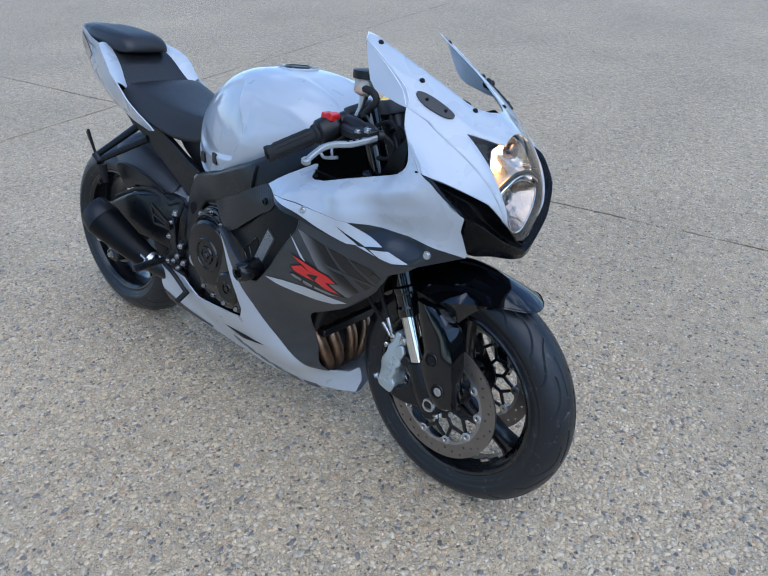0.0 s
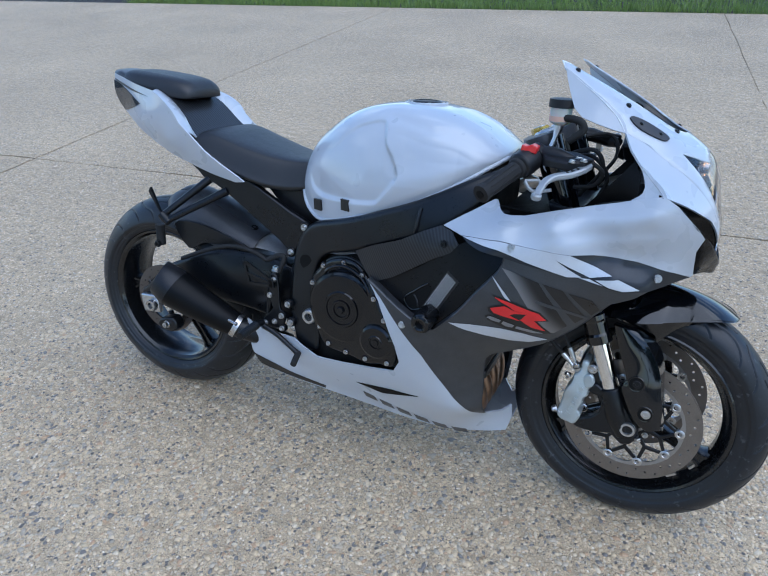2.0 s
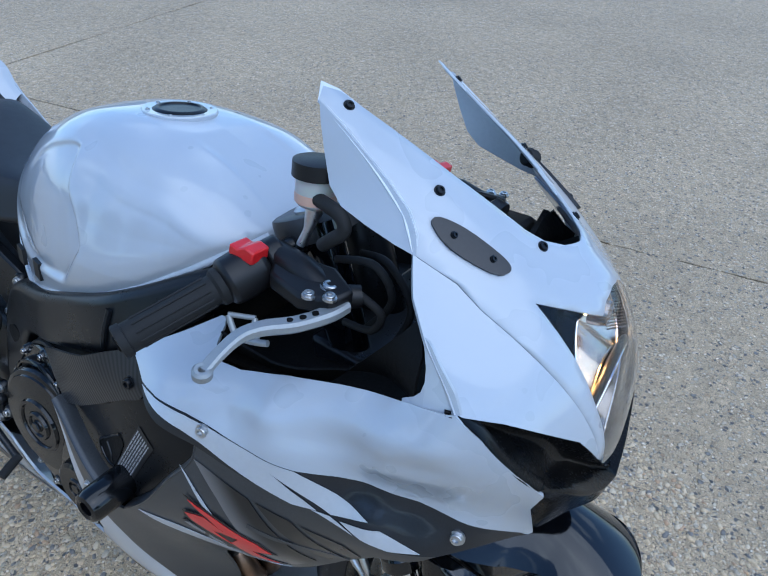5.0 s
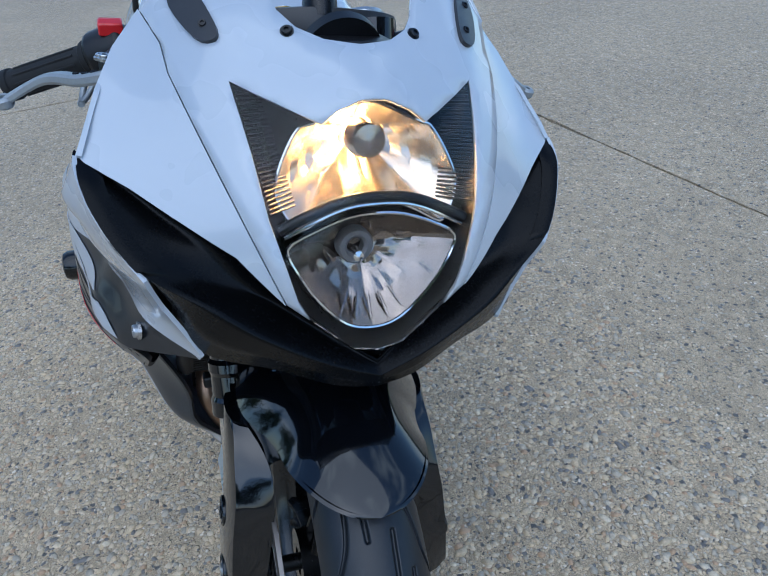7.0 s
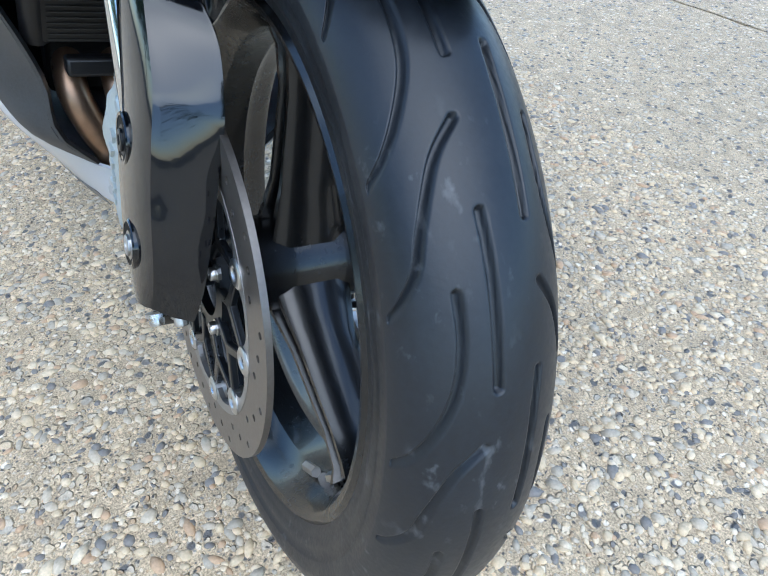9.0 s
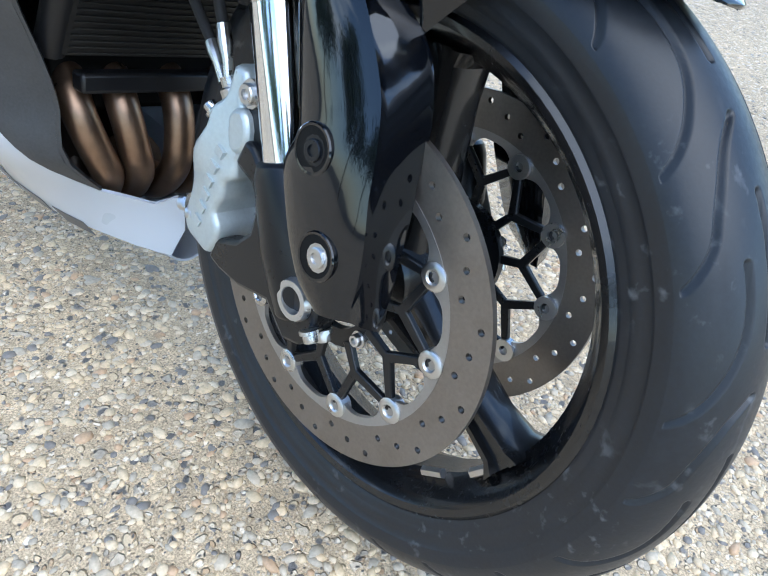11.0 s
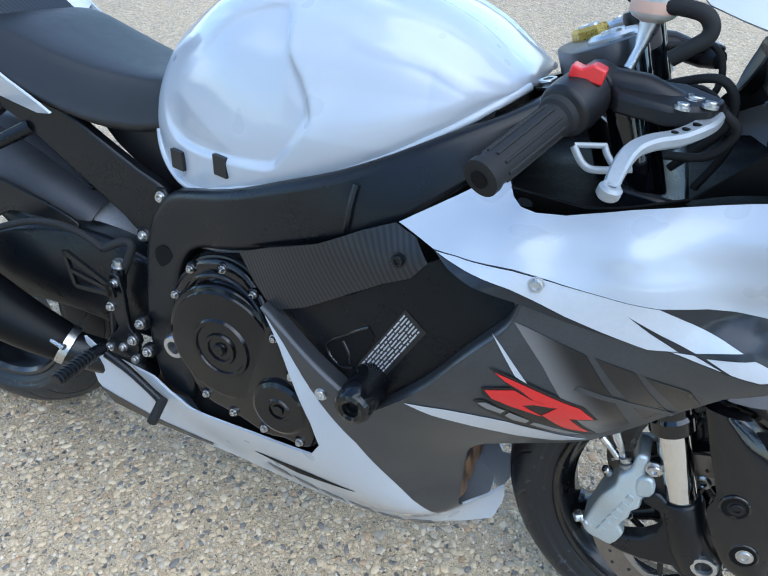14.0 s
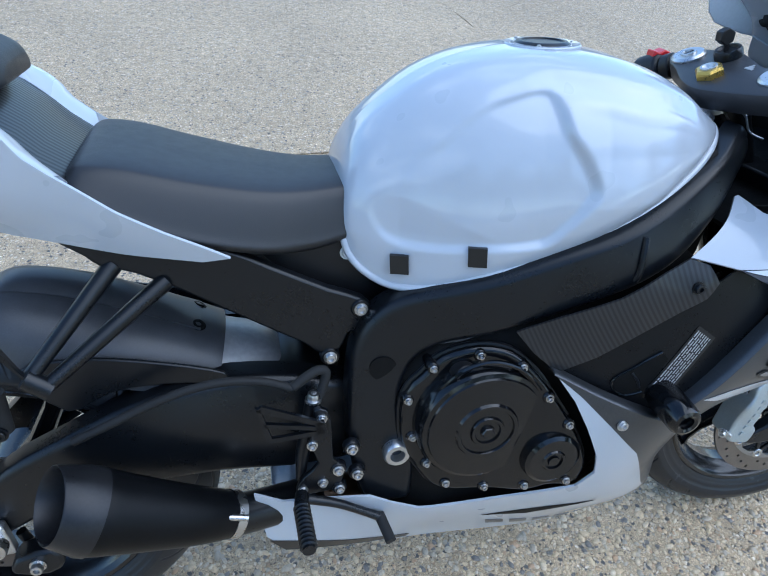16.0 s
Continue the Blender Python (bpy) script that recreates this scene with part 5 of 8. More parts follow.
    part("bulb_cap", *revolve([(0, 0.010), (0.014, 0.008), (0.017, 0.0), (0.017, -0.012), (0, -0.012)], (1.400, -0.004, 0.889), (1, 0, 0.1), 24, False), DIMREFLECTOR, lamp, "dull metal bulb shield")
    part("bulb", *revolve([(0, 0.014), (0.005, 0.012), (0.006, 0.0), (0, 0.0)], (1.405, -0.01, 0.785), (1, 0, 0.1), 12, False), CHROME, lamp)
    part("bulb_holder", *revolve([(0.008, 0.0), (0.011, 0.003), (0.015, 0.003), (0.017, 0.0), (0.017, -0.01), (0.008, -0.01)], (1.412, -0.012, 0.795), (1, 0, 0.1), 24), GREYMETAL, lamp, "dark ring round the lower bulb")
    for k in range(5):
        a = radians(235 + 17.5 * k)
        y0, z0 = 0.052 * math.cos(a), 0.780 + 0.050 * math.sin(a)
        y1, z1 = 0.034 * math.cos(a), 0.782 + 0.034 * math.sin(a)
        part("lamp_rib", *tube([(float(NOSE(y0, z0)) - 0.026, y0, z0), (float(NOSE(y1, z1)) - 0.040, y1, z1)], 0.0014, 6), DIMREFLECTOR, lamp)
    div = [(-0.085, 0.822), (-0.052, 0.838), (-0.027, 0.846), (0.0, 0.848), (0.027, 0.846), (0.052, 0.838), (0.085, 0.822)]
    part("divider", *tube([(float(NOSE(a, b)) - 0.014, a, b) for a, b in div], 0.005, 10, 4), SATIN, lamp, "black bar between the two lamps")
    part("divider_trim", *tube([(float(NOSE(a, b)) - 0.009, a * 0.95, b - 0.004) for a, b in div], 0.0018, 8, 4), CHROME, lamp)
    for s in (1, -1):
        fins = []
        for q in range(26):
            z = 0.838 + q * 0.0032
            y0 = -0.094 - 0.015 * q / 25
            y1 = -0.088 - 0.004 * q / 25
            fins.append(tube([(float(NOSE(y0, z)) - 0.004, s * (y0 + 0.003), z), (float(NOSE(y1, z)) - 0.030, s * (y1 + 0.022 - 0.0006 * q), z - 0.004)], 0.0010, 6))
        tagged(part("side_fin", *merge(*fins), FINDARK, lamp, "dark ribbed corner of the headlight"), kind="stuff")
    glass = outward(part("lens", *front_panel(full, NOSE, -0.0005, 0.009), GLASSM, lamp, "clear headlight lens", 60, thick=0.0025), (1, 0, 0))
    glass.visible_shadow = False


headlight()


# Tank, seats, tail.
def half_ring(pts, n=28):
    """A closed ring across the bike from its right half in (y, z), from the top middle down."""
    p = spline(pts, 5)
    r = [(y, z) for y, z in p]
    return r + [(-y, z) for y, z in reversed(r) if abs(y) > 1e-9]


def tank():
    st = [(0.470, 0.790, 0.084, 0.738, 0.083), (0.479, 0.832, 0.096, 0.706, 0.092), (0.50, 0.868, 0.110, 0.683, 0.105), (0.535, 0.900, 0.127, 0.668, 0.122), (0.585, 0.934, 0.150, 0.672, 0.146), (0.645, 0.957, 0.173, 0.692, 0.164), (0.72, 0.969, 0.191, 0.718, 0.177),
          (0.80, 0.968, 0.199, 0.751, 0.183), (0.87, 0.957, 0.191, 0.786, 0.177), (0.93, 0.934, 0.168, 0.822, 0.157), (0.972, 0.906, 0.134, 0.850, 0.132), (0.998, 0.888, 0.098, 0.868, 0.096), (1.006, 0.878, 0.056, 0.8725, 0.058)]
    S = spline(st, 22)
    knee_area = spline([(0.722, 0.936), (0.745, 0.889), (0.768, 0.858), (0.783, 0.822), (0.770, 0.795), (0.748, 0.768), (0.727, 0.746), (0.700, 0.739), (0.640, 0.733), (0.572, 0.728), (0.525, 0.735), (0.50, 0.765), (0.50, 0.80), (0.53, 0.84), (0.585, 0.872), (0.615, 0.90), (0.657, 0.924)], 40, True)
    crease = spline([(0.705, 0.945), (0.777, 0.938), (0.837, 0.925), (0.895, 0.918), (0.931, 0.904), (0.975, 0.885)], 30)
    rings = []

    def dip(x, y):
        # A shallow flat channel along the top, ahead of the filler.
        a, b = min(1, max(0, (x - 0.845) / 0.04)) * min(1, max(0, (1.0 - x) / 0.06)), min(1, max(0, (0.066 - abs(y)) / 0.014))
        return 0.0028 * a * a * (3 - 2 * a) * b * b * (3 - 2 * b)

    for x, zt, w, zb, wb in S:
        h = zt - zb
        half = [(0, zt), (-0.38 * w, zt - 0.022 * h), (-0.70 * w, zt - 0.13 * h), (-0.91 * w, zt - 0.35 * h), (-w, zt - 0.66 * h), (-w * 0.99, zt - 0.85 * h), (-wb, zb)]
        p = spline(half, 18)
        q = np.stack([np.full(len(p), x), p[:, 1]], 1)
        d = np.min(np.hypot(q[:, None, 0] - knee_area[None, :, 0], q[:, None, 1] - knee_area[None, :, 1]), 1)
        soft = np.clip(d / 0.013, 0, 1)
        knee = np.where(inside(q, knee_area), soft * soft * (3 - 2 * soft), 0.0) * np.maximum(min(1, max(0, (x - 0.54) / 0.17)), min(1, max(0, (x - 0.49) / 0.05)) * np.clip((0.80 - p[:, 1]) / 0.05, 0, 1) * 0.7)
        g = np.min(np.hypot(q[:, None, 0] - crease[None, :, 0], (q[:, None, 1] - crease[None, :, 1])), 1)
        groove = np.exp(-((g / 0.011) ** 2)) * np.clip((x - 0.69) / 0.04, 0, 1) * np.clip((0.985 - x) / 0.04, 0, 1)
        hollow = np.clip((crease[:, 1][np.argmin(abs(crease[:, 0] - x))] - p[:, 1]) / 0.03, 0, 1) * np.clip((p[:, 1] - 0.80) / 0.06, 0, 1) * np.clip((x - 0.74) / 0.05, 0, 1) * np.clip((0.97 - x) / 0.06, 0, 1)
        ring = [(x, y + 0.0105 * k + 0.0065 * gr + 0.0075 * ho, z - dip(x, y)) if abs(y) > 1e-6 else (x, 0, z - dip(x, 0)) for (y, z), k, gr, ho in zip(p, knee, groove, hollow)]
        rings.append(ring + [(a, -b, c) for a, b, c in reversed(ring) if abs(b) > 1e-9])
    t = part("fuel_tank", *loft(rings), WHITE, bike, "pearl white fuel tank with knee recesses", 50)
    for s in (1, -1):
        lip = []
        for x, zt, w, zb, wb in S[9:-15]:
            lip.append((x, s * (-wb - 0.001), zb + 0.003))
        part("tank_lip", *tube(lip, 0.0055, 8), WHITE, t, "rolled lower lip", 50)
        for x, z, w in ((0.539, 0.708, 0.1335), (0.635, 0.728, 0.1675)):
            nrm = Vector((-0.30, -s, -0.05)).normalized()
            u = Vector((s * -nrm.y, s * nrm.x, 0)).normalized()
            vv = Vector((0, 0, 1))
            c = Vector((x, -s * (w + 0.0030), z))
            q = [c + u * a * 0.0125 + vv * b * 0.0135 + u * b * -0.001 for a, b in ((-1, -1), (1, -1), (1, 1), (-1, 1))]
            part("tank_pad", [tuple(p) for p in q] + [tuple(p - nrm * 0.006) for p in q], [(0, 1, 2, 3), (7, 6, 5, 4), (0, 4, 5, 1), (1, 5, 6, 2), (2, 6, 7, 3), (3, 7, 4, 0)], LABELBLACK, t, "small black square pad")
    tilt = Vector((-0.02, 0, 1)).normalized()
    cap = part("fuel_cap", *revolve([(0.0, 0.001), (0.028, 0.001), (0.030, 0.003), (0.034, 0.003), (0.038, 0.0), (0.038, -0.012), (0, -0.012)], (0.764, 0, 0.9705), tilt, 40, False), SATIN, t, "black round fuel cap")
    part("cap_ring", *revolve([(0.0385, 0.0), (0.052, 0.0006), (0.0535, -0.001), (0.0535, -0.012), (0.0385, -0.012)], (0.764, 0, 0.9705), tilt, 48), WHITE, cap, "pale filler ring")
    for k in range(6):
        a = 2 * math.pi * k / 6
        bolt((0.764 + 0.045 * math.cos(a), 0.045 * math.sin(a), 0.9707), tilt, 0.0026, cap, STEEL, 0.002)


tank()


def padded(stations, name, label, mat, e=0.62, creased=False):
    """A seat cushion: flat crowned top, soft shoulder, sides that taper down."""
    S = spline(stations, 5)
    rings = []
    for x, zt, w, zl, wl in S:
        h = zt - zl
        half = [(0, zt), (-e * 0.6 * w, zt - 0.01 * h), (-e * w, zt - 0.04 * h), (-0.86 * w, zt - 0.20 * h), (-w, zt - 0.55 * h), (-wl, zl), (-wl * 0.8, zl - 0.002)]
        if creased:
            half = [(0, zt), (-0.45 * w, zt - 0.02 * h), (-0.70 * w, zt - 0.07 * h), (-0.79 * w, zt - 0.15 * h), (-0.86 * w, zt - 0.34 * h), (-0.95 * w, zt - 0.72 * h), (-0.98 * w, zt - 0.88 * h), (-wl, zl), (-wl * 0.8, zl - 0.002)]
        p = half_ring(half)
        rings.append([(x, y, z) for y, z in p])
    return part(name, *loft(rings), mat, bike, label, 55)


padded([(0.144, 0.836, 0.116, 0.828, 0.112), (0.150, 0.846, 0.134, 0.822, 0.124), (0.168, 0.852, 0.143, 0.806, 0.126), (0.21, 0.848, 0.145, 0.780, 0.126), (0.28, 0.830, 0.141, 0.748, 0.122), (0.36, 0.812, 0.128, 0.725, 0.112), (0.42, 0.804, 0.110, 0.720, 0.100),
        (0.465, 0.804, 0.097, 0.724, 0.086), (0.495, 0.806, 0.089, 0.734, 0.080), (0.515, 0.802, 0.082, 0.752, 0.075)], "rider_seat", "black vinyl rider seat", SEATMAT, 0.70, True)
padded([(-0.168, 0.964, 0.042, 0.950, 0.042), (-0.160, 0.980, 0.060, 0.945, 0.060), (-0.138, 0.988, 0.075, 0.940, 0.076), (-0.09, 0.988, 0.084, 0.936, 0.084), (0.0, 0.982, 0.086, 0.930, 0.086), (0.055, 0.974, 0.080, 0.926, 0.080), (0.082, 0.962, 0.070, 0.926, 0.070), (0.092, 0.948, 0.055, 0.930, 0.055)],
       "passenger_seat", "black vinyl passenger seat pad", SEATMAT)


def tail():
    T = tps([(-0.19, 0.975, -0.060), (-0.19, 0.93, -0.062), (-0.15, 0.88, -0.070), (-0.02, 0.805, -0.098), (0.08, 0.765, -0.108), (0.289, 0.738, -0.142), (0.24, 0.775, -0.149), (0.20, 0.80, -0.1515), (0.140, 0.845, -0.148), (0.100, 0.885, -0.148), (0.050, 0.922, -0.136), (0.0, 0.940, -0.116), (-0.10, 0.955, -0.090), (-0.06, 0.86, -0.106), (0.06, 0.82, -0.134)])
    shell = [(-0.192, 0.975), (-0.10, 0.957), (0.0, 0.943), (0.035, 0.932), (0.070, 0.916), (0.098, 0.895), (0.116, 0.870), (0.140, 0.850), (0.165, 0.832), (0.20, 0.806), (0.25, 0.776), (0.30, 0.750), (0.322, 0.738), (0.289, 0.732), (0.20, 0.744), (0.08, 0.766), (-0.02, 0.800), (-0.09, 0.838), (-0.153, 0.876), (-0.180, 0.905), (-0.194, 0.935)]
    lens = [(-0.1945, 0.957), (-0.165, 0.950), (-0.125, 0.934), (-0.088, 0.917), (-0.058, 0.904), (-0.075, 0.896), (-0.105, 0.886), (-0.150, 0.8755), (-0.172, 0.892), (-0.186, 0.910), (-0.1945, 0.932)]
    for s in (1, -1):
        t = outward(part("tail_cowl", *side_panel(shell, T, 0, 0.010, 0, s), WHITE, bike, "white tail fairing side panel", 60, thick=0.004), (0, -s, 0))
        outward(part("tail_lens", *side_panel(lens, T, 0.0025, 0.008, 0, s), SMOKE, t, "smoked tail lamp lens", 60, thick=0.003), (0, -s, 0))
        flash = [(-0.190, 0.962), (-0.10, 0.941), (-0.02, 0.926), (-0.10, 0.935), (-0.188, 0.955)]
        outward(part("decal", *side_panel(flash, T, 0.0012, 0.010, 0, s), MIDGREY, t, "grey thin flash", 60, thick=0.0006), (0, -s, 0))
    rings = []
    inner = [(0.0, 0.940, 0.080), (0.035, 0.926, 0.088), (0.070, 0.905, 0.095), (0.098, 0.880, 0.100), (0.118, 0.858, 0.106), (0.152, 0.828, 0.116)]
    for x, z, w in inner:
        rings.append([(x, w * c, z + 0.004 * (1 - c * c)) for c in np.linspace(-1, 1, 15)])
    crest = [(0.0, 0.943), (0.035, 0.932), (0.070, 0.916), (0.098, 0.895), (0.116, 0.870), (0.140, 0.850)]
    for s in (1, -1):
        v, a = [], spline(inner, 3)
        for (xi, zi, wi), (xo, zo) in zip(a, spline(crest, 3)):
            yo = float(T(xo, zo))
            v += [(xi + (xo - xi) * q, -s * (wi + (-yo - wi) * q), zi + (zo - zi) * q + 0.005 * math.sin(math.pi * q)) for q in np.linspace(0, 1, 6)]
        n = len(a)
        outward(part("tail_shoulder", v, [(i * 6 + k, i * 6 + k + 1, (i + 1) * 6 + k + 1, (i + 1) * 6 + k) for i in range(n - 1) for k in range(5)], WHITE, bike, "white rounded shoulder beside the carbon cowl", 60, thick=0.003), (0.3, 0, 1))
    S = np.array(rings)
    outward(part("seat_cowl", [tuple(p) for r in S for p in r], [(i * 15 + j, i * 15 + j + 1, (i + 1) * 15 + j + 1, (i + 1) * 15 + j) for i in range(5) for j in range(14)], CARBON, bike, "carbon-weave cowl between the seats", 60, thick=0.003), (1, 0, 1))
    rings = [[(x, y, z) for y, z in half_ring([(0, zt), (-w * 0.7, zt - 0.004), (-w, (zt + zb) / 2), (-w * 0.7, zb), (0, zb)])] for x, zt, zb, w in ((-0.190, 0.965, 0.905, 0.034), (-0.15, 0.945, 0.875, 0.046), (-0.05, 0.93, 0.815, 0.085), (0.1, 0.84, 0.765, 0.105), (0.3, 0.78, 0.735, 0.10))]
    part("undertail", *loft(rings), PLASTIC, bike, "black plastic undertail", 50)
    tip = [[(x, y, z) for y, z in half_ring([(0, zt), (-w * 0.6, zt - 0.001), (-w, zt - 0.006), (-w * 0.98, zb), (0, zb)])] for x, zt, zb, w in ((-0.202, 0.982, 0.972, 0.046), (-0.196, 0.987, 0.968, 0.052), (-0.170, 0.986, 0.962, 0.060), (-0.135, 0.976, 0.955, 0.066))]
    part("tail_tip", *loft(tip), GREY, bike, "charcoal tip of the tail behind the seat pad", 50)
    sub = [(0.115, 0.765), (0.152, 0.762), (0.24, 0.750), (0.315, 0.737), (0.37, 0.709), (0.448, 0.669), (0.495, 0.650), (0.512, 0.625), (0.501, 0.605), (0.476, 0.595), (0.466, 0.572), (0.440, 0.562), (0.412, 0.585), (0.384, 0.602), (0.314, 0.646), (0.261, 0.680), (0.204, 0.711), (0.165, 0.724), (0.150, 0.738)]
    for s in (1, -1):
        part("subframe", *plate(sub, -s * 0.098, -s * 0.118, 2), SATIN, bike, "black cast subframe rail", 40, bevel=0.004)
        cover = part("seat_side_cover", *plate([(0.35, 0.742), (0.46, 0.748), (0.53, 0.715), (0.548, 0.640), (0.515, 0.615), (0.46, 0.640), (0.38, 0.690)], -s * 0.074, -s * 0.082, 2), PLASTIC, bike, "black plastic cover below the rider seat", 40, bevel=0.003)
        bolt((0.478, -s * 0.083, 0.706), (0, -s, 0.2), 0.0075, cover, ALU, 0.005)


tail()


# Frame, engine and running gear.
def frame_and_engine():
    spar = [(1.040, 0.876), (0.990, 0.852), (0.938, 0.828), (0.88, 0.797), (0.81, 0.763), (0.742, 0.736), (0.675, 0.709), (0.605, 0.686), (0.55, 0.669), (0.515, 0.648), (0.488, 0.61), (0.474, 0.56), (0.469, 0.48), (0.474, 0.40), (0.488, 0.345), (0.505, 0.316), (0.563, 0.314),
            (0.570, 0.352), (0.570, 0.40), (0.556, 0.445), (0.545, 0.495), (0.556, 0.556), (0.588, 0.592), (0.66, 0.616), (0.735, 0.646), (0.82, 0.680), (0.865, 0.700), (0.912, 0.726), (0.962, 0.768), (1.005, 0.812), (1.045, 0.845)]
    Y = tps([(1.045, 0.89, -0.10), (0.98, 0.84, -0.160), (0.90, 0.775, -0.200), (0.846, 0.736, -0.214), (0.75, 0.69, -0.205), (0.66, 0.665, -0.190), (0.56, 0.64, -0.162), (0.53, 0.55, -0.158), (0.541, 0.413, -0.168), (0.54, 0.34, -0.172), (0.50, 0.62, -0.148), (0.48, 0.45, -0.160)])
    for s in (1, -1):
        fr = part("frame_spar", *pillow(spar, Y, 0.030, s, 0.013, 0.012, 3), SATIN, bike, "satin black cast frame spar", 50)
        part("weld", *tube([(0.850, s * (float(Y(0.850, 0.762)) - 0.001), 0.762), (0.847, s * (float(Y(0.847, 0.738)) - 0.002), 0.738), (0.845, s * (float(Y(0.845, 0.716)) - 0.002), 0.716), (0.842, s * (float(Y(0.842, 0.703)) + 0.001), 0.703)], 0.0045, 8, 4), SATIN, fr)
        # The spar is not pierced: a black disc paints the opening's shade on it.
        part("frame_hole", *revolve([(0.0, 0.0005), (0.020, 0.0005), (0.020, -0.010), (0, -0.010)], (0.519, s * (float(Y(0.519, 0.556)) - 0.0005), 0.556), (-0.12, -s, 0.0), 32, False), DEEPBLACK, fr, "round opening in the frame")
        for x, z, r in ((0.473, 0.432, 0.0065), (0.453, 0.394, 0.0065), (0.482, 0.381, 0.0065), (0.455, 0.357, 0.006), (0.492, 0.636, 0.0072), (0.449, 0.560, 0.0072)):
            yb = -0.122 if z > 0.5 else -0.176
            bolt((x, s * yb, z), (0, -s, 0.05), r, fr)
            part("bolt_boss", *revolve([(0, -0.001), (r * 1.7, -0.001), (r * 2, -0.004), (r * 2, -0.012), (0, -0.012)], (x, s * yb, z), (0, -s, 0), 20, False), SATIN, fr)
        part("pivot_nut", *revolve([(0.010, 0.002), (0.0115, 0.010), (0.018, 0.010), (0.021, 0.006), (0.021, -0.006), (0.010, -0.006)], (0.541, s * -0.172, 0.413), (0, -s, 0), 6 * 4), ALU, fr, "bare swingarm pivot nut")
    # Engine block.
    rings = [[(x, y, z) for y, z in half_ring([(0, zt), (-w, zt - 0.01), (-w - 0.01, (zt + zb) / 2), (-w, zb + 0.01), (0, zb)])] for x, zt, zb, w in ((0.50, 0.52, 0.27, 0.12), (0.60, 0.60, 0.24, 0.165), (0.75, 0.64, 0.24, 0.170), (0.84, 0.72, 0.28, 0.175), (0.93, 0.74, 0.42, 0.175), (0.985, 0.70, 0.48, 0.165))]
    eng = part("engine", *loft(rings), DEEPBLACK, bike, "black four-cylinder engine block", 40)
    case = tps([(0.648, 0.587, -0.190), (0.586, 0.564, -0.180), (0.794, 0.372, -0.231), (0.763, 0.425, -0.230), (0.66, 0.476, -0.205), (0.60, 0.39, -0.195), (0.56, 0.48, -0.182)])
    cover = [(0.571, 0.552), (0.598, 0.582), (0.648, 0.599), (0.694, 0.592), (0.732, 0.559), (0.760, 0.520), (0.794, 0.468), (0.820, 0.410), (0.818, 0.372), (0.802, 0.357), (0.769, 0.356), (0.735, 0.346), (0.681, 0.351), (0.608, 0.350), (0.575, 0.383), (0.547, 0.436), (0.543, 0.501), (0.556, 0.535)]
    cl = part("clutch_cover", *pillow(cover, case, 0.045, 1, 0.007, 0.006, 3, 0.010), ENGINEBLACK, eng, "black clutch and engine side cover", 40)
    part("gasket_edge", *tube([(x, float(case(x, z)) + 0.013, z) for x, z in np.concatenate([spline(cover, 4, True), cover[:1]])], 0.0042, 8), SATIN, cl, "raised gasket flange")
    c = (0.660, 0, 0.476)
    part("clutch_dome", *revolve([(0, -0.2235), (0.010, -0.2235), (0.011, -0.2215), (0.018, -0.2215), (0.0195, -0.2245), (0.024, -0.2245), (0.026, -0.2205), (0.039, -0.2205), (0.0405, -0.2235), (0.0455, -0.2235), (0.048, -0.2195), (0.086, -0.2165), (0.0875, -0.2135), (0.0935, -0.2115), (0.099, -0.203), (0.101, -0.180), (0, -0.180)], c, (0, 1, 0), 72, False), ENGINEBLACK, cl, "round black clutch dome", 28)
    part("clutch_nut", *revolve([(0, 0.004), (0.0085, 0.004), (0.0098, 0.002), (0.0098, -0.003), (0, -0.003)], (0.660, -0.2235, 0.476), (0, -1, 0), 6, False), ENGINEBLACK, cl, "black hexagonal cover plug", 20)
    part("starter_dome", *revolve([(0, -0.2405), (0.008, -0.2405), (0.009, -0.2375), (0.013, -0.2375), (0.014, -0.2405), (0.017, -0.2405), (0.019, -0.238), (0.038, -0.2385), (0.044, -0.235), (0.047, -0.222), (0.047, -0.19), (0, -0.19)], (0.765, 0, 0.418), (0, 1, 0), 56, False), ENGINEBLACK, cl, "small round black cover", 28)
    part("oil_filler", *revolve([(0, 0.013), (0.006, 0.013), (0.007, 0.010), (0.013, 0.012), (0.018, 0.009), (0.019, 0.004), (0.019, -0.014), (0, -0.014)], (0.626, -0.192, 0.560), (0.08, -1, 0.15), 24, False), PLASTIC, cl, "black oil filler cap")
    part("filler_grip", *plate([(0.611, 0.5615), (0.641, 0.5655), (0.6415, 0.5585), (0.6115, 0.5545)], -0.200, -0.207), PLASTIC, cl, "", 30, bevel=0.001)
    part("case_rib", *tube([(0.585, -0.199, 0.535), (0.615, -0.204, 0.572), (0.66, -0.206, 0.586), (0.705, -0.210, 0.570), (0.735, -0.214, 0.535)], 0.0035, 8, 5), ENGINEBLACK, cl)
    for x, z in ((0.585, 0.566), (0.648, 0.588), (0.707, 0.572), (0.748, 0.524), (0.782, 0.479), (0.797, 0.368), (0.733, 0.360), (0.672, 0.358), (0.614, 0.363), (0.583, 0.402), (0.560, 0.450), (0.552, 0.513)):
        yb = float(case(x, z))
        part("bolt_boss", *revolve([(0, 0.002), (0.008, 0.002), (0.0095, 0.0), (0.0105, -0.024), (0, -0.024)], (x, yb, z), (0, -1, 0), 16, False), ENGINEBLACK, cl)
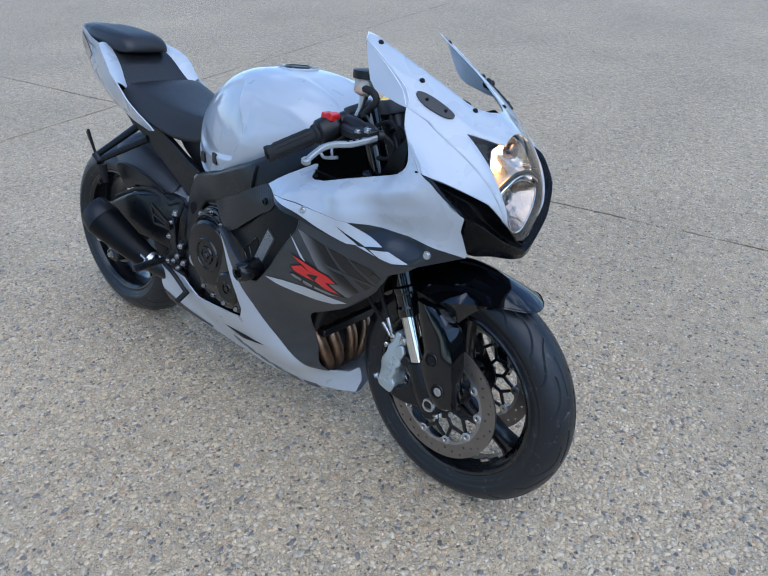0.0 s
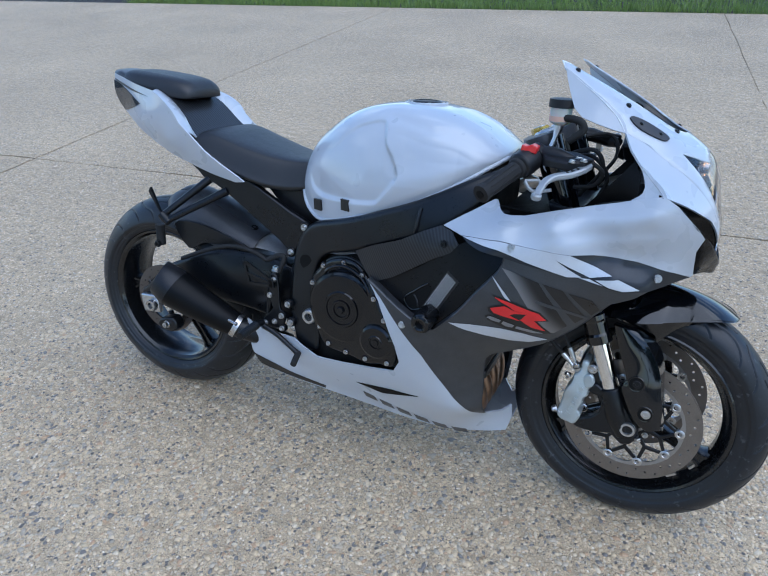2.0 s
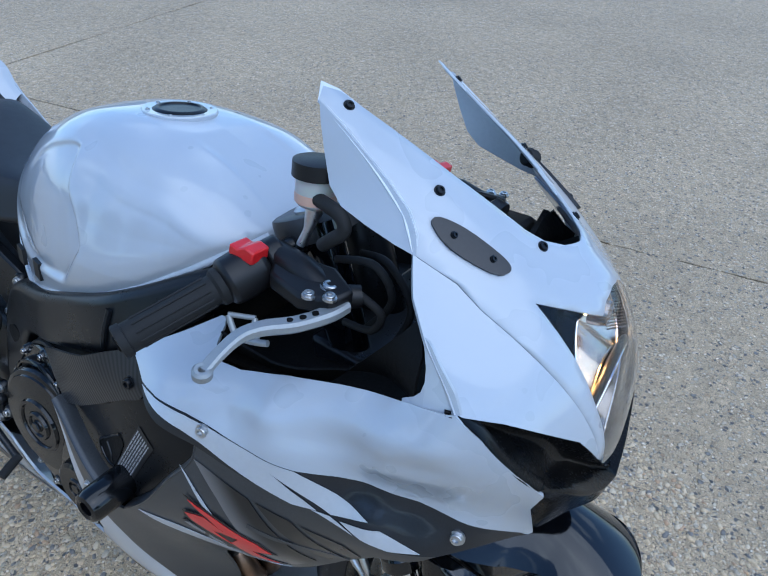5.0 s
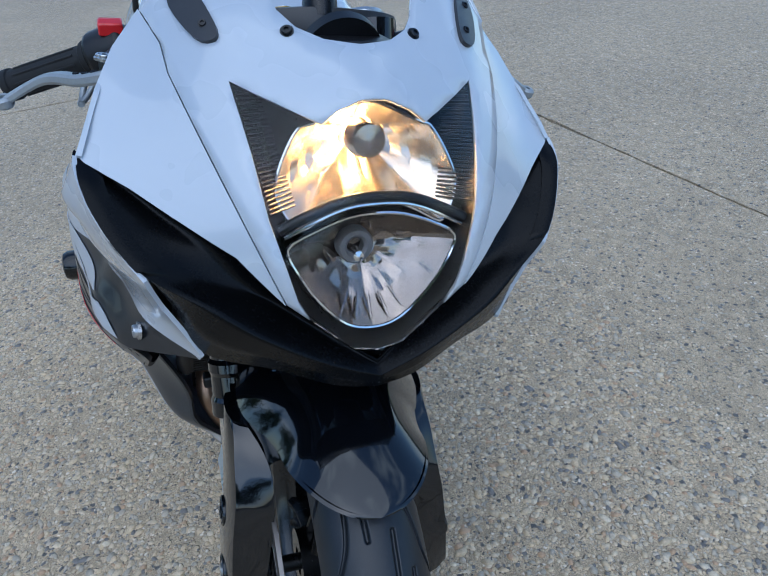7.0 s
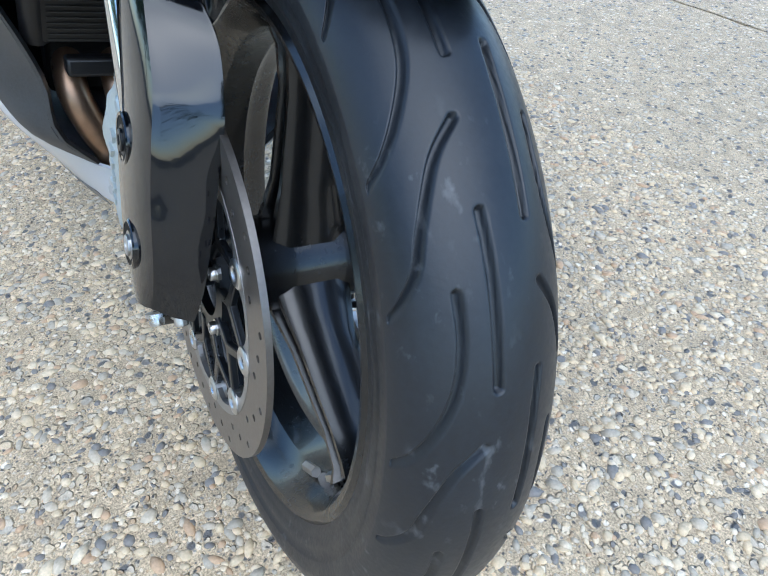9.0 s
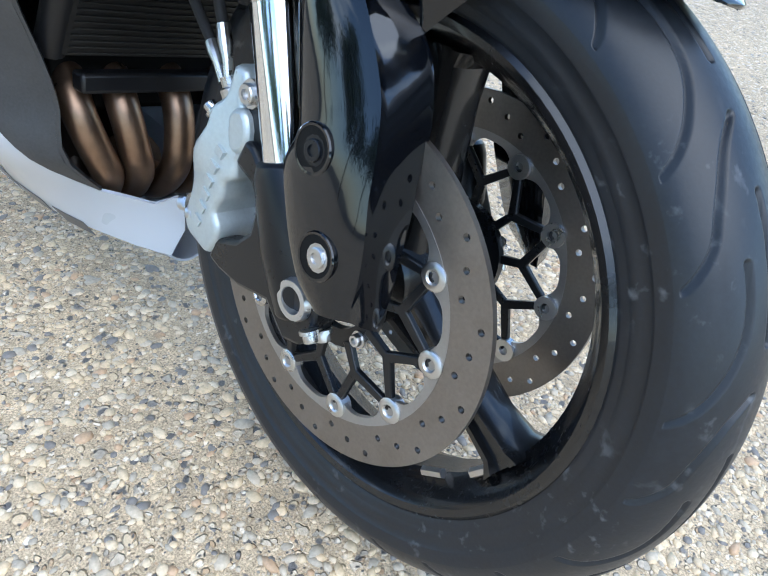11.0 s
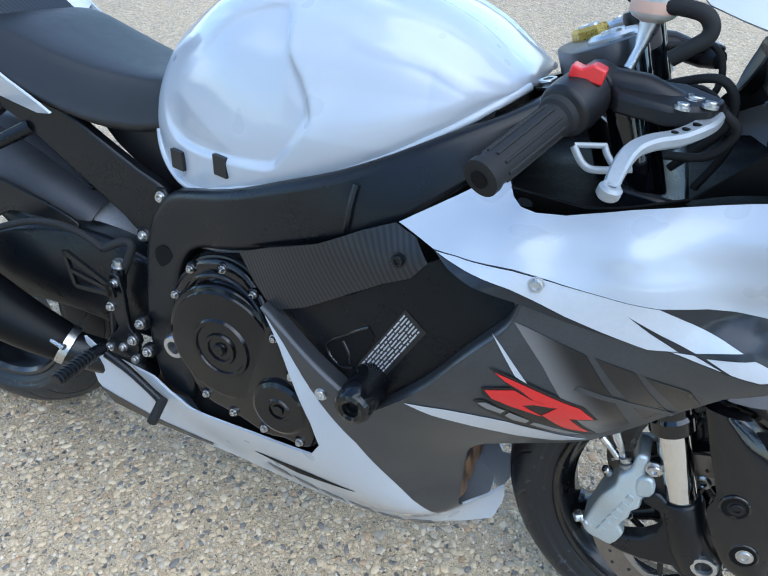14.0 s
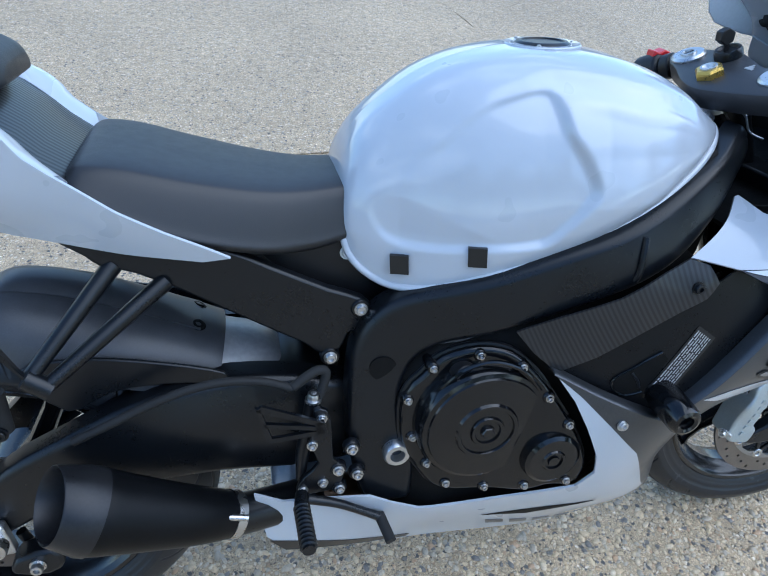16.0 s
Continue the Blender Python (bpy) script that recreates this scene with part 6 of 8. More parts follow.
        bolt((x, yb - 0.002, z), (0, -1, 0), 0.0046, cl, STEEL, 0.005)
    gal = [(0.588, 0.596), (0.612, 0.610), (0.65, 0.6155), (0.684, 0.608), (0.665, 0.594), (0.625, 0.596)]
    part("case_edge", *plate(gal, -0.15, -0.166, 3), GREYMETAL, eng, "bare metal edge of the crankcase", 40, bevel=0.003)
    # Inner panels between frame and fairing.
    C = tps([(0.694, 0.635, -0.205), (0.748, 0.658, -0.222), (0.845, 0.697, -0.236), (0.91, 0.735, -0.226), (0.943, 0.70, -0.240), (0.87, 0.64, -0.236), (0.749, 0.568, -0.220), (1.03, 0.66, -0.20), (0.93, 0.50, -0.215), (0.85, 0.52, -0.222)])
    carb = [(0.688, 0.632), (0.742, 0.660), (0.815, 0.689), (0.870, 0.720), (0.908, 0.737), (0.936, 0.728), (0.954, 0.703), (0.938, 0.682), (0.905, 0.665), (0.845, 0.625), (0.80, 0.595), (0.750, 0.571), (0.715, 0.600)]
    duct = [(0.742, 0.570), (0.80, 0.600), (0.862, 0.632), (0.915, 0.673), (0.948, 0.70), (0.98, 0.718), (1.05, 0.70), (1.06, 0.668), (1.02, 0.615), (0.976, 0.553), (0.93, 0.495), (0.88, 0.490), (0.82, 0.515), (0.77, 0.545)]
    D = tps([(0.742, 0.57, -0.213), (0.80, 0.60, -0.222), (0.862, 0.632, -0.233), (0.948, 0.70, -0.240), (1.05, 0.70, -0.235), (1.06, 0.668, -0.245), (0.93, 0.60, -0.249), (0.90, 0.54, -0.249), (0.976, 0.553, -0.252), (0.93, 0.495, -0.25), (0.85, 0.52, -0.236), (0.80, 0.55, -0.224)])
    for s in (1, -1):
        cp = outward(part("carbon_panel", *side_panel(carb, C, 0.004, 0.010, 0, s), CARBON, bike, "carbon-weave frame cover", 60, thick=0.004), (0, -s, 0))
        bolt((0.921, s * -0.243, 0.699), (0, -s, 0.1), 0.007, cp, SATIN)
        d = outward(part("air_duct", *side_panel(duct, D, 0, 0.012, 0, s), DUCT, bike, "black plastic inner duct panel", 60, thick=0.004), (0, -s, 0))
        # No real cut-out: a flat black sheet paints the shade inside the duct's opening.
        mouth = [(0.833, 0.550), (0.842, 0.562), (0.856, 0.573), (0.876, 0.590), (0.893, 0.602), (0.903, 0.592), (0.893, 0.566), (0.877, 0.537), (0.857, 0.529), (0.841, 0.535)]
        hole = outward(part("duct_mouth", *side_panel(mouth, D, 0.0012, 0.008, 0, s), DEEPBLACK, d, "dark opening in the duct", 60, thick=0.001), (0, -s, 0))
        rim = spline(mouth[7:] + mouth[:5], 4)
        part("mouth_rim", *tube([(x, s * (float(D(x, z)) - 0.001), z) for x, z in rim], 0.0022, 8), ENGINEBLACK, hole, "glossy black rim")
        part("mouth_web", *tube([(x, s * (float(D(x, z)) - 0.001), z) for x, z in ((0.858, 0.567), (0.868, 0.554), (0.872, 0.541))], 0.0022, 8, 3), SATIN, hole)
        if s == 1:
            q0, q1, q2, q3 = (0.937, 0.642), (0.966, 0.622), (0.912, 0.525), (0.883, 0.545)
            yl = lambda x, z: float(D(x, z)) - 0.0020
            lab = outward(part("warning_label", *side_panel([q0, q1, q2, q3], D, 0.0012, 0.01), LABELBLACK, d, "black label with rows of white print", thick=0.0005), (0, -1, 0))
            bars = []
            rl = random.Random(5)
            for r in range(7):
                a = (r + 0.9) / 8.6
                p0 = np.array(q0) + (np.array(q1) - q0) * a
                p1 = np.array(q3) + (np.array(q2) - q3) * a
                w = (np.array(q1) - q0) / 9 * 0.24
                e = 0.05
                while e < 0.94:
                    g = e + 0.03 + 0.10 * rl.random()
                    a0, a1 = p0 + (p1 - p0) * e, p0 + (p1 - p0) * min(g, 0.96)
                    bars.append(([(x, yl(x, z), z) for x, z in (a0 - w, a1 - w, a1 + w, a0 + w)], [(0, 1, 2, 3)]))
                    e = g + 0.018
            tagged(part("print_line", *merge(*bars), LABELWHITE, lab), kind="stuff")
    # Frame slider.
    for s in (1, -1):
        part("frame_slider", *revolve([(0, 0.050), (0.007, 0.050), (0.0075, 0.054), (0.010, 0.054), (0.0105, 0.060), (0.015, 0.062), (0.020, 0.060), (0.0235, 0.053), (0.0245, 0.010), (0.022, -0.006), (0.014, -0.010), (0.012, -0.09), (0, -0.09)], (0.905, s * -0.253, 0.534), (0.0, -s, -0.06), 36, False), ENGINEBLACK, bike, "black round crash slider", 30)
    # Radiator and headers.
    rv = part("radiator", *plate([(1.085, 0.60), (1.11, 0.595), (1.018, 0.372), (0.992, 0.372)], -0.150, 0.150), RADMAT, bike, "black radiator with fine fins", 30, bevel=0.003)
    fins = []
    for k in range(34):
        q = k / 33
        x, z = 1.110 + (1.019 - 1.110) * q, 0.592 + (0.376 - 0.592) * q
        fins.append(plate([(x - 0.003, z), (x + 0.0022, z + 0.0006), (x + 0.0022, z - 0.0006)], -0.140, 0.140))
    tagged(part("radiator_core", *merge(*fins), FIN, rv), kind="stuff")
    for s in (1, -1):
        part("radiator_tank", *tube([(1.098, s * 0.150, 0.60), (1.004, s * 0.150, 0.374)], 0.015, 12), PLASTIC, rv)
    part("oil_cooler", *plate([(0.995, 0.353), (1.018, 0.355), (1.020, 0.334), (0.997, 0.332)], -0.125, 0.125), PLASTIC, bike, "black cross beam under the radiator", 30, bevel=0.004)
    part("engine_front", *plate([(0.93, 0.50), (0.985, 0.49), (0.975, 0.30), (0.93, 0.29)], -0.14, 0.14), DEEPBLACK, bike, "black front of the cylinder block", 30, bevel=0.006)
    for y, yb in ((-0.118, -0.084), (-0.067, -0.046), (0.0, 0.002), (0.064, 0.044)):
        ym = y + (yb - y) * 0.45
        part("header_pipe", *tube([(0.93, y, 0.355), (0.97, y, 0.338), (0.998, y, 0.308), (1.006, ym, 0.268), (1.000, yb, 0.232), (0.970, yb * 0.9, 0.196), (0.92, yb * 0.75, 0.180), (0.86, yb * 0.5, 0.176)], 0.0180, 18, 8), BRONZE, bike, "heat-tinted exhaust header pipe")
    part("collector", *tube([(0.89, 0, 0.180), (0.80, 0, 0.188), (0.70, -0.02, 0.205), (0.52, -0.06, 0.235), (0.40, -0.10, 0.275)], [0.055, 0.055, 0.045, 0.030, 0.026], 18, 6), BRONZE, bike, "exhaust collector under the engine")


frame_and_engine()


BARECAST = worn(nodes_of("bare_grey_casting", (0.42, 0.425, 0.43), 0.45, 0.4), 120, 0.2, 0.15, 0.1, 0.0006)
MATTBLACK = worn(nodes_of("matt_black_coating", (0.0032, 0.0037, 0.0046), 0.38, spec=0.16), 300, 0.2, 0.1, 0.06, 0.0003)
TIP = worn(nodes_of("burnished_dark_steel", (0.022, 0.023, 0.026), 0.36, 0.5), 200, 0.25, 0.05, 0.1, 0.0003)


def rear_end():
    arm = [(0.50, 0.49), (0.44, 0.515), (0.38, 0.528), (0.27, 0.532), (0.17, 0.515), (0.08, 0.475), (0.0, 0.43), (-0.07, 0.362), (-0.105, 0.335), (-0.10, 0.29), (-0.06, 0.283), (0.0, 0.315), (0.08, 0.36), (0.20, 0.368), (0.32, 0.352), (0.42, 0.35), (0.50, 0.37)]
    for s in (1, -1):
        Y = tps([(0.5, 0.45, -0.115), (0.4, 0.45, -0.125), (0.25, 0.46, -0.135), (0.1, 0.43, -0.14), (-0.03, 0.34, -0.128), (-0.10, 0.31, -0.122), (0.3, 0.56, -0.105), (0.3, 0.36, -0.11)])
        sw = part("swingarm", *pillow(arm, Y, 0.030, s, 0.013, 0.012, 3), SATIN, bike, "satin black swingarm", 50)
        part("axle_block", *plate([(-0.085, 0.335), (-0.02, 0.34), (-0.012, 0.285), (-0.075, 0.280)], -s * 0.128, -s * 0.146), ALU, sw, "bare axle adjuster block", 30, bevel=0.004)
        part("axle_nut", *revolve([(0.008, 0.004), (0.010, 0.012), (0.017, 0.012), (0.019, 0.006), (0.019, -0.004), (0.008, -0.004)], (RA[0], -s * 0.148, RA[2]), (0, -s, 0), 24), STEEL, sw)
    part("swingarm_bridge", *plate([(0.42, 0.50), (0.36, 0.510), (0.30, 0.49), (0.31, 0.40), (0.42, 0.39), (0.47, 0.45)], -0.11, 0.11, 2), SATIN, bike, "black swingarm cross bridge", 40, bevel=0.01)
    cal = part("rear_caliper", *plate([(-0.02, 0.262), (0.03, 0.275), (0.045, 0.245), (0.02, 0.225), (-0.03, 0.235)], -0.10, -0.14, 2), SATIN, bike, "black rear brake caliper", 40, bevel=0.006)
    bolt((0.008, -0.141, 0.250), (0, -1, 0), 0.009, cal, STEEL, 0.012)
    # Rear hugger over the tyre.
    rows = []
    path = spline([(-0.002, 0.652, 0.062, 0.03), (0.022, 0.659, 0.090, 0.06), (0.075, 0.652, 0.104, 0.085), (0.136, 0.634, 0.108, 0.09), (0.20, 0.608, 0.104, 0.085), (0.25, 0.587, 0.098, 0.080), (0.305, 0.562, 0.092, 0.075)], 3)
    for x, z, w, drop in path[np.round(np.linspace(0, len(path) - 1, 15)).astype(int)]:
        rows.append([(x - 0.02 * c * c, w * math.sin(c * 1.45) / math.sin(1.45), z - drop * abs(c) ** 2.4) for c in np.linspace(-1, 1, 15)])
    n = 15
    hug = outward(part("rear_hugger", [p for r in rows for p in r], [(i * n + j, i * n + j + 1, (i + 1) * n + j + 1, (i + 1) * n + j) for i in range(14) for j in range(14)], HUGGER, bike, "matt black rear hugger", 60, thick=0.004), (0.5, 0, 1))
    spine = []
    for k, (x, z, w, drop) in enumerate(path[np.round(np.linspace(1, len(path) - 3, 15)).astype(int)]):
        up = 0.013 * math.sin(math.pi * min(1, (k + 0.8) / 6) / 2) * min(1, (14.6 - k) / 4)
        spine.append([(x, (0.036 + 0.0004 * k) * c, z - 0.002 + up * (1 - abs(c) ** 3)) for c in np.linspace(-1, 1, 9)])
    outward(part("hugger_spine", [p for r in spine for p in r], [(i * 9 + j, i * 9 + j + 1, (i + 1) * 9 + j + 1, (i + 1) * 9 + j) for i in range(14) for j in range(8)], HUGGER, hug, "raised ridge along the hugger", 60, thick=0.003), (0.3, 0, 1))
    side = [(0.04, 0.575), (0.12, 0.588), (0.22, 0.570), (0.30, 0.545), (0.29, 0.530), (0.22, 0.535), (0.15, 0.530), (0.09, 0.505)]
    for s in (1, -1):
        # Sides take a darker black than the top: their shade is put into colour.
        part("hugger_side", *plate(side, -s * 0.106, -s * 0.113, 3), SATIN, hug, "", 40, bevel=0.002)
        bolt((0.266, -s * 0.030, 0.577), (0.4, -s * 0.2, 0.85), 0.009, hug, DEEPBLACK, 0.003)
    rows = [[(x, 0.092 * c, z - 0.050 * abs(c) ** 2.2) for c in np.linspace(-1, 1, 13)] for x, z in ((0.285, 0.560), (0.315, 0.552), (0.345, 0.544), (0.370, 0.534), (0.385, 0.515))]
    outward(part("swingarm_cap", [p for r in rows for p in r], [(i * 13 + k, i * 13 + k + 1, (i + 1) * 13 + k + 1, (i + 1) * 13 + k) for i in range(4) for k in range(12)], BARECAST, bike, "bare grey metal top of the swingarm bridge", 60, thick=0.004), (0, 0, 1))
    # Muffler on the right.
    ax = np.array([(0.335, -0.148, 0.303), (0.288, -0.166, 0.327), (0.240, -0.186, 0.356), (0.18, -0.202, 0.388), (0.135, -0.212, 0.412), (0.118, -0.215, 0.420)])
    muf = part("muffler", *tube(ax[1:], [0.0345, 0.042, 0.0495, 0.0555, 0.057], 32, 6, cap=False), MATTBLACK, bike, "short matt black slash-cut muffler", 40)
    rings = []
    for c, nrm, r in (((0.123, -0.214, 0.4175), (-0.83, -0.16, 0.53), 0.058), ((0.112, -0.217, 0.425), (-0.83, -0.22, 0.51), 0.0575), ((0.080, -0.226, 0.449), (-0.80, -0.34, 0.48), 0.0500), ((0.078, -0.2265, 0.450), (-0.80, -0.34, 0.48), 0.0485), ((0.081, -0.225, 0.448), (-0.80, -0.34, 0.48), 0.0460), ((0.13, -0.213, 0.413), (-0.83, -0.16, 0.53), 0.0460)):
        nv = Vector(nrm).normalized()
        u = (Vector((0, 0, 1)) - nv * nv.z).normalized()
        w = nv.cross(u)
        rings.append([tuple(Vector(c) + r * (math.cos(a) * u + math.sin(a) * w)) for a in np.arange(36) * math.pi / 18])
    part("muffler_tip", *loft(rings, False), TIP, muf, "burnished black slash-cut tip", 40)
    part("muffler_core", *tube([(0.128, -0.2135, 0.414), (0.134, -0.212, 0.411)], 0.0465, 32), DEEPBLACK, muf)
    bolt((0.155, -0.2385, 0.4375), (-0.2, -0.75, 0.6), 0.006, muf, STEEL)
    part("link_pipe", *tube([ax[1] + (ax[1] - ax[2]) * t for t in (-0.2, 0.4)] + [(0.385, -0.122, 0.290), (0.42, -0.09, 0.265)], 0.031, 18, 4), SATIN, muf, "black link pipe")
    clamp = part("pipe_clamp", *tube([ax[1] + (ax[1] - ax[2]) * t for t in (-0.03, 0.22)], 0.0362, 32), STEEL, muf, "steel pipe clamp with a bolt")
    part("clamp_bolt", *tube([ax[1] + [-0.015, -0.03, 0.030], ax[1] + [0.03, -0.03, 0.018]], 0.005, 10), STEEL, clamp)
    # Passenger peg hanger and peg stubs.
    for s in (1, -1):
        h = part("hanger_bracket", *merge(tube([(0.180, s * -0.110, 0.722), (0.082, s * -0.200, 0.622)], [0.012, 0.009], 10), tube([(0.240, s * -0.114, 0.697), (0.102, s * -0.200, 0.612)], [0.012, 0.009], 10), tube([(0.080, s * -0.200, 0.626), (0.105, s * -0.200, 0.606)], 0.013, 10)), SATIN, bike, "black passenger peg hanger")
        part("hanger_tab", *plate([(0.080, 0.628), (0.095, 0.613), (0.077, 0.638), (0.050, 0.698), (0.043, 0.686)], -s * 0.197, -s * 0.205), SATIN, h, "", 30)
        part("exhaust_mount", *tube([(0.022, s * -0.150, 0.575), (0.022, s * -0.150, 0.515)], 0.013, 14), GRIPRUBBER, h)
        bolt((0.022, s * -0.165, 0.52), (0, -s, 0), 0.008, h, SATIN)
    # Rear-set.
    for s in (1, -1):
        rs = part("footrest_plate", *plate([(0.418, 0.508), (0.438, 0.505), (0.444, 0.46), (0.446, 0.415), (0.462, 0.395), (0.455, 0.360), (0.43, 0.352), (0.40, 0.352), (0.390, 0.362), (0.402, 0.385), (0.424, 0.41), (0.410, 0.45), (0.420, 0.48)], -s * 0.164, -s * 0.173, 2), SATIN, bike, "black rear-set plate", 40, bevel=0.002)
        for x, z in ((0.429, 0.494), (0.415, 0.447), (0.43, 0.372), (0.400, 0.362)):
            bolt((x, s * -0.174, z), (0, -s, 0), 0.006, rs)
        guard = [(0.338, 0.527), (0.347, 0.534)]
        bars = [plate(b, -s * 0.178, -s * 0.184) for b in ([guard[0], guard[1], (0.432, 0.494), (0.424, 0.489)], [(0.338, 0.532), (0.345, 0.529), (0.360, 0.471), (0.352, 0.472)], [(0.352, 0.476), (0.356, 0.469), (0.433, 0.474), (0.431, 0.482)], [(0.347, 0.504), (0.349, 0.497), (0.432, 0.480), (0.432, 0.487)], [(0.418, 0.496), (0.432, 0.495), (0.436, 0.474), (0.422, 0.472)])]
        part("heel_guard", *merge(*bars), SATIN, rs, "black slotted heel guard", 40)
        peg = part("foot_peg", *tube([(0.397, -s * 0.185, 0.366), (0.394, -s * 0.205, 0.366), (0.396, -s * 0.285, 0.364)], [0.010, 0.0105, 0.0095], 12), SATIN, rs, "black knurled foot peg")
        part("peg_sleeve", *tube([(0.394 + 0.002 * q, -s * (0.209 + 0.074 * q), 0.366 - 0.002 * q) for q in np.linspace(0, 1, 41)], [0.0126 if k % 4 in (1, 2) else 0.0100 for k in range(41)], 14), SATIN, peg)
        ped = part("foot_pedal", *tube([(0.405, -s * 0.188, 0.358), (0.45, -s * 0.190, 0.342), (0.495, -s * 0.191, 0.315), (0.515, -s * 0.192, 0.303)], [0.008, 0.007, 0.0065, 0.008], 10, 4), SATIN, rs, "black brake pedal")
        part("pedal_tip", *tube([(0.515, -s * 0.188, 0.304), (0.525, -s * 0.230, 0.290)], 0.0085, 12), GRIPRUBBER, ped)
    # Brake hose, reservoir and master cylinder at the rear.
    part("rear_brake_hose", *tube([(0.390, -0.149, 0.534), (0.35, -0.149, 0.550), (0.30, -0.150, 0.556), (0.25, -0.151, 0.549), (0.20, -0.153, 0.532), (0.15, -0.155, 0.510), (0.10, -0.155, 0.487)], 0.006, 10, 8), GRIPRUBBER, bike, "black rear brake hose")
    mc = part("rear_master_cylinder", *tube([(0.398, -0.156, 0.37), (0.403, -0.154, 0.42), (0.415, -0.152, 0.475), (0.420, -0.151, 0.51)], [0.007, 0.011, 0.013, 0.012], 14), SATIN, bike, "black rear brake master cylinder")
    bolt((0.420, -0.151, 0.511), (0.1, 0, 1), 0.009, mc, STEEL, 0.012)
    part("master_hose", *tube([(0.424, -0.148, 0.50), (0.440, -0.140, 0.545), (0.425, -0.140, 0.552), (0.392, -0.149, 0.535)], 0.007, 10, 6), GRIPRUBBER, mc)


rear_end()


# Front end.
def fork_at(z):
    return 1.267 - 0.393 * (z - 0.487)


def front_end():
    for s in (1, -1):
        y = -0.105 * s
        leg = part("fork_tube", *tube([(fork_at(0.93), y, 0.93), (fork_at(0.72), y, 0.72), (fork_at(0.56), y, 0.56), (fork_at(0.555), y, 0.555), (fork_at(0.545), y, 0.545), (fork_at(0.54), y, 0.54), (fork_at(0.515), y, 0.515), (fork_at(0.51), y, 0.51), (fork_at(0.492), y, 0.492)],
                                       [0.0255, 0.0255, 0.0255, 0.0285, 0.0285, 0.0265, 0.0265, 0.029, 0.029], 56), GLOSSBLACK, bike, "black upper fork tube", 12)
        steered(leg)
        part("fork_slider", *tube([(fork_at(0.50), y, 0.50), (fork_at(0.36), y, 0.36)], 0.0215, 32), CHROME, leg, "polished chrome fork slider")
        foot = part("fork_foot", *merge(tube([(fork_at(0.388), y, 0.388), (fork_at(0.376), y, 0.376), (fork_at(0.32), y, 0.32), (FA[0] - 0.008, y, 0.272)], [0.0255, 0.029, 0.029, 0.022], 24),
                                          plate([(1.272, 0.392), (1.283, 0.389), (1.296, 0.378), (1.328, 0.390), (1.347, 0.352), (1.368, 0.322), (1.384, 0.302), (1.386, 0.282), (1.374, 0.260), (1.354, 0.253), (1.338, 0.265), (1.327, 0.274), (1.287, 0.264), (1.259, 0.264), (1.241, 0.268), (1.248, 0.290), (1.277, 0.303), (1.293, 0.321), (1.296, 0.345), (1.286, 0.361), (1.262, 0.368)], -s * 0.100, -s * 0.124),
                                          plate([(1.295, 0.375), (1.288, 0.43), (1.270, 0.440), (1.252, 0.425), (1.262, 0.40), (1.285, 0.365)], -s * 0.098, -s * 0.116)), SATIN, leg, "black cast fork foot", 35, bevel=0.004)
        part("axle_end", *revolve([(0.010, 0.001), (0.0115, 0.009), (0.0165, 0.009), (0.018, 0.006), (0.018, -0.006), (0.010, -0.006)], (FA[0], -s * 0.121, FA[2]), (0, -s, 0), 24), ALU, foot, "bare hollow axle end")
        for x, z, dy in ((1.399, 0.285, 0.128), (1.394, 0.275, 0.108)):
            bolt((x - 0.012, -s * dy, z), (0.5, 0, -0.86), 0.006, foot, STEEL, 0.008)
        bolt((1.263, -s * 0.117, 0.424), (0, -s, 0), 0.0085, foot, STEEL, 0.006)
        # Caliper.
        co = [(1.238, 0.437), (1.248, 0.439), (1.255, 0.432), (1.254, 0.418), (1.258, 0.406), (1.275, 0.395), (1.271, 0.380), (1.263, 0.370), (1.263, 0.354), (1.254, 0.345), (1.254, 0.332), (1.247, 0.314), (1.255, 0.301), (1.245, 0.274), (1.226, 0.274), (1.209, 0.277), (1.199, 0.290), (1.203, 0.310), (1.207, 0.335), (1.211, 0.360), (1.223, 0.384), (1.224, 0.400), (1.236, 0.414)]
        Y = tps([(1.22, 0.36, -0.132), (1.235, 0.30, -0.128), (1.235, 0.43, -0.120), (1.27, 0.385, -0.118), (1.205, 0.33, -0.124)])
        cal = part("brake_caliper", *pillow(co, Y, 0.040, s, 0.0055, 0.006, 3, 0.006), CALIPER, bike, "silver radial brake caliper", 35)
        steered(cal)
        part("caliper_lug", *plate([(1.246, 0.402), (1.262, 0.412), (1.272, 0.398), (1.270, 0.380), (1.252, 0.374)], -s * 0.100, -s * 0.124, 2), CALIPER, cal, "", 40, bevel=0.004)
        bars = []
        for k in range(6):
            q = k / 5
            c = np.array([1.226 + 0.0205 * q, 0.297 + 0.073 * q])
            y0 = float(Y(*c))
            bars.append(plate([(c[0] - 0.0062, c[1] - 0.001), (c[0] + 0.0030, c[1] - 0.0052), (c[0] + 0.0062, c[1] + 0.002), (c[0] - 0.0030, c[1] + 0.0062)], s * (y0 + 0.003), s * (y0 - 0.0022)))
        part("lettering_bar", *merge(*bars), CALIPER, cal, "", 25)
        for x, z in ((1.220, 0.297), (1.206, 0.300)):
            bolt((x - 0.012, -s * 0.118, z - 0.004), (-0.8, -s * 0.5, -0.2), 0.007, cal, ALU, 0.008)
        bolt((1.211, -s * 0.112, 0.390), (-0.7, -s * 0.3, 0.6), 0.006, cal, STEEL, 0.008)
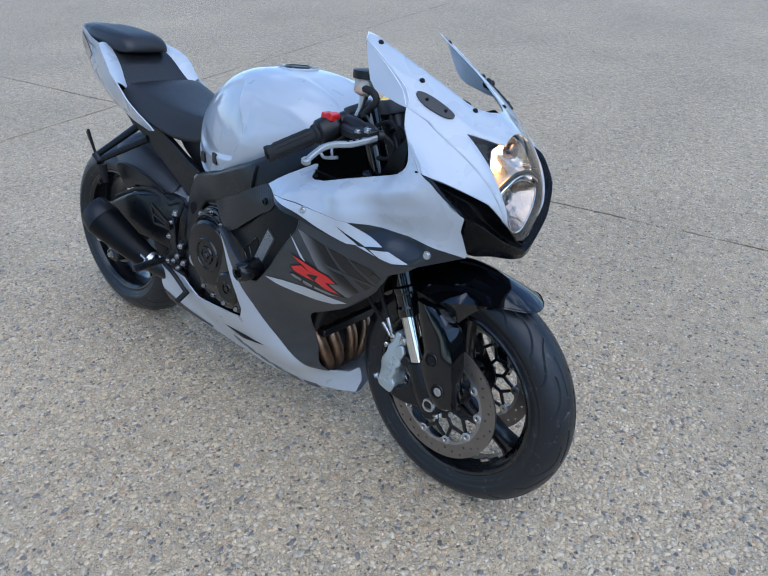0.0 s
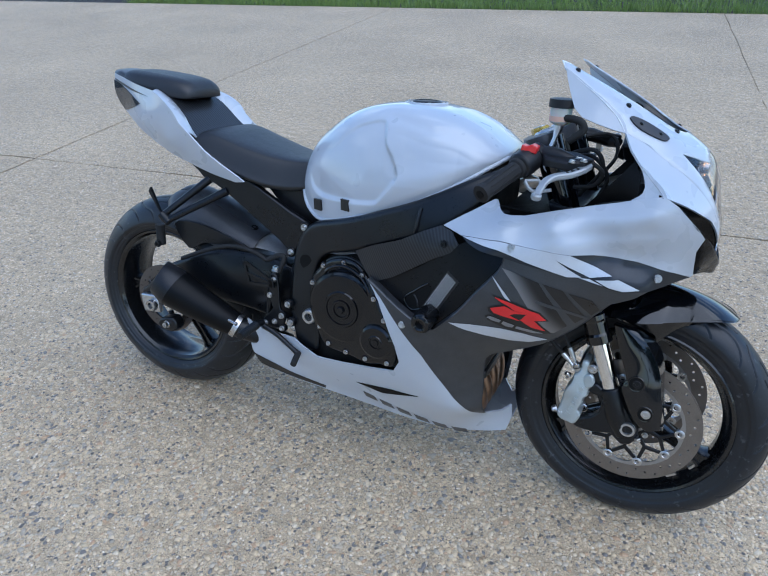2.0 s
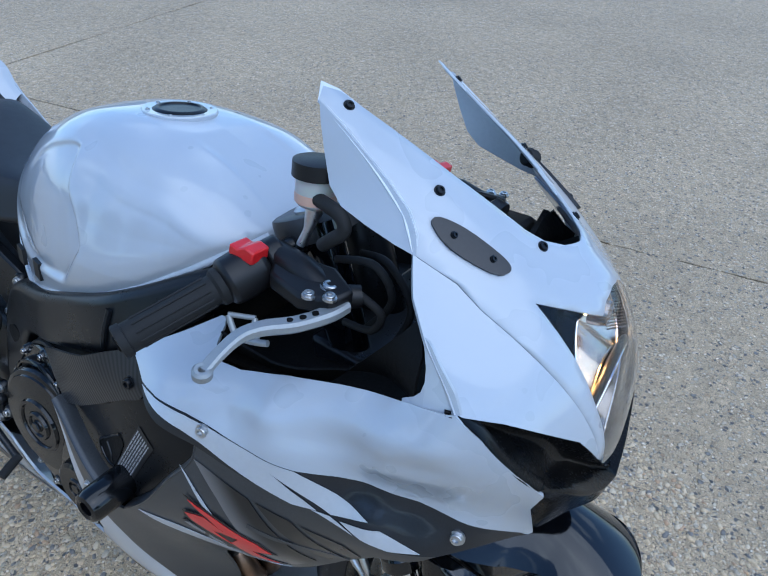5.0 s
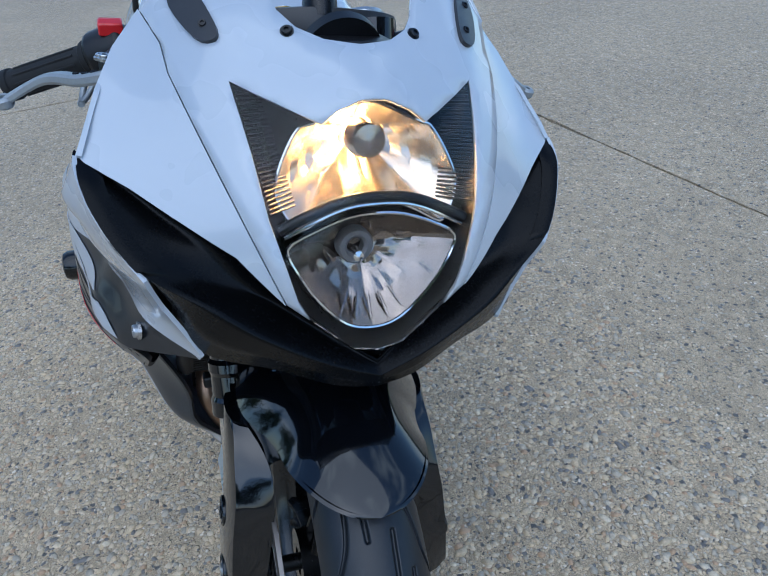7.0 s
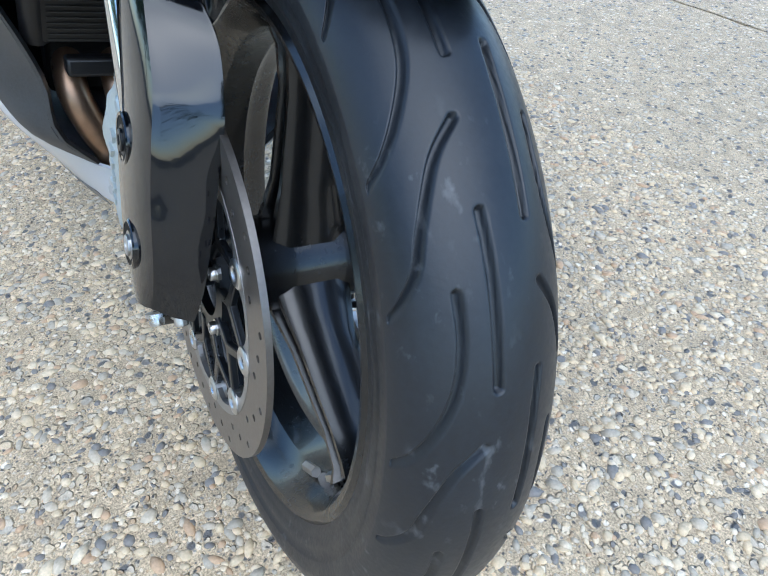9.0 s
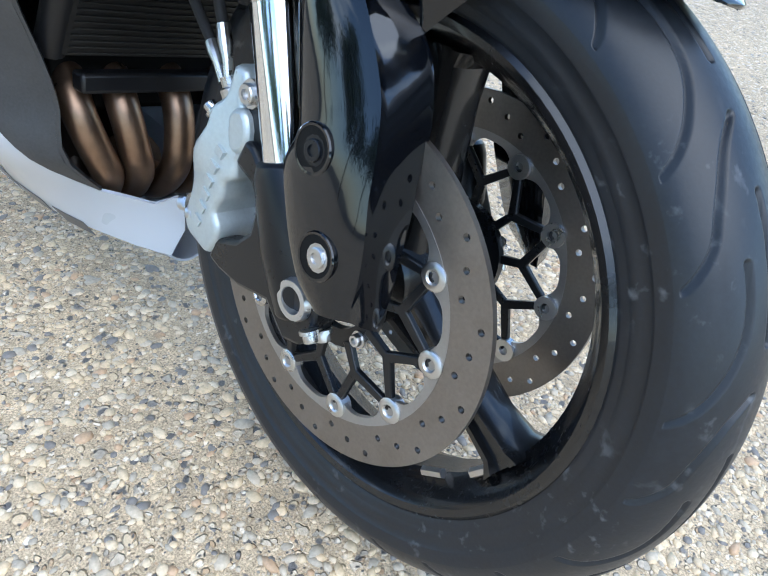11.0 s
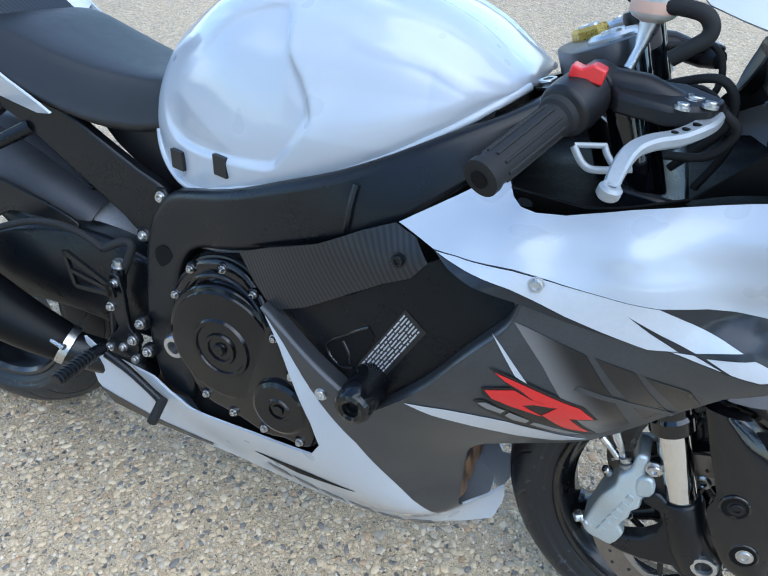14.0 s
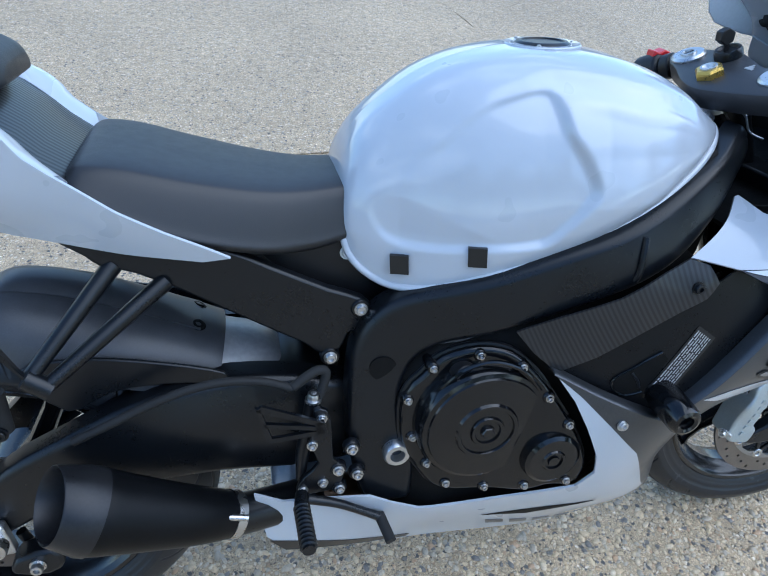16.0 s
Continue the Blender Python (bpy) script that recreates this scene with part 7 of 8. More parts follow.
        part("banjo_bolt", *tube([(1.236, -s * 0.106, 0.402), (1.228, -s * 0.109, 0.416), (1.2275, -s * 0.109, 0.417), (1.224, -s * 0.110, 0.424)], [0.011, 0.011, 0.0085, 0.0085], 14), STEEL, cal, "steel banjo bolt", 25)
        for root, top in (((1.224, 0.416), [(1.217, 0.434), (1.203, 0.458), (1.190, 0.480), (1.174, 0.512), (1.165, 0.535), (1.160, 0.57)]), ((1.217, 0.416), [(1.205, 0.428), (1.190, 0.440), (1.158, 0.465), (1.138, 0.488), (1.140, 0.512), (1.163, 0.526)])):
            part("hose_fitting", *tube([(root[0], -s * 0.110, root[1]), (top[0][0], -s * 0.109, top[0][1]), ((top[0][0] + top[1][0]) / 2, -s * 0.108, (top[0][1] + top[1][1]) / 2), (top[1][0], -s * 0.107, top[1][1])], [0.0045, 0.0045, 0.0062, 0.0058], 12), STEEL, cal, "", 20)
            part("brake_hose", *tube([(top[1][0], -s * 0.107, top[1][1])] + [(x, -s * 0.107, z) for x, z in top[2:]], 0.0048, 10, 6), GRIPRUBBER, cal, "black brake hose")
        # Fork guard: an outer face, a crease, and a front face turned in towards the tyre.
        rear = spline([(1.290, -0.130, 0.544), (1.301, -0.131, 0.517), (1.316, -0.132, 0.480), (1.332, -0.133, 0.444), (1.338, -0.134, 0.426), (1.334, -0.136, 0.403), (1.348, -0.137, 0.374), (1.361, -0.137, 0.352), (1.378, -0.136, 0.330), (1.398, -0.134, 0.318)], 4)
        fold = spline([(1.334, -0.126, 0.539), (1.351, -0.126, 0.528), (1.369, -0.127, 0.510), (1.391, -0.127, 0.480), (1.400, -0.128, 0.463), (1.408, -0.130, 0.440), (1.414, -0.131, 0.411), (1.421, -0.131, 0.386), (1.426, -0.130, 0.356), (1.427, -0.130, 0.326)], 4)
        front = spline([(1.345, -0.110, 0.538), (1.372, -0.094, 0.518), (1.393, -0.086, 0.496), (1.407, -0.084, 0.463), (1.411, -0.084, 0.445), (1.415, -0.086, 0.420), (1.421, -0.088, 0.393), (1.426, -0.091, 0.366), (1.432, -0.095, 0.336), (1.434, -0.101, 0.312)], 4)
        rings = []
        for a, b, c in zip(rear, fold, front):
            out = np.array([0, -0.0035, 0])
            ring = [a + [0.003, 0.020, 0], a + [-0.0005, 0.007, 0], a + [0, 0.002, 0], a * 0.94 + b * 0.06] + [a + (b - a) * q + out * 4 * q * (1 - q) for q in (0.2, 0.4, 0.6, 0.8)]
            ring += [b * 0.94 + a * 0.06, b * 0.97 + c * 0.03, b * 0.85 + c * 0.15, b * 0.5 + c * 0.5 + [0.002, 0, 0], c * 0.93 + b * 0.07, c, c + [-0.006, 0.002, 0]]
            rings.append([(p[0], s * (p[1] + 0.085 * (p[2] - 0.42)), p[2]) for p in ring])
        gd = part("fork_guard", *loft(rings), GLOSSBLACK, bike, "gloss black fork guard", 50)
        steered(gd)
        for x, z, m in ((1.391, 0.359, STEEL), (1.361, 0.424, SATIN)):
            yy = -s * (0.1366 if m is SATIN else 0.1376) + s * 0.085 * (z - 0.42)
            part("bolt_recess", *revolve([(0.0155, 0.0010), (0.0172, 0.0012), (0.0182, 0.0002), (0.0182, -0.006), (0.0155, -0.006)], (x, yy, z), (0, -s, 0.085), 28), GLOSSBLACK, gd)
            part("recess_floor", *revolve([(0, 0.0006), (0.0155, 0.0006), (0.0155, -0.002), (0, -0.002)], (x, yy, z), (0, -s, 0.085), 28, False), DEEPBLACK, gd)
            bolt((x + 0.002, yy - s * 0.0004, z), (0, -s, 0.085), 0.0078, gd, m, 0.0026)
    A = np.concatenate([58 + 26 * np.linspace(0, 1, 30) ** 2, [85], np.linspace(86.5, 137, 24)])
    yk = np.where(A < 76, 0.076 * np.clip(1 - ((76 - A) / 18) ** 2, 1e-6, 1) ** 0.5, np.interp(A, [76, 80, 85, 90, 97, 107, 116, 137], [0.076, 0.080, 0.087, 0.100, 0.108, 0.106, 0.085, 0.072]))
    rk = np.interp(A, [56, 60, 65, 70, 74.6, 80.7, 89, 97, 107, 120, 137], [0.322, 0.318, 0.309, 0.294, 0.281, 0.267, 0.256, 0.255, 0.268, 0.278, 0.284])
    re = np.interp(A, [56, 62, 65, 68.7, 74, 76, 79, 82, 85, 86.5, 93, 107, 120, 137], [0.322, 0.312, 0.306, 0.292, 0.271, 0.264, 0.246, 0.226, 0.206, 0.226, 0.240, 0.262, 0.268, 0.276])
    ease = lambda q: np.convolve(np.pad(q, 2, "edge"), np.ones(5) / 5, "valid")
    yk[30:], rk = ease(yk)[30:], ease(rk)
    rows = []
    for a, y, r1, r2 in zip(np.radians(A), yk, rk, re):
        half = [(y * c, 0.322 - (0.322 - r1) * c**2.4) for c in np.linspace(0, 1, 13)] + [(y * (1 - 0.06 * q) - 0.002 * q, r1 + (min(r2, r1 - 0.0005) - r1) * q) for q in (0.12, 0.4, 0.7, 1.0)]
        row = [(-p, r) for p, r in reversed(half[1:])] + half
        rows.append([(FA[0] + r * math.cos(a), p, FA[2] + r * math.sin(a)) for p, r in row])
    M, N = len(rows[0]), len(rows)
    steered(outward(part("front_fender", [p for r in rows for p in r], [(i * M + j, i * M + j + 1, (i + 1) * M + j + 1, (i + 1) * M + j) for i in range(N - 1) for j in range(M - 1)], GLOSSBLACK, bike, "gloss black front fender", 34, thick=0.004), (0, 0, 1)))


front_end()


# Cockpit.
def cockpit():
    out = spline([(1.043, 0.080), (1.022, 0.030), (1.015, -0.015), (1.024, -0.060), (1.038, -0.110), (1.052, -0.140), (1.078, -0.145), (1.098, -0.132), (1.107, -0.095), (1.098, -0.050), (1.108, -0.010), (1.118, 0.030), (1.112, 0.075), (1.100, 0.120), (1.078, 0.140), (1.056, 0.118)], 4, True)
    n = len(out)
    up = Vector((-0.393, 0, 0.92)).normalized()
    slope = lambda x: 0.925 + 0.427 * (x - 1.049)
    rings = []
    for grow, d in ((0.93, 0.0), (0.985, -0.0015), (1.0, -0.006), (1.0, -0.028), (0.97, -0.032)):
        rings.append([tuple(Vector((1.066 + (x - 1.066) * grow, y * (1 - (1 - grow) * 0.45), slope(1.066 + (x - 1.066) * grow))) + up * d) for x, y in out])
    cl = part("top_clamp", *loft(rings), CLAMPBLACK, bike, "black cast top fork clamp", 40)
    stem = part("stem_nut", *revolve([(0.010, 0.006), (0.0125, 0.013), (0.019, 0.013), (0.0215, 0.009), (0.0215, -0.002), (0.010, -0.002)], (1.049, 0.003, slope(1.049)), up, 6), GOLD, cl, "gold hexagonal stem nut", 20)
    part("stem_ring", *revolve([(0.006, 0.008), (0.0095, 0.015), (0.0125, 0.015), (0.013, 0.008)], (1.049, 0.003, slope(1.049)), up, 24), ALU, stem)
    for x, y in ((1.081, -0.096), (1.076, 0.098)):
        cap = part("fork_cap", *revolve([(0, 0.004), (0.008, 0.004), (0.009, 0.007), (0.012, 0.007), (0.0125, 0.004), (0.023, 0.0045), (0.0265, 0.001), (0.0265, -0.01), (0, -0.01)], (x, y, slope(x) + 0.002), up, 32, False), ALU, cl, "bare metal fork cap", 25)
        part("cap_slot", *plate([(x - 0.009, slope(x) + 0.004), (x + 0.009, slope(x) + 0.0115), (x + 0.009, slope(x) + 0.0125), (x - 0.009, slope(x) + 0.005)], y - 0.0018, y + 0.0018), SATIN, cap)
    ig = part("ignition", *revolve([(0, 0.010), (0.013, 0.010), (0.015, 0.014), (0.019, 0.014), (0.021, 0.009), (0.021, -0.01), (0, -0.01)], (1.100, 0.035, slope(1.100)), up, 28, False), SATIN, cl, "black ignition lock")
    part("key", *merge(plate([(1.084, 0.964), (1.096, 0.970), (1.096, 0.984), (1.084, 0.990), (1.072, 0.983), (1.073, 0.970)], 0.028, 0.043), plate([(1.098, 0.955), (1.094, 0.972), (1.084, 0.970), (1.090, 0.952)], 0.0345, 0.0375)), PLASTIC, ig, "black key in the lock", 30, bevel=0.002)
    part("clamp_mark", *merge(*[plate([(1.083 + 0.004 * k, slope(1.083 + 0.004 * k) + 0.0012), (1.0865 + 0.004 * k, slope(1.0865 + 0.004 * k) + 0.0012), (1.0865 + 0.004 * k, slope(1.0865 + 0.004 * k)), (1.083 + 0.004 * k, slope(1.083 + 0.004 * k))], -0.040 + 0.004 * k, -0.024 - 0.002 * k) for k in range(3)]), LABELWHITE, cl)
    part("bearing_ring", *revolve([(0.020, 0.006), (0.031, 0.006), (0.034, 0.002), (0.034, -0.008), (0.020, -0.008)], tuple(Vector((1.049, 0.0, slope(1.049))) - up * 0.042), up, 32), STEEL, cl, "bare steel bearing ring")
    clip = part("wire_clip", *tube([(1.055, -0.055, 0.872), (1.045, -0.050, 0.888), (1.058, -0.045, 0.893), (1.075, -0.062, 0.880), (1.082, -0.072, 0.858), (1.098, -0.085, 0.850)], 0.0018, 8, 5), STEEL, bike, "bent steel wire clip")
    bolt((1.018, -0.045, 0.872), (-0.3, -0.1, 1), 0.012, clip, STEEL, 0.008)
    back = [(1.236, -0.098, 0.930), (1.236, -0.060, 0.946), (1.236, 0.060, 0.946), (1.236, 0.098, 0.930), (1.245, 0.080, 0.895), (1.245, -0.080, 0.895)]
    front = [(1.285, -0.092, 0.932), (1.288, -0.060, 0.946), (1.288, 0.060, 0.946), (1.285, 0.092, 0.932), (1.286, 0.070, 0.895), (1.286, -0.070, 0.895)]
    dash = part("dashboard", *loft([back, front]), PLASTIC, bike, "black instrument cluster", 30, bevel=0.006)
    part("gauge", *revolve([(0, 0.003), (0.036, 0.003), (0.040, 0.006), (0.043, 0.004), (0.043, -0.01), (0, -0.01)], (1.239, 0.02, 0.926), (-0.95, 0, 0.3), 36, False), PLASTIC, dash, "round dark gauge")
    # Inner cowl around the cockpit.
    for s in (1, -1):
        wall = [(1.02, 0.79), (1.10, 0.786), (1.2, 0.815), (1.295, 0.85), (1.292, 0.89), (1.276, 0.915), (1.258, 0.89), (1.15, 0.76), (1.05, 0.72)]
        I = tps([(1.02, 0.79, -0.19), (1.14, 0.80, -0.200), (1.295, 0.85, -0.228), (1.25, 0.95, -0.162), (1.05, 0.72, -0.15), (1.2, 0.76, -0.15), (1.27, 0.80, -0.17)])
        outward(part("inner_cowl", *side_panel(wall, I, -0.006, 0.012, 0, s), DEEPBLACK, bike, "black inner fairing panel", 60, thick=0.003), (0, s, 0.5))
        inner = [(-0.106, 1.052), (-0.118, 1.080), (-0.128, 1.086), (-0.146, 1.072), (-0.151, 1.03), (-0.158, 0.99), (-0.170, 0.964), (-0.120, 0.955), (-0.064, 0.978), (-0.074, 0.994), (-0.090, 1.018)]
        outward(part("cowl_lining", *front_panel(inner, NOSE, -0.0055, 0.010, 0, s), INNER, bike, "bare grey inner face of the nose fairing", 60, thick=0.002), (-1, 0, -0.5))
    part("rubber_grommet", *revolve([(0, 0.012), (0.009, 0.012), (0.012, 0.007), (0.008, 0.0), (0.012, -0.006), (0, -0.008)], (1.243, 0.138, 0.992), (-0.2, -0.8, 0.3), 20, False), GRIPRUBBER, bike, "black rubber mirror grommet")
    floor = [(1.00, -0.185, 0.755), (1.28, -0.21, 0.80), (1.30, 0.0, 0.82), (1.28, 0.21, 0.80), (1.00, 0.185, 0.755)]
    part("cockpit_floor", floor + [(x, y, z - 0.006) for x, y, z in floor], [(0, 1, 2, 3, 4), (9, 8, 7, 6, 5)] + [(i, (i + 1) % 5, 5 + (i + 1) % 5, 5 + i) for i in range(5)], DEEPBLACK, bike, "black panel under the cockpit", 30)
    back = [(1.30, -0.19, 0.80), (1.31, -0.17, 0.90), (1.285, -0.10, 0.945), (1.30, 0, 0.945), (1.285, 0.10, 0.945), (1.31, 0.17, 0.90), (1.30, 0.19, 0.80), (1.31, 0.1, 0.70), (1.31, -0.1, 0.70)]
    k = len(back)
    part("nose_bulkhead", back + [(x + 0.006, y, z) for x, y, z in back], [tuple(range(k)), tuple(range(k, 2 * k))[::-1]] + [(i, (i + 1) % k, k + (i + 1) % k, k + i) for i in range(k)], DEEPBLACK, bike, "black bulkhead behind the headlight", 30)
    # Bars.
    for s in (1, -1):
        a, b = np.array([1.090, -s * 0.150, 0.912]), np.array([1.014, -s * 0.322, 0.838])
        d = (b - a) / np.linalg.norm(b - a)
        L = np.linalg.norm(b - a)
        P = lambda q: a + d * L * q
        bar = part("handlebar", *tube([np.array([1.085, -s * 0.110, 0.90]), a, P(0.6)], 0.011, 14), SATIN, bike, "black clip-on handlebar")
        if s < 0:
            steered(bar, -5.2, 0.0, 0.0)
        g = part("grip", *tube([P(0.42), P(0.44), P(0.455), P(0.47), P(0.92), P(0.95), P(0.955), P(0.995), P(1.0)], [0.021, 0.021, 0.020, 0.0165, 0.0165, 0.0165, 0.0185, 0.0185, 0.015], 24), GRIPRUBBER, bar, "black ribbed rubber grip", 30)
        part("bar_end", *tube([P(0.99), P(1.01)], 0.0085, 14), DEEPBLACK, g)
        rib = []
        u = np.cross(d, [0, 0, 1.0])
        u /= np.linalg.norm(u)
        w = np.cross(u, d)
        for k in range(10):
            an = 2 * math.pi * k / 10
            e = (math.cos(an) * u + math.sin(an) * w) * 0.0165
            rib.append(tube([P(0.50) + e, P(0.90) + e], 0.0016, 6))
        part("grip_ribs", *merge(*rib), GRIPRUBBER, g)
        sw = part("switch_housing", *tube([P(0.17), P(0.19), P(0.30), P(0.40), P(0.42)], [0.020, 0.026, 0.028, 0.027, 0.020], 16), PLASTIC, bar, "black switch housing", 30, bevel=0.003)
        c = P(0.29) + np.array([0.004, 0, 0.029])
        part("kill_switch" if s == 1 else "turn_switch", *plate([(c[0] - 0.016, c[2] - 0.006), (c[0] + 0.016, c[2] - 0.010), (c[0] + 0.018, c[2] + 0.004), (c[0] + 0.006, c[2] + 0.008), (c[0] - 0.004, c[2] + 0.003), (c[0] - 0.014, c[2] + 0.006)], c[1] - 0.013, c[1] + 0.013), RED, sw, "red rocker switch", 30, bevel=0.002)
        part("lever_clamp", *tube([P(0.06), P(0.16)], 0.022, 16), PLASTIC, bar, "", 30, bevel=0.003)
        piv = np.array([1.170, -s * 0.185, 0.893])
        mcyl = part("master_cylinder", *tube([P(0.10), (P(0.10) + piv) / 2 + [0, 0, 0.006], piv, piv + [0.022, s * 0.02, 0.002]], [0.018, 0.017, 0.015, 0.012], 14), PLASTIC, bar, "black lever bracket", 40)
        bolt(tuple(piv + [0.0, -s * 0.004, 0.014]), (0.1, 0, 1), 0.008, mcyl, STEEL, 0.004)
        lev = np.array([(1.188, -s * 0.190, 0.894), (1.182, -s * 0.210, 0.889), (1.163, -s * 0.233, 0.881), (1.141, -s * 0.256, 0.878), (1.128, -s * 0.274, 0.872), (1.122, -s * 0.295, 0.860), (1.120, -s * 0.314, 0.848)])
        S = spline(lev, 5)
        rings = []
        for i, p in enumerate(S):
            t = S[min(i + 1, len(S) - 1)] - S[max(i - 1, 0)]
            t /= np.linalg.norm(t)
            fwd = np.cross(t, [0, 0, 1.0]) * s
            fwd /= np.linalg.norm(fwd)
            q = i / (len(S) - 1)
            hw, hz = 0.0105 - 0.0040 * q, 0.0065 - 0.0015 * q
            rings.append([p + fwd * hw * x + np.array([0, 0, hz * z]) for x, z in ((-1, -0.5), (-0.7, -1), (0.7, -1), (1, -0.5), (1, 0.5), (0.7, 1), (-0.7, 1), (-1, 0.5))])
        lv = part("lever", *loft(rings), LEVERMAT, bar, "matt silver adjustable lever with drilled holes", 35)
        e = lev[-1]
        part("lever_ball", *revolve([(0.004, 0.006), (0.0075, 0.0062), (0.0100, 0.0035), (0.0100, -0.0035), (0.0075, -0.0062), (0.004, -0.006)], tuple(e), (0.2, -s * 0.2, 1), 20), LEVERMAT, lv)
        # Black plugs in the uncut lever put the drilled holes' shade into colour.
        for q in (7, 9, 11):
            part("lever_hole", *revolve([(0, 0.0072), (0.0032 + 0.0004 * (11 - q) / 2, 0.0072), (0.003, -0.0060), (0, -0.0060)], tuple(S[q]), (0.05, 0, 1), 12, False), DEEPBLACK, lv)
        loop = [(1.078, 0.235, 0.858), (1.083, 0.237, 0.851), (1.090, 0.239, 0.844), (1.099, 0.240, 0.841), (1.117, 0.240, 0.844), (1.133, 0.238, 0.848)]
        stay = [(1.105, 0.225, 0.860), (1.108, 0.229, 0.855), (1.113, 0.233, 0.850), (1.120, 0.239, 0.845)]
        part("lever_loop", *merge(tube([(x, -s * y, z) for x, y, z in loop], 0.0036, 12, 5), tube([(x, -s * y, z) for x, y, z in stay], 0.0032, 12, 5), tube([(1.078, -s * 0.235, 0.859), (1.106, -s * 0.225, 0.861)], 0.0028, 10)), LEVERMAT, bar, "silver cable guide")
        bracket = [(P(0.10) + [0.0, 0, 0.002]), P(0.30) + [0.035, 0, 0.004], np.array([1.150, -s * 0.215, 0.892]), np.array([1.186, -s * 0.208, 0.897]), np.array([1.196, -s * 0.185, 0.902]), np.array([1.160, -s * 0.165, 0.908])]
        part("lever_bracket", [tuple(q + [0, 0, 0.009]) for q in bracket] + [tuple(q - [0, 0, 0.009]) for q in bracket], [tuple(range(6)), tuple(range(11, 5, -1))] + [(k, (k + 1) % 6, 6 + (k + 1) % 6, 6 + k) for k in range(6)], PLASTIC, bar, "black lever bracket plate", 30, bevel=0.004)
        for q in ((1.182, -s * 0.207, 0.907), (1.160, -s * 0.211, 0.903)):
            bolt(q, (0.05, 0, 1), 0.0055, bar, STEEL, 0.004)
    res = part("brake_reservoir", *revolve([(0, 0.022), (0.020, 0.022), (0.022, 0.018), (0.022, -0.008), (0.019, -0.012), (0.009, -0.017), (0, -0.017)], (1.114, -0.145, 0.979), (0, 0, 1), 28, False), RESV, bike, "cloudy brake fluid reservoir with a black cap")
    part("reservoir_cap", *revolve([(0, 0.016), (0.018, 0.016), (0.026, 0.014), (0.0265, -0.002), (0.022, -0.003), (0, -0.003)], (1.114, -0.145, 1.000), (0, 0, 1), 28, False), PLASTIC, res, "black screw cap")
    part("fluid_band", *revolve([(0.0223, 0.004), (0.0226, 0.0), (0.0223, -0.006), (0.020, -0.006), (0.020, 0.004)], (1.114, -0.145, 0.977), (0, 0, 1), 28), FLUID, res)
    part("reservoir_stay", *tube([(1.114, -0.145, 0.964), (1.113, -0.146, 0.956), (1.110, -0.150, 0.938), (1.105, -0.155, 0.92)], [0.010, 0.009, 0.005, 0.005], 10), ALU, res, "bare metal stay")
    part("reservoir_hose", *tube([(1.126, -0.158, 0.979), (1.143, -0.165, 0.979), (1.158, -0.168, 0.976), (1.166, -0.168, 0.967), (1.165, -0.168, 0.957), (1.155, -0.168, 0.948), (1.140, -0.165, 0.935)], 0.0075, 12, 6), GRIPRUBBER, res, "black curved hose")
    for k, p in enumerate(([(1.13, -0.12, 0.90), (1.19, -0.14, 0.92), (1.21, -0.13, 0.88), (1.17, -0.11, 0.82)], [(1.12, 0.10, 0.91), (1.19, 0.13, 0.92), (1.21, 0.12, 0.87), (1.16, 0.10, 0.80)], [(1.12, -0.05, 0.88), (1.18, -0.09, 0.90), (1.22, -0.10, 0.86), (1.20, -0.10, 0.80)], [(1.19, -0.17, 0.90), (1.215, -0.16, 0.88), (1.20, -0.15, 0.85), (1.16, -0.14, 0.84)])):
        part("cable", *tube(p, 0.0045, 10, 8), GRIPRUBBER, bike, "black control cable")
    part("head_stock", *tube([(1.068, 0, 0.92), (1.145, 0, 0.74)], 0.038, 24), SATIN, bike, "black steering head")
    part("lower_clamp", *plate([(1.11, 0.80), (1.20, 0.79), (1.205, 0.765), (1.12, 0.77)], -0.135, 0.135), SATIN, bike, "black lower fork clamp", 30, bevel=0.006)
    part("airbox", *loft([[(x, y, z) for y, z in half_ring([(0, zt), (-w, zt - 0.01), (-w, zb), (0, zb)])] for x, zt, zb, w in ((0.60, 0.72, 0.60, 0.12), (0.80, 0.80, 0.66, 0.16), (0.98, 0.86, 0.68, 0.14))]), DEEPBLACK, bike, "black airbox under the tank", 40)


cockpit()

# Side stand on the far side.
stand = part("side_stand", *tube([(0.52, 0.13, 0.27), (0.50, 0.21, 0.15), (0.485, 0.245, 0.052)], [0.013, 0.012, 0.011], 12), SATIN, bike, "black side stand")
part("stand_foot", *plate([(0.46, 0.058), (0.52, 0.058), (0.52, 0.047), (0.46, 0.047)], 0.225, 0.270), SATIN, stand, "", 30, bevel=0.002)


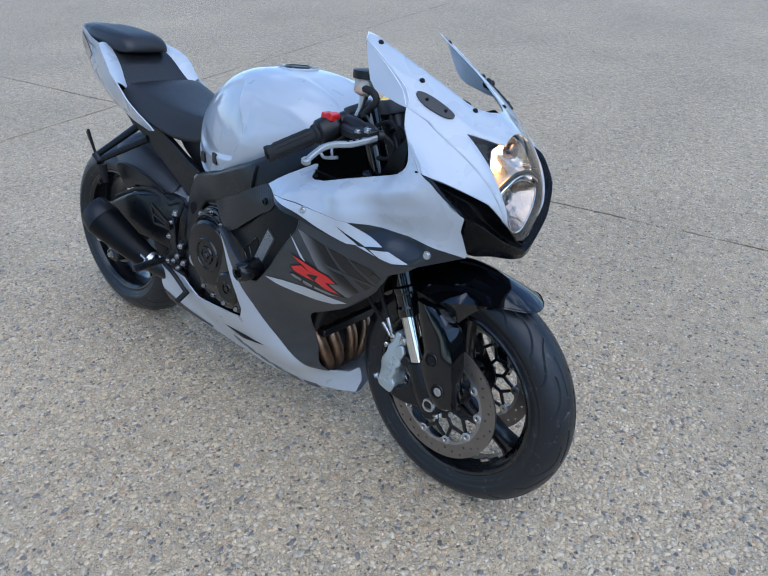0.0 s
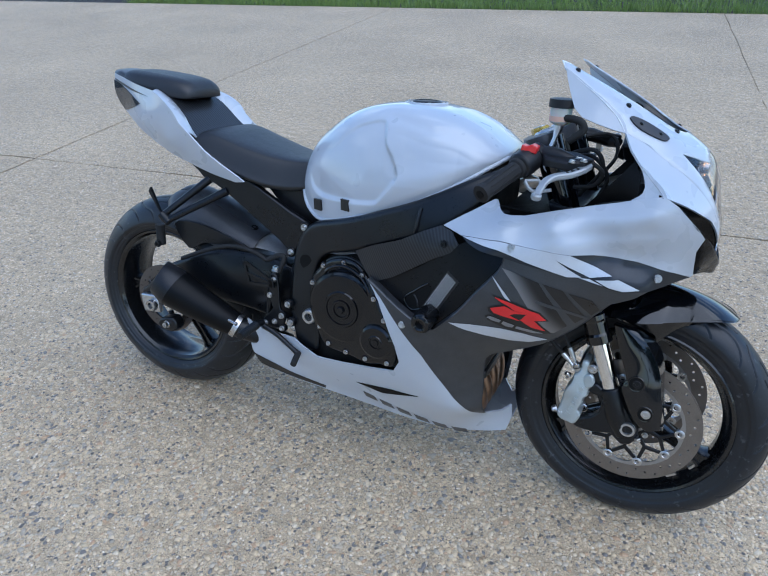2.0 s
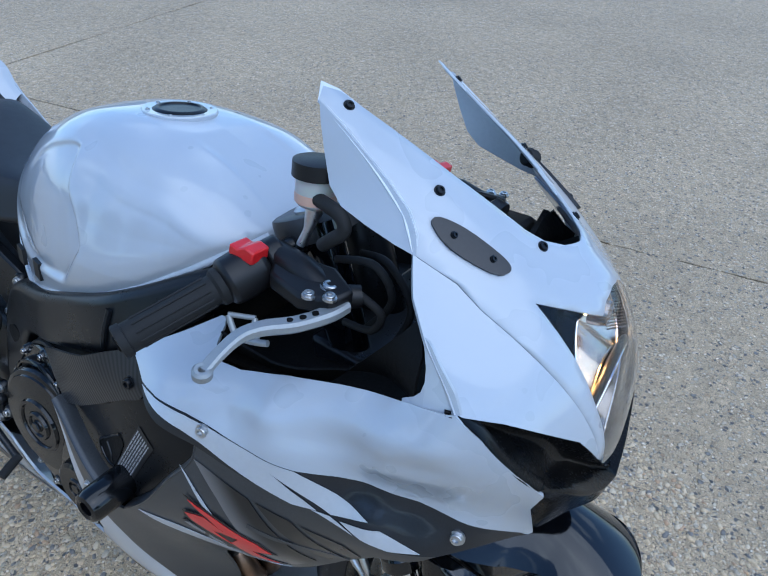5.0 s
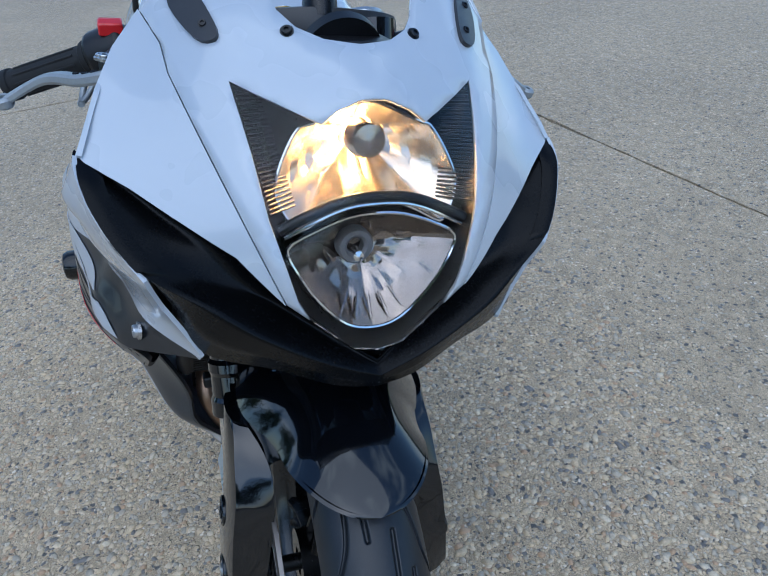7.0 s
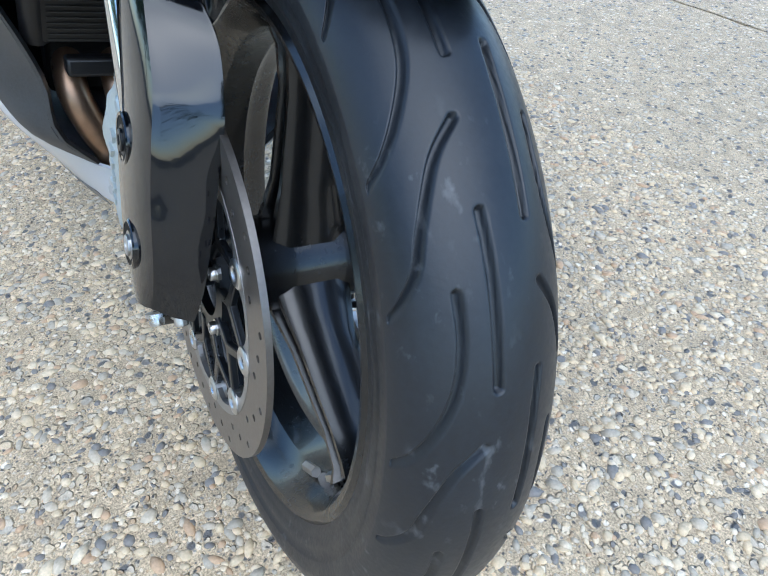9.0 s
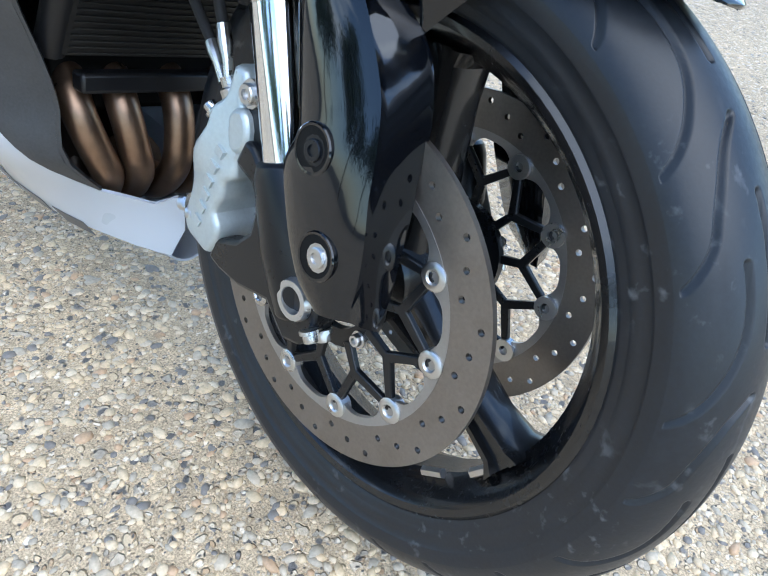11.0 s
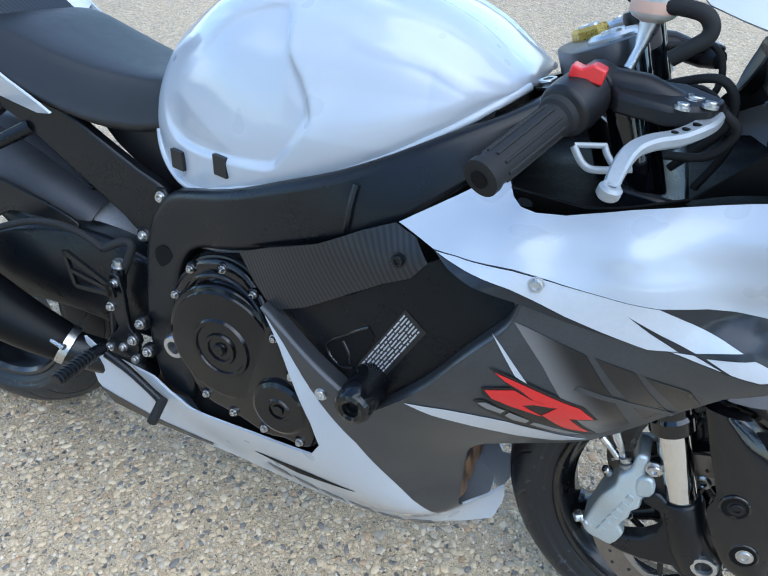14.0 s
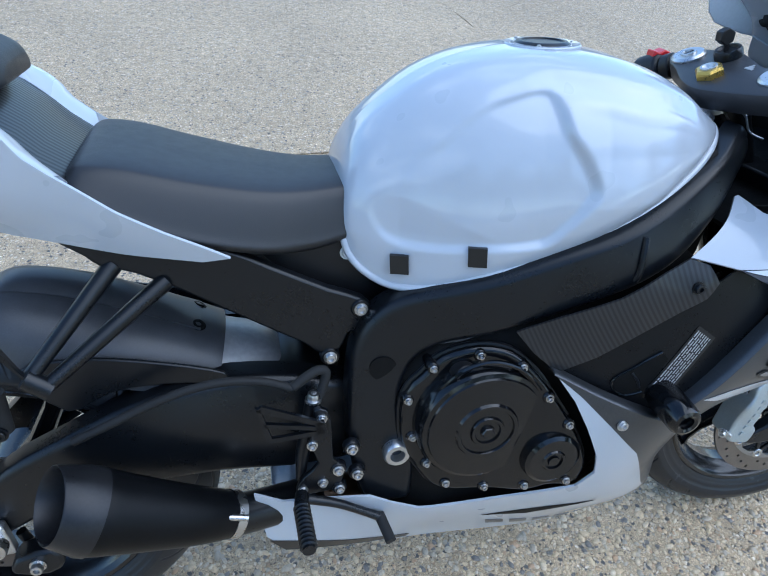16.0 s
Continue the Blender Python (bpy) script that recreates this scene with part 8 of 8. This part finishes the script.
# ---- trees across the yard, behind the camera's side ----
def tree(at, h, seed):
    r = np.random.default_rng(seed)
    root = tagged(new("tree"), "tall leafy green tree at the yard's edge", "tree", "trees along the yard")
    root.location = at
    limbs = [tube([(0, 0, -0.1), (0.05 * h / 8, 0.02, h * 0.3), (-0.03, 0.05, h * 0.62), (0.02, 0, h * 0.9)], [0.035 * h / 2, 0.026 * h / 2, 0.016 * h / 2, 0.004 * h], 9, 4)]
    ends = []
    for k in range(11):
        a, z0 = r.uniform(0, 2 * math.pi), h * r.uniform(0.22, 0.7)
        L = h * r.uniform(0.18, 0.34) * (1.15 - z0 / h * 0.6)
        e = np.array([L * math.cos(a), L * math.sin(a), z0 + L * r.uniform(0.4, 0.9)])
        limbs.append(tube([(0, 0, z0), e * [0.5, 0.5, 0] + [0, 0, z0 + (e[2] - z0) * 0.4], e], [0.012 * h / 2, 0.007 * h / 2, 0.002 * h], 6, 3))
        ends.append(e)
    ends += [np.array([0, 0, h * 0.92])] * 2
    part("trunk", *merge(*limbs), BARK, root, "brown branching trunk")
    n = 5200
    c = np.array(ends)[r.integers(0, len(ends), n)] + r.normal(0, 1, (n, 3)) * h * np.array([0.085, 0.085, 0.075])
    u = r.normal(0, 1, (n, 3))
    u /= np.linalg.norm(u, axis=1)[:, None]
    w = np.cross(u, r.normal(0, 1, (n, 3)))
    w /= np.linalg.norm(w, axis=1)[:, None]
    s = r.uniform(0.07, 0.16, n)[:, None]
    v = np.stack([c - u * s, c + w * s * 0.5, c + u * s, c - w * s * 0.5], 1).reshape(-1, 3)
    me = bpy.data.meshes.new("crown")
    me.from_pydata(v.tolist(), [], (np.arange(4 * n).reshape(n, 4)).tolist())
    me.materials.append(LEAF)
    tagged(new("crown", me), "loose crown of green leaves", kind="stuff").parent = root
    return root


first_tree = tree((-1.0, -15.0, 0), 5.6, 21)
for k, (x, y, sc, a) in enumerate(((3.2, -14.5, 1.1, 40), (7.5, -12.5, 0.9, 130), (-5.5, -14.0, 1.15, 200), (11.5, -9.0, 1.05, 300), (-10.0, -11.5, 0.95, 80), (14.0, -3.5, 1.1, 250))):
    copy_thing(first_tree, pose(x, y, -0.012, 0, 0, a) @ Matrix.Scale(sc, 4))
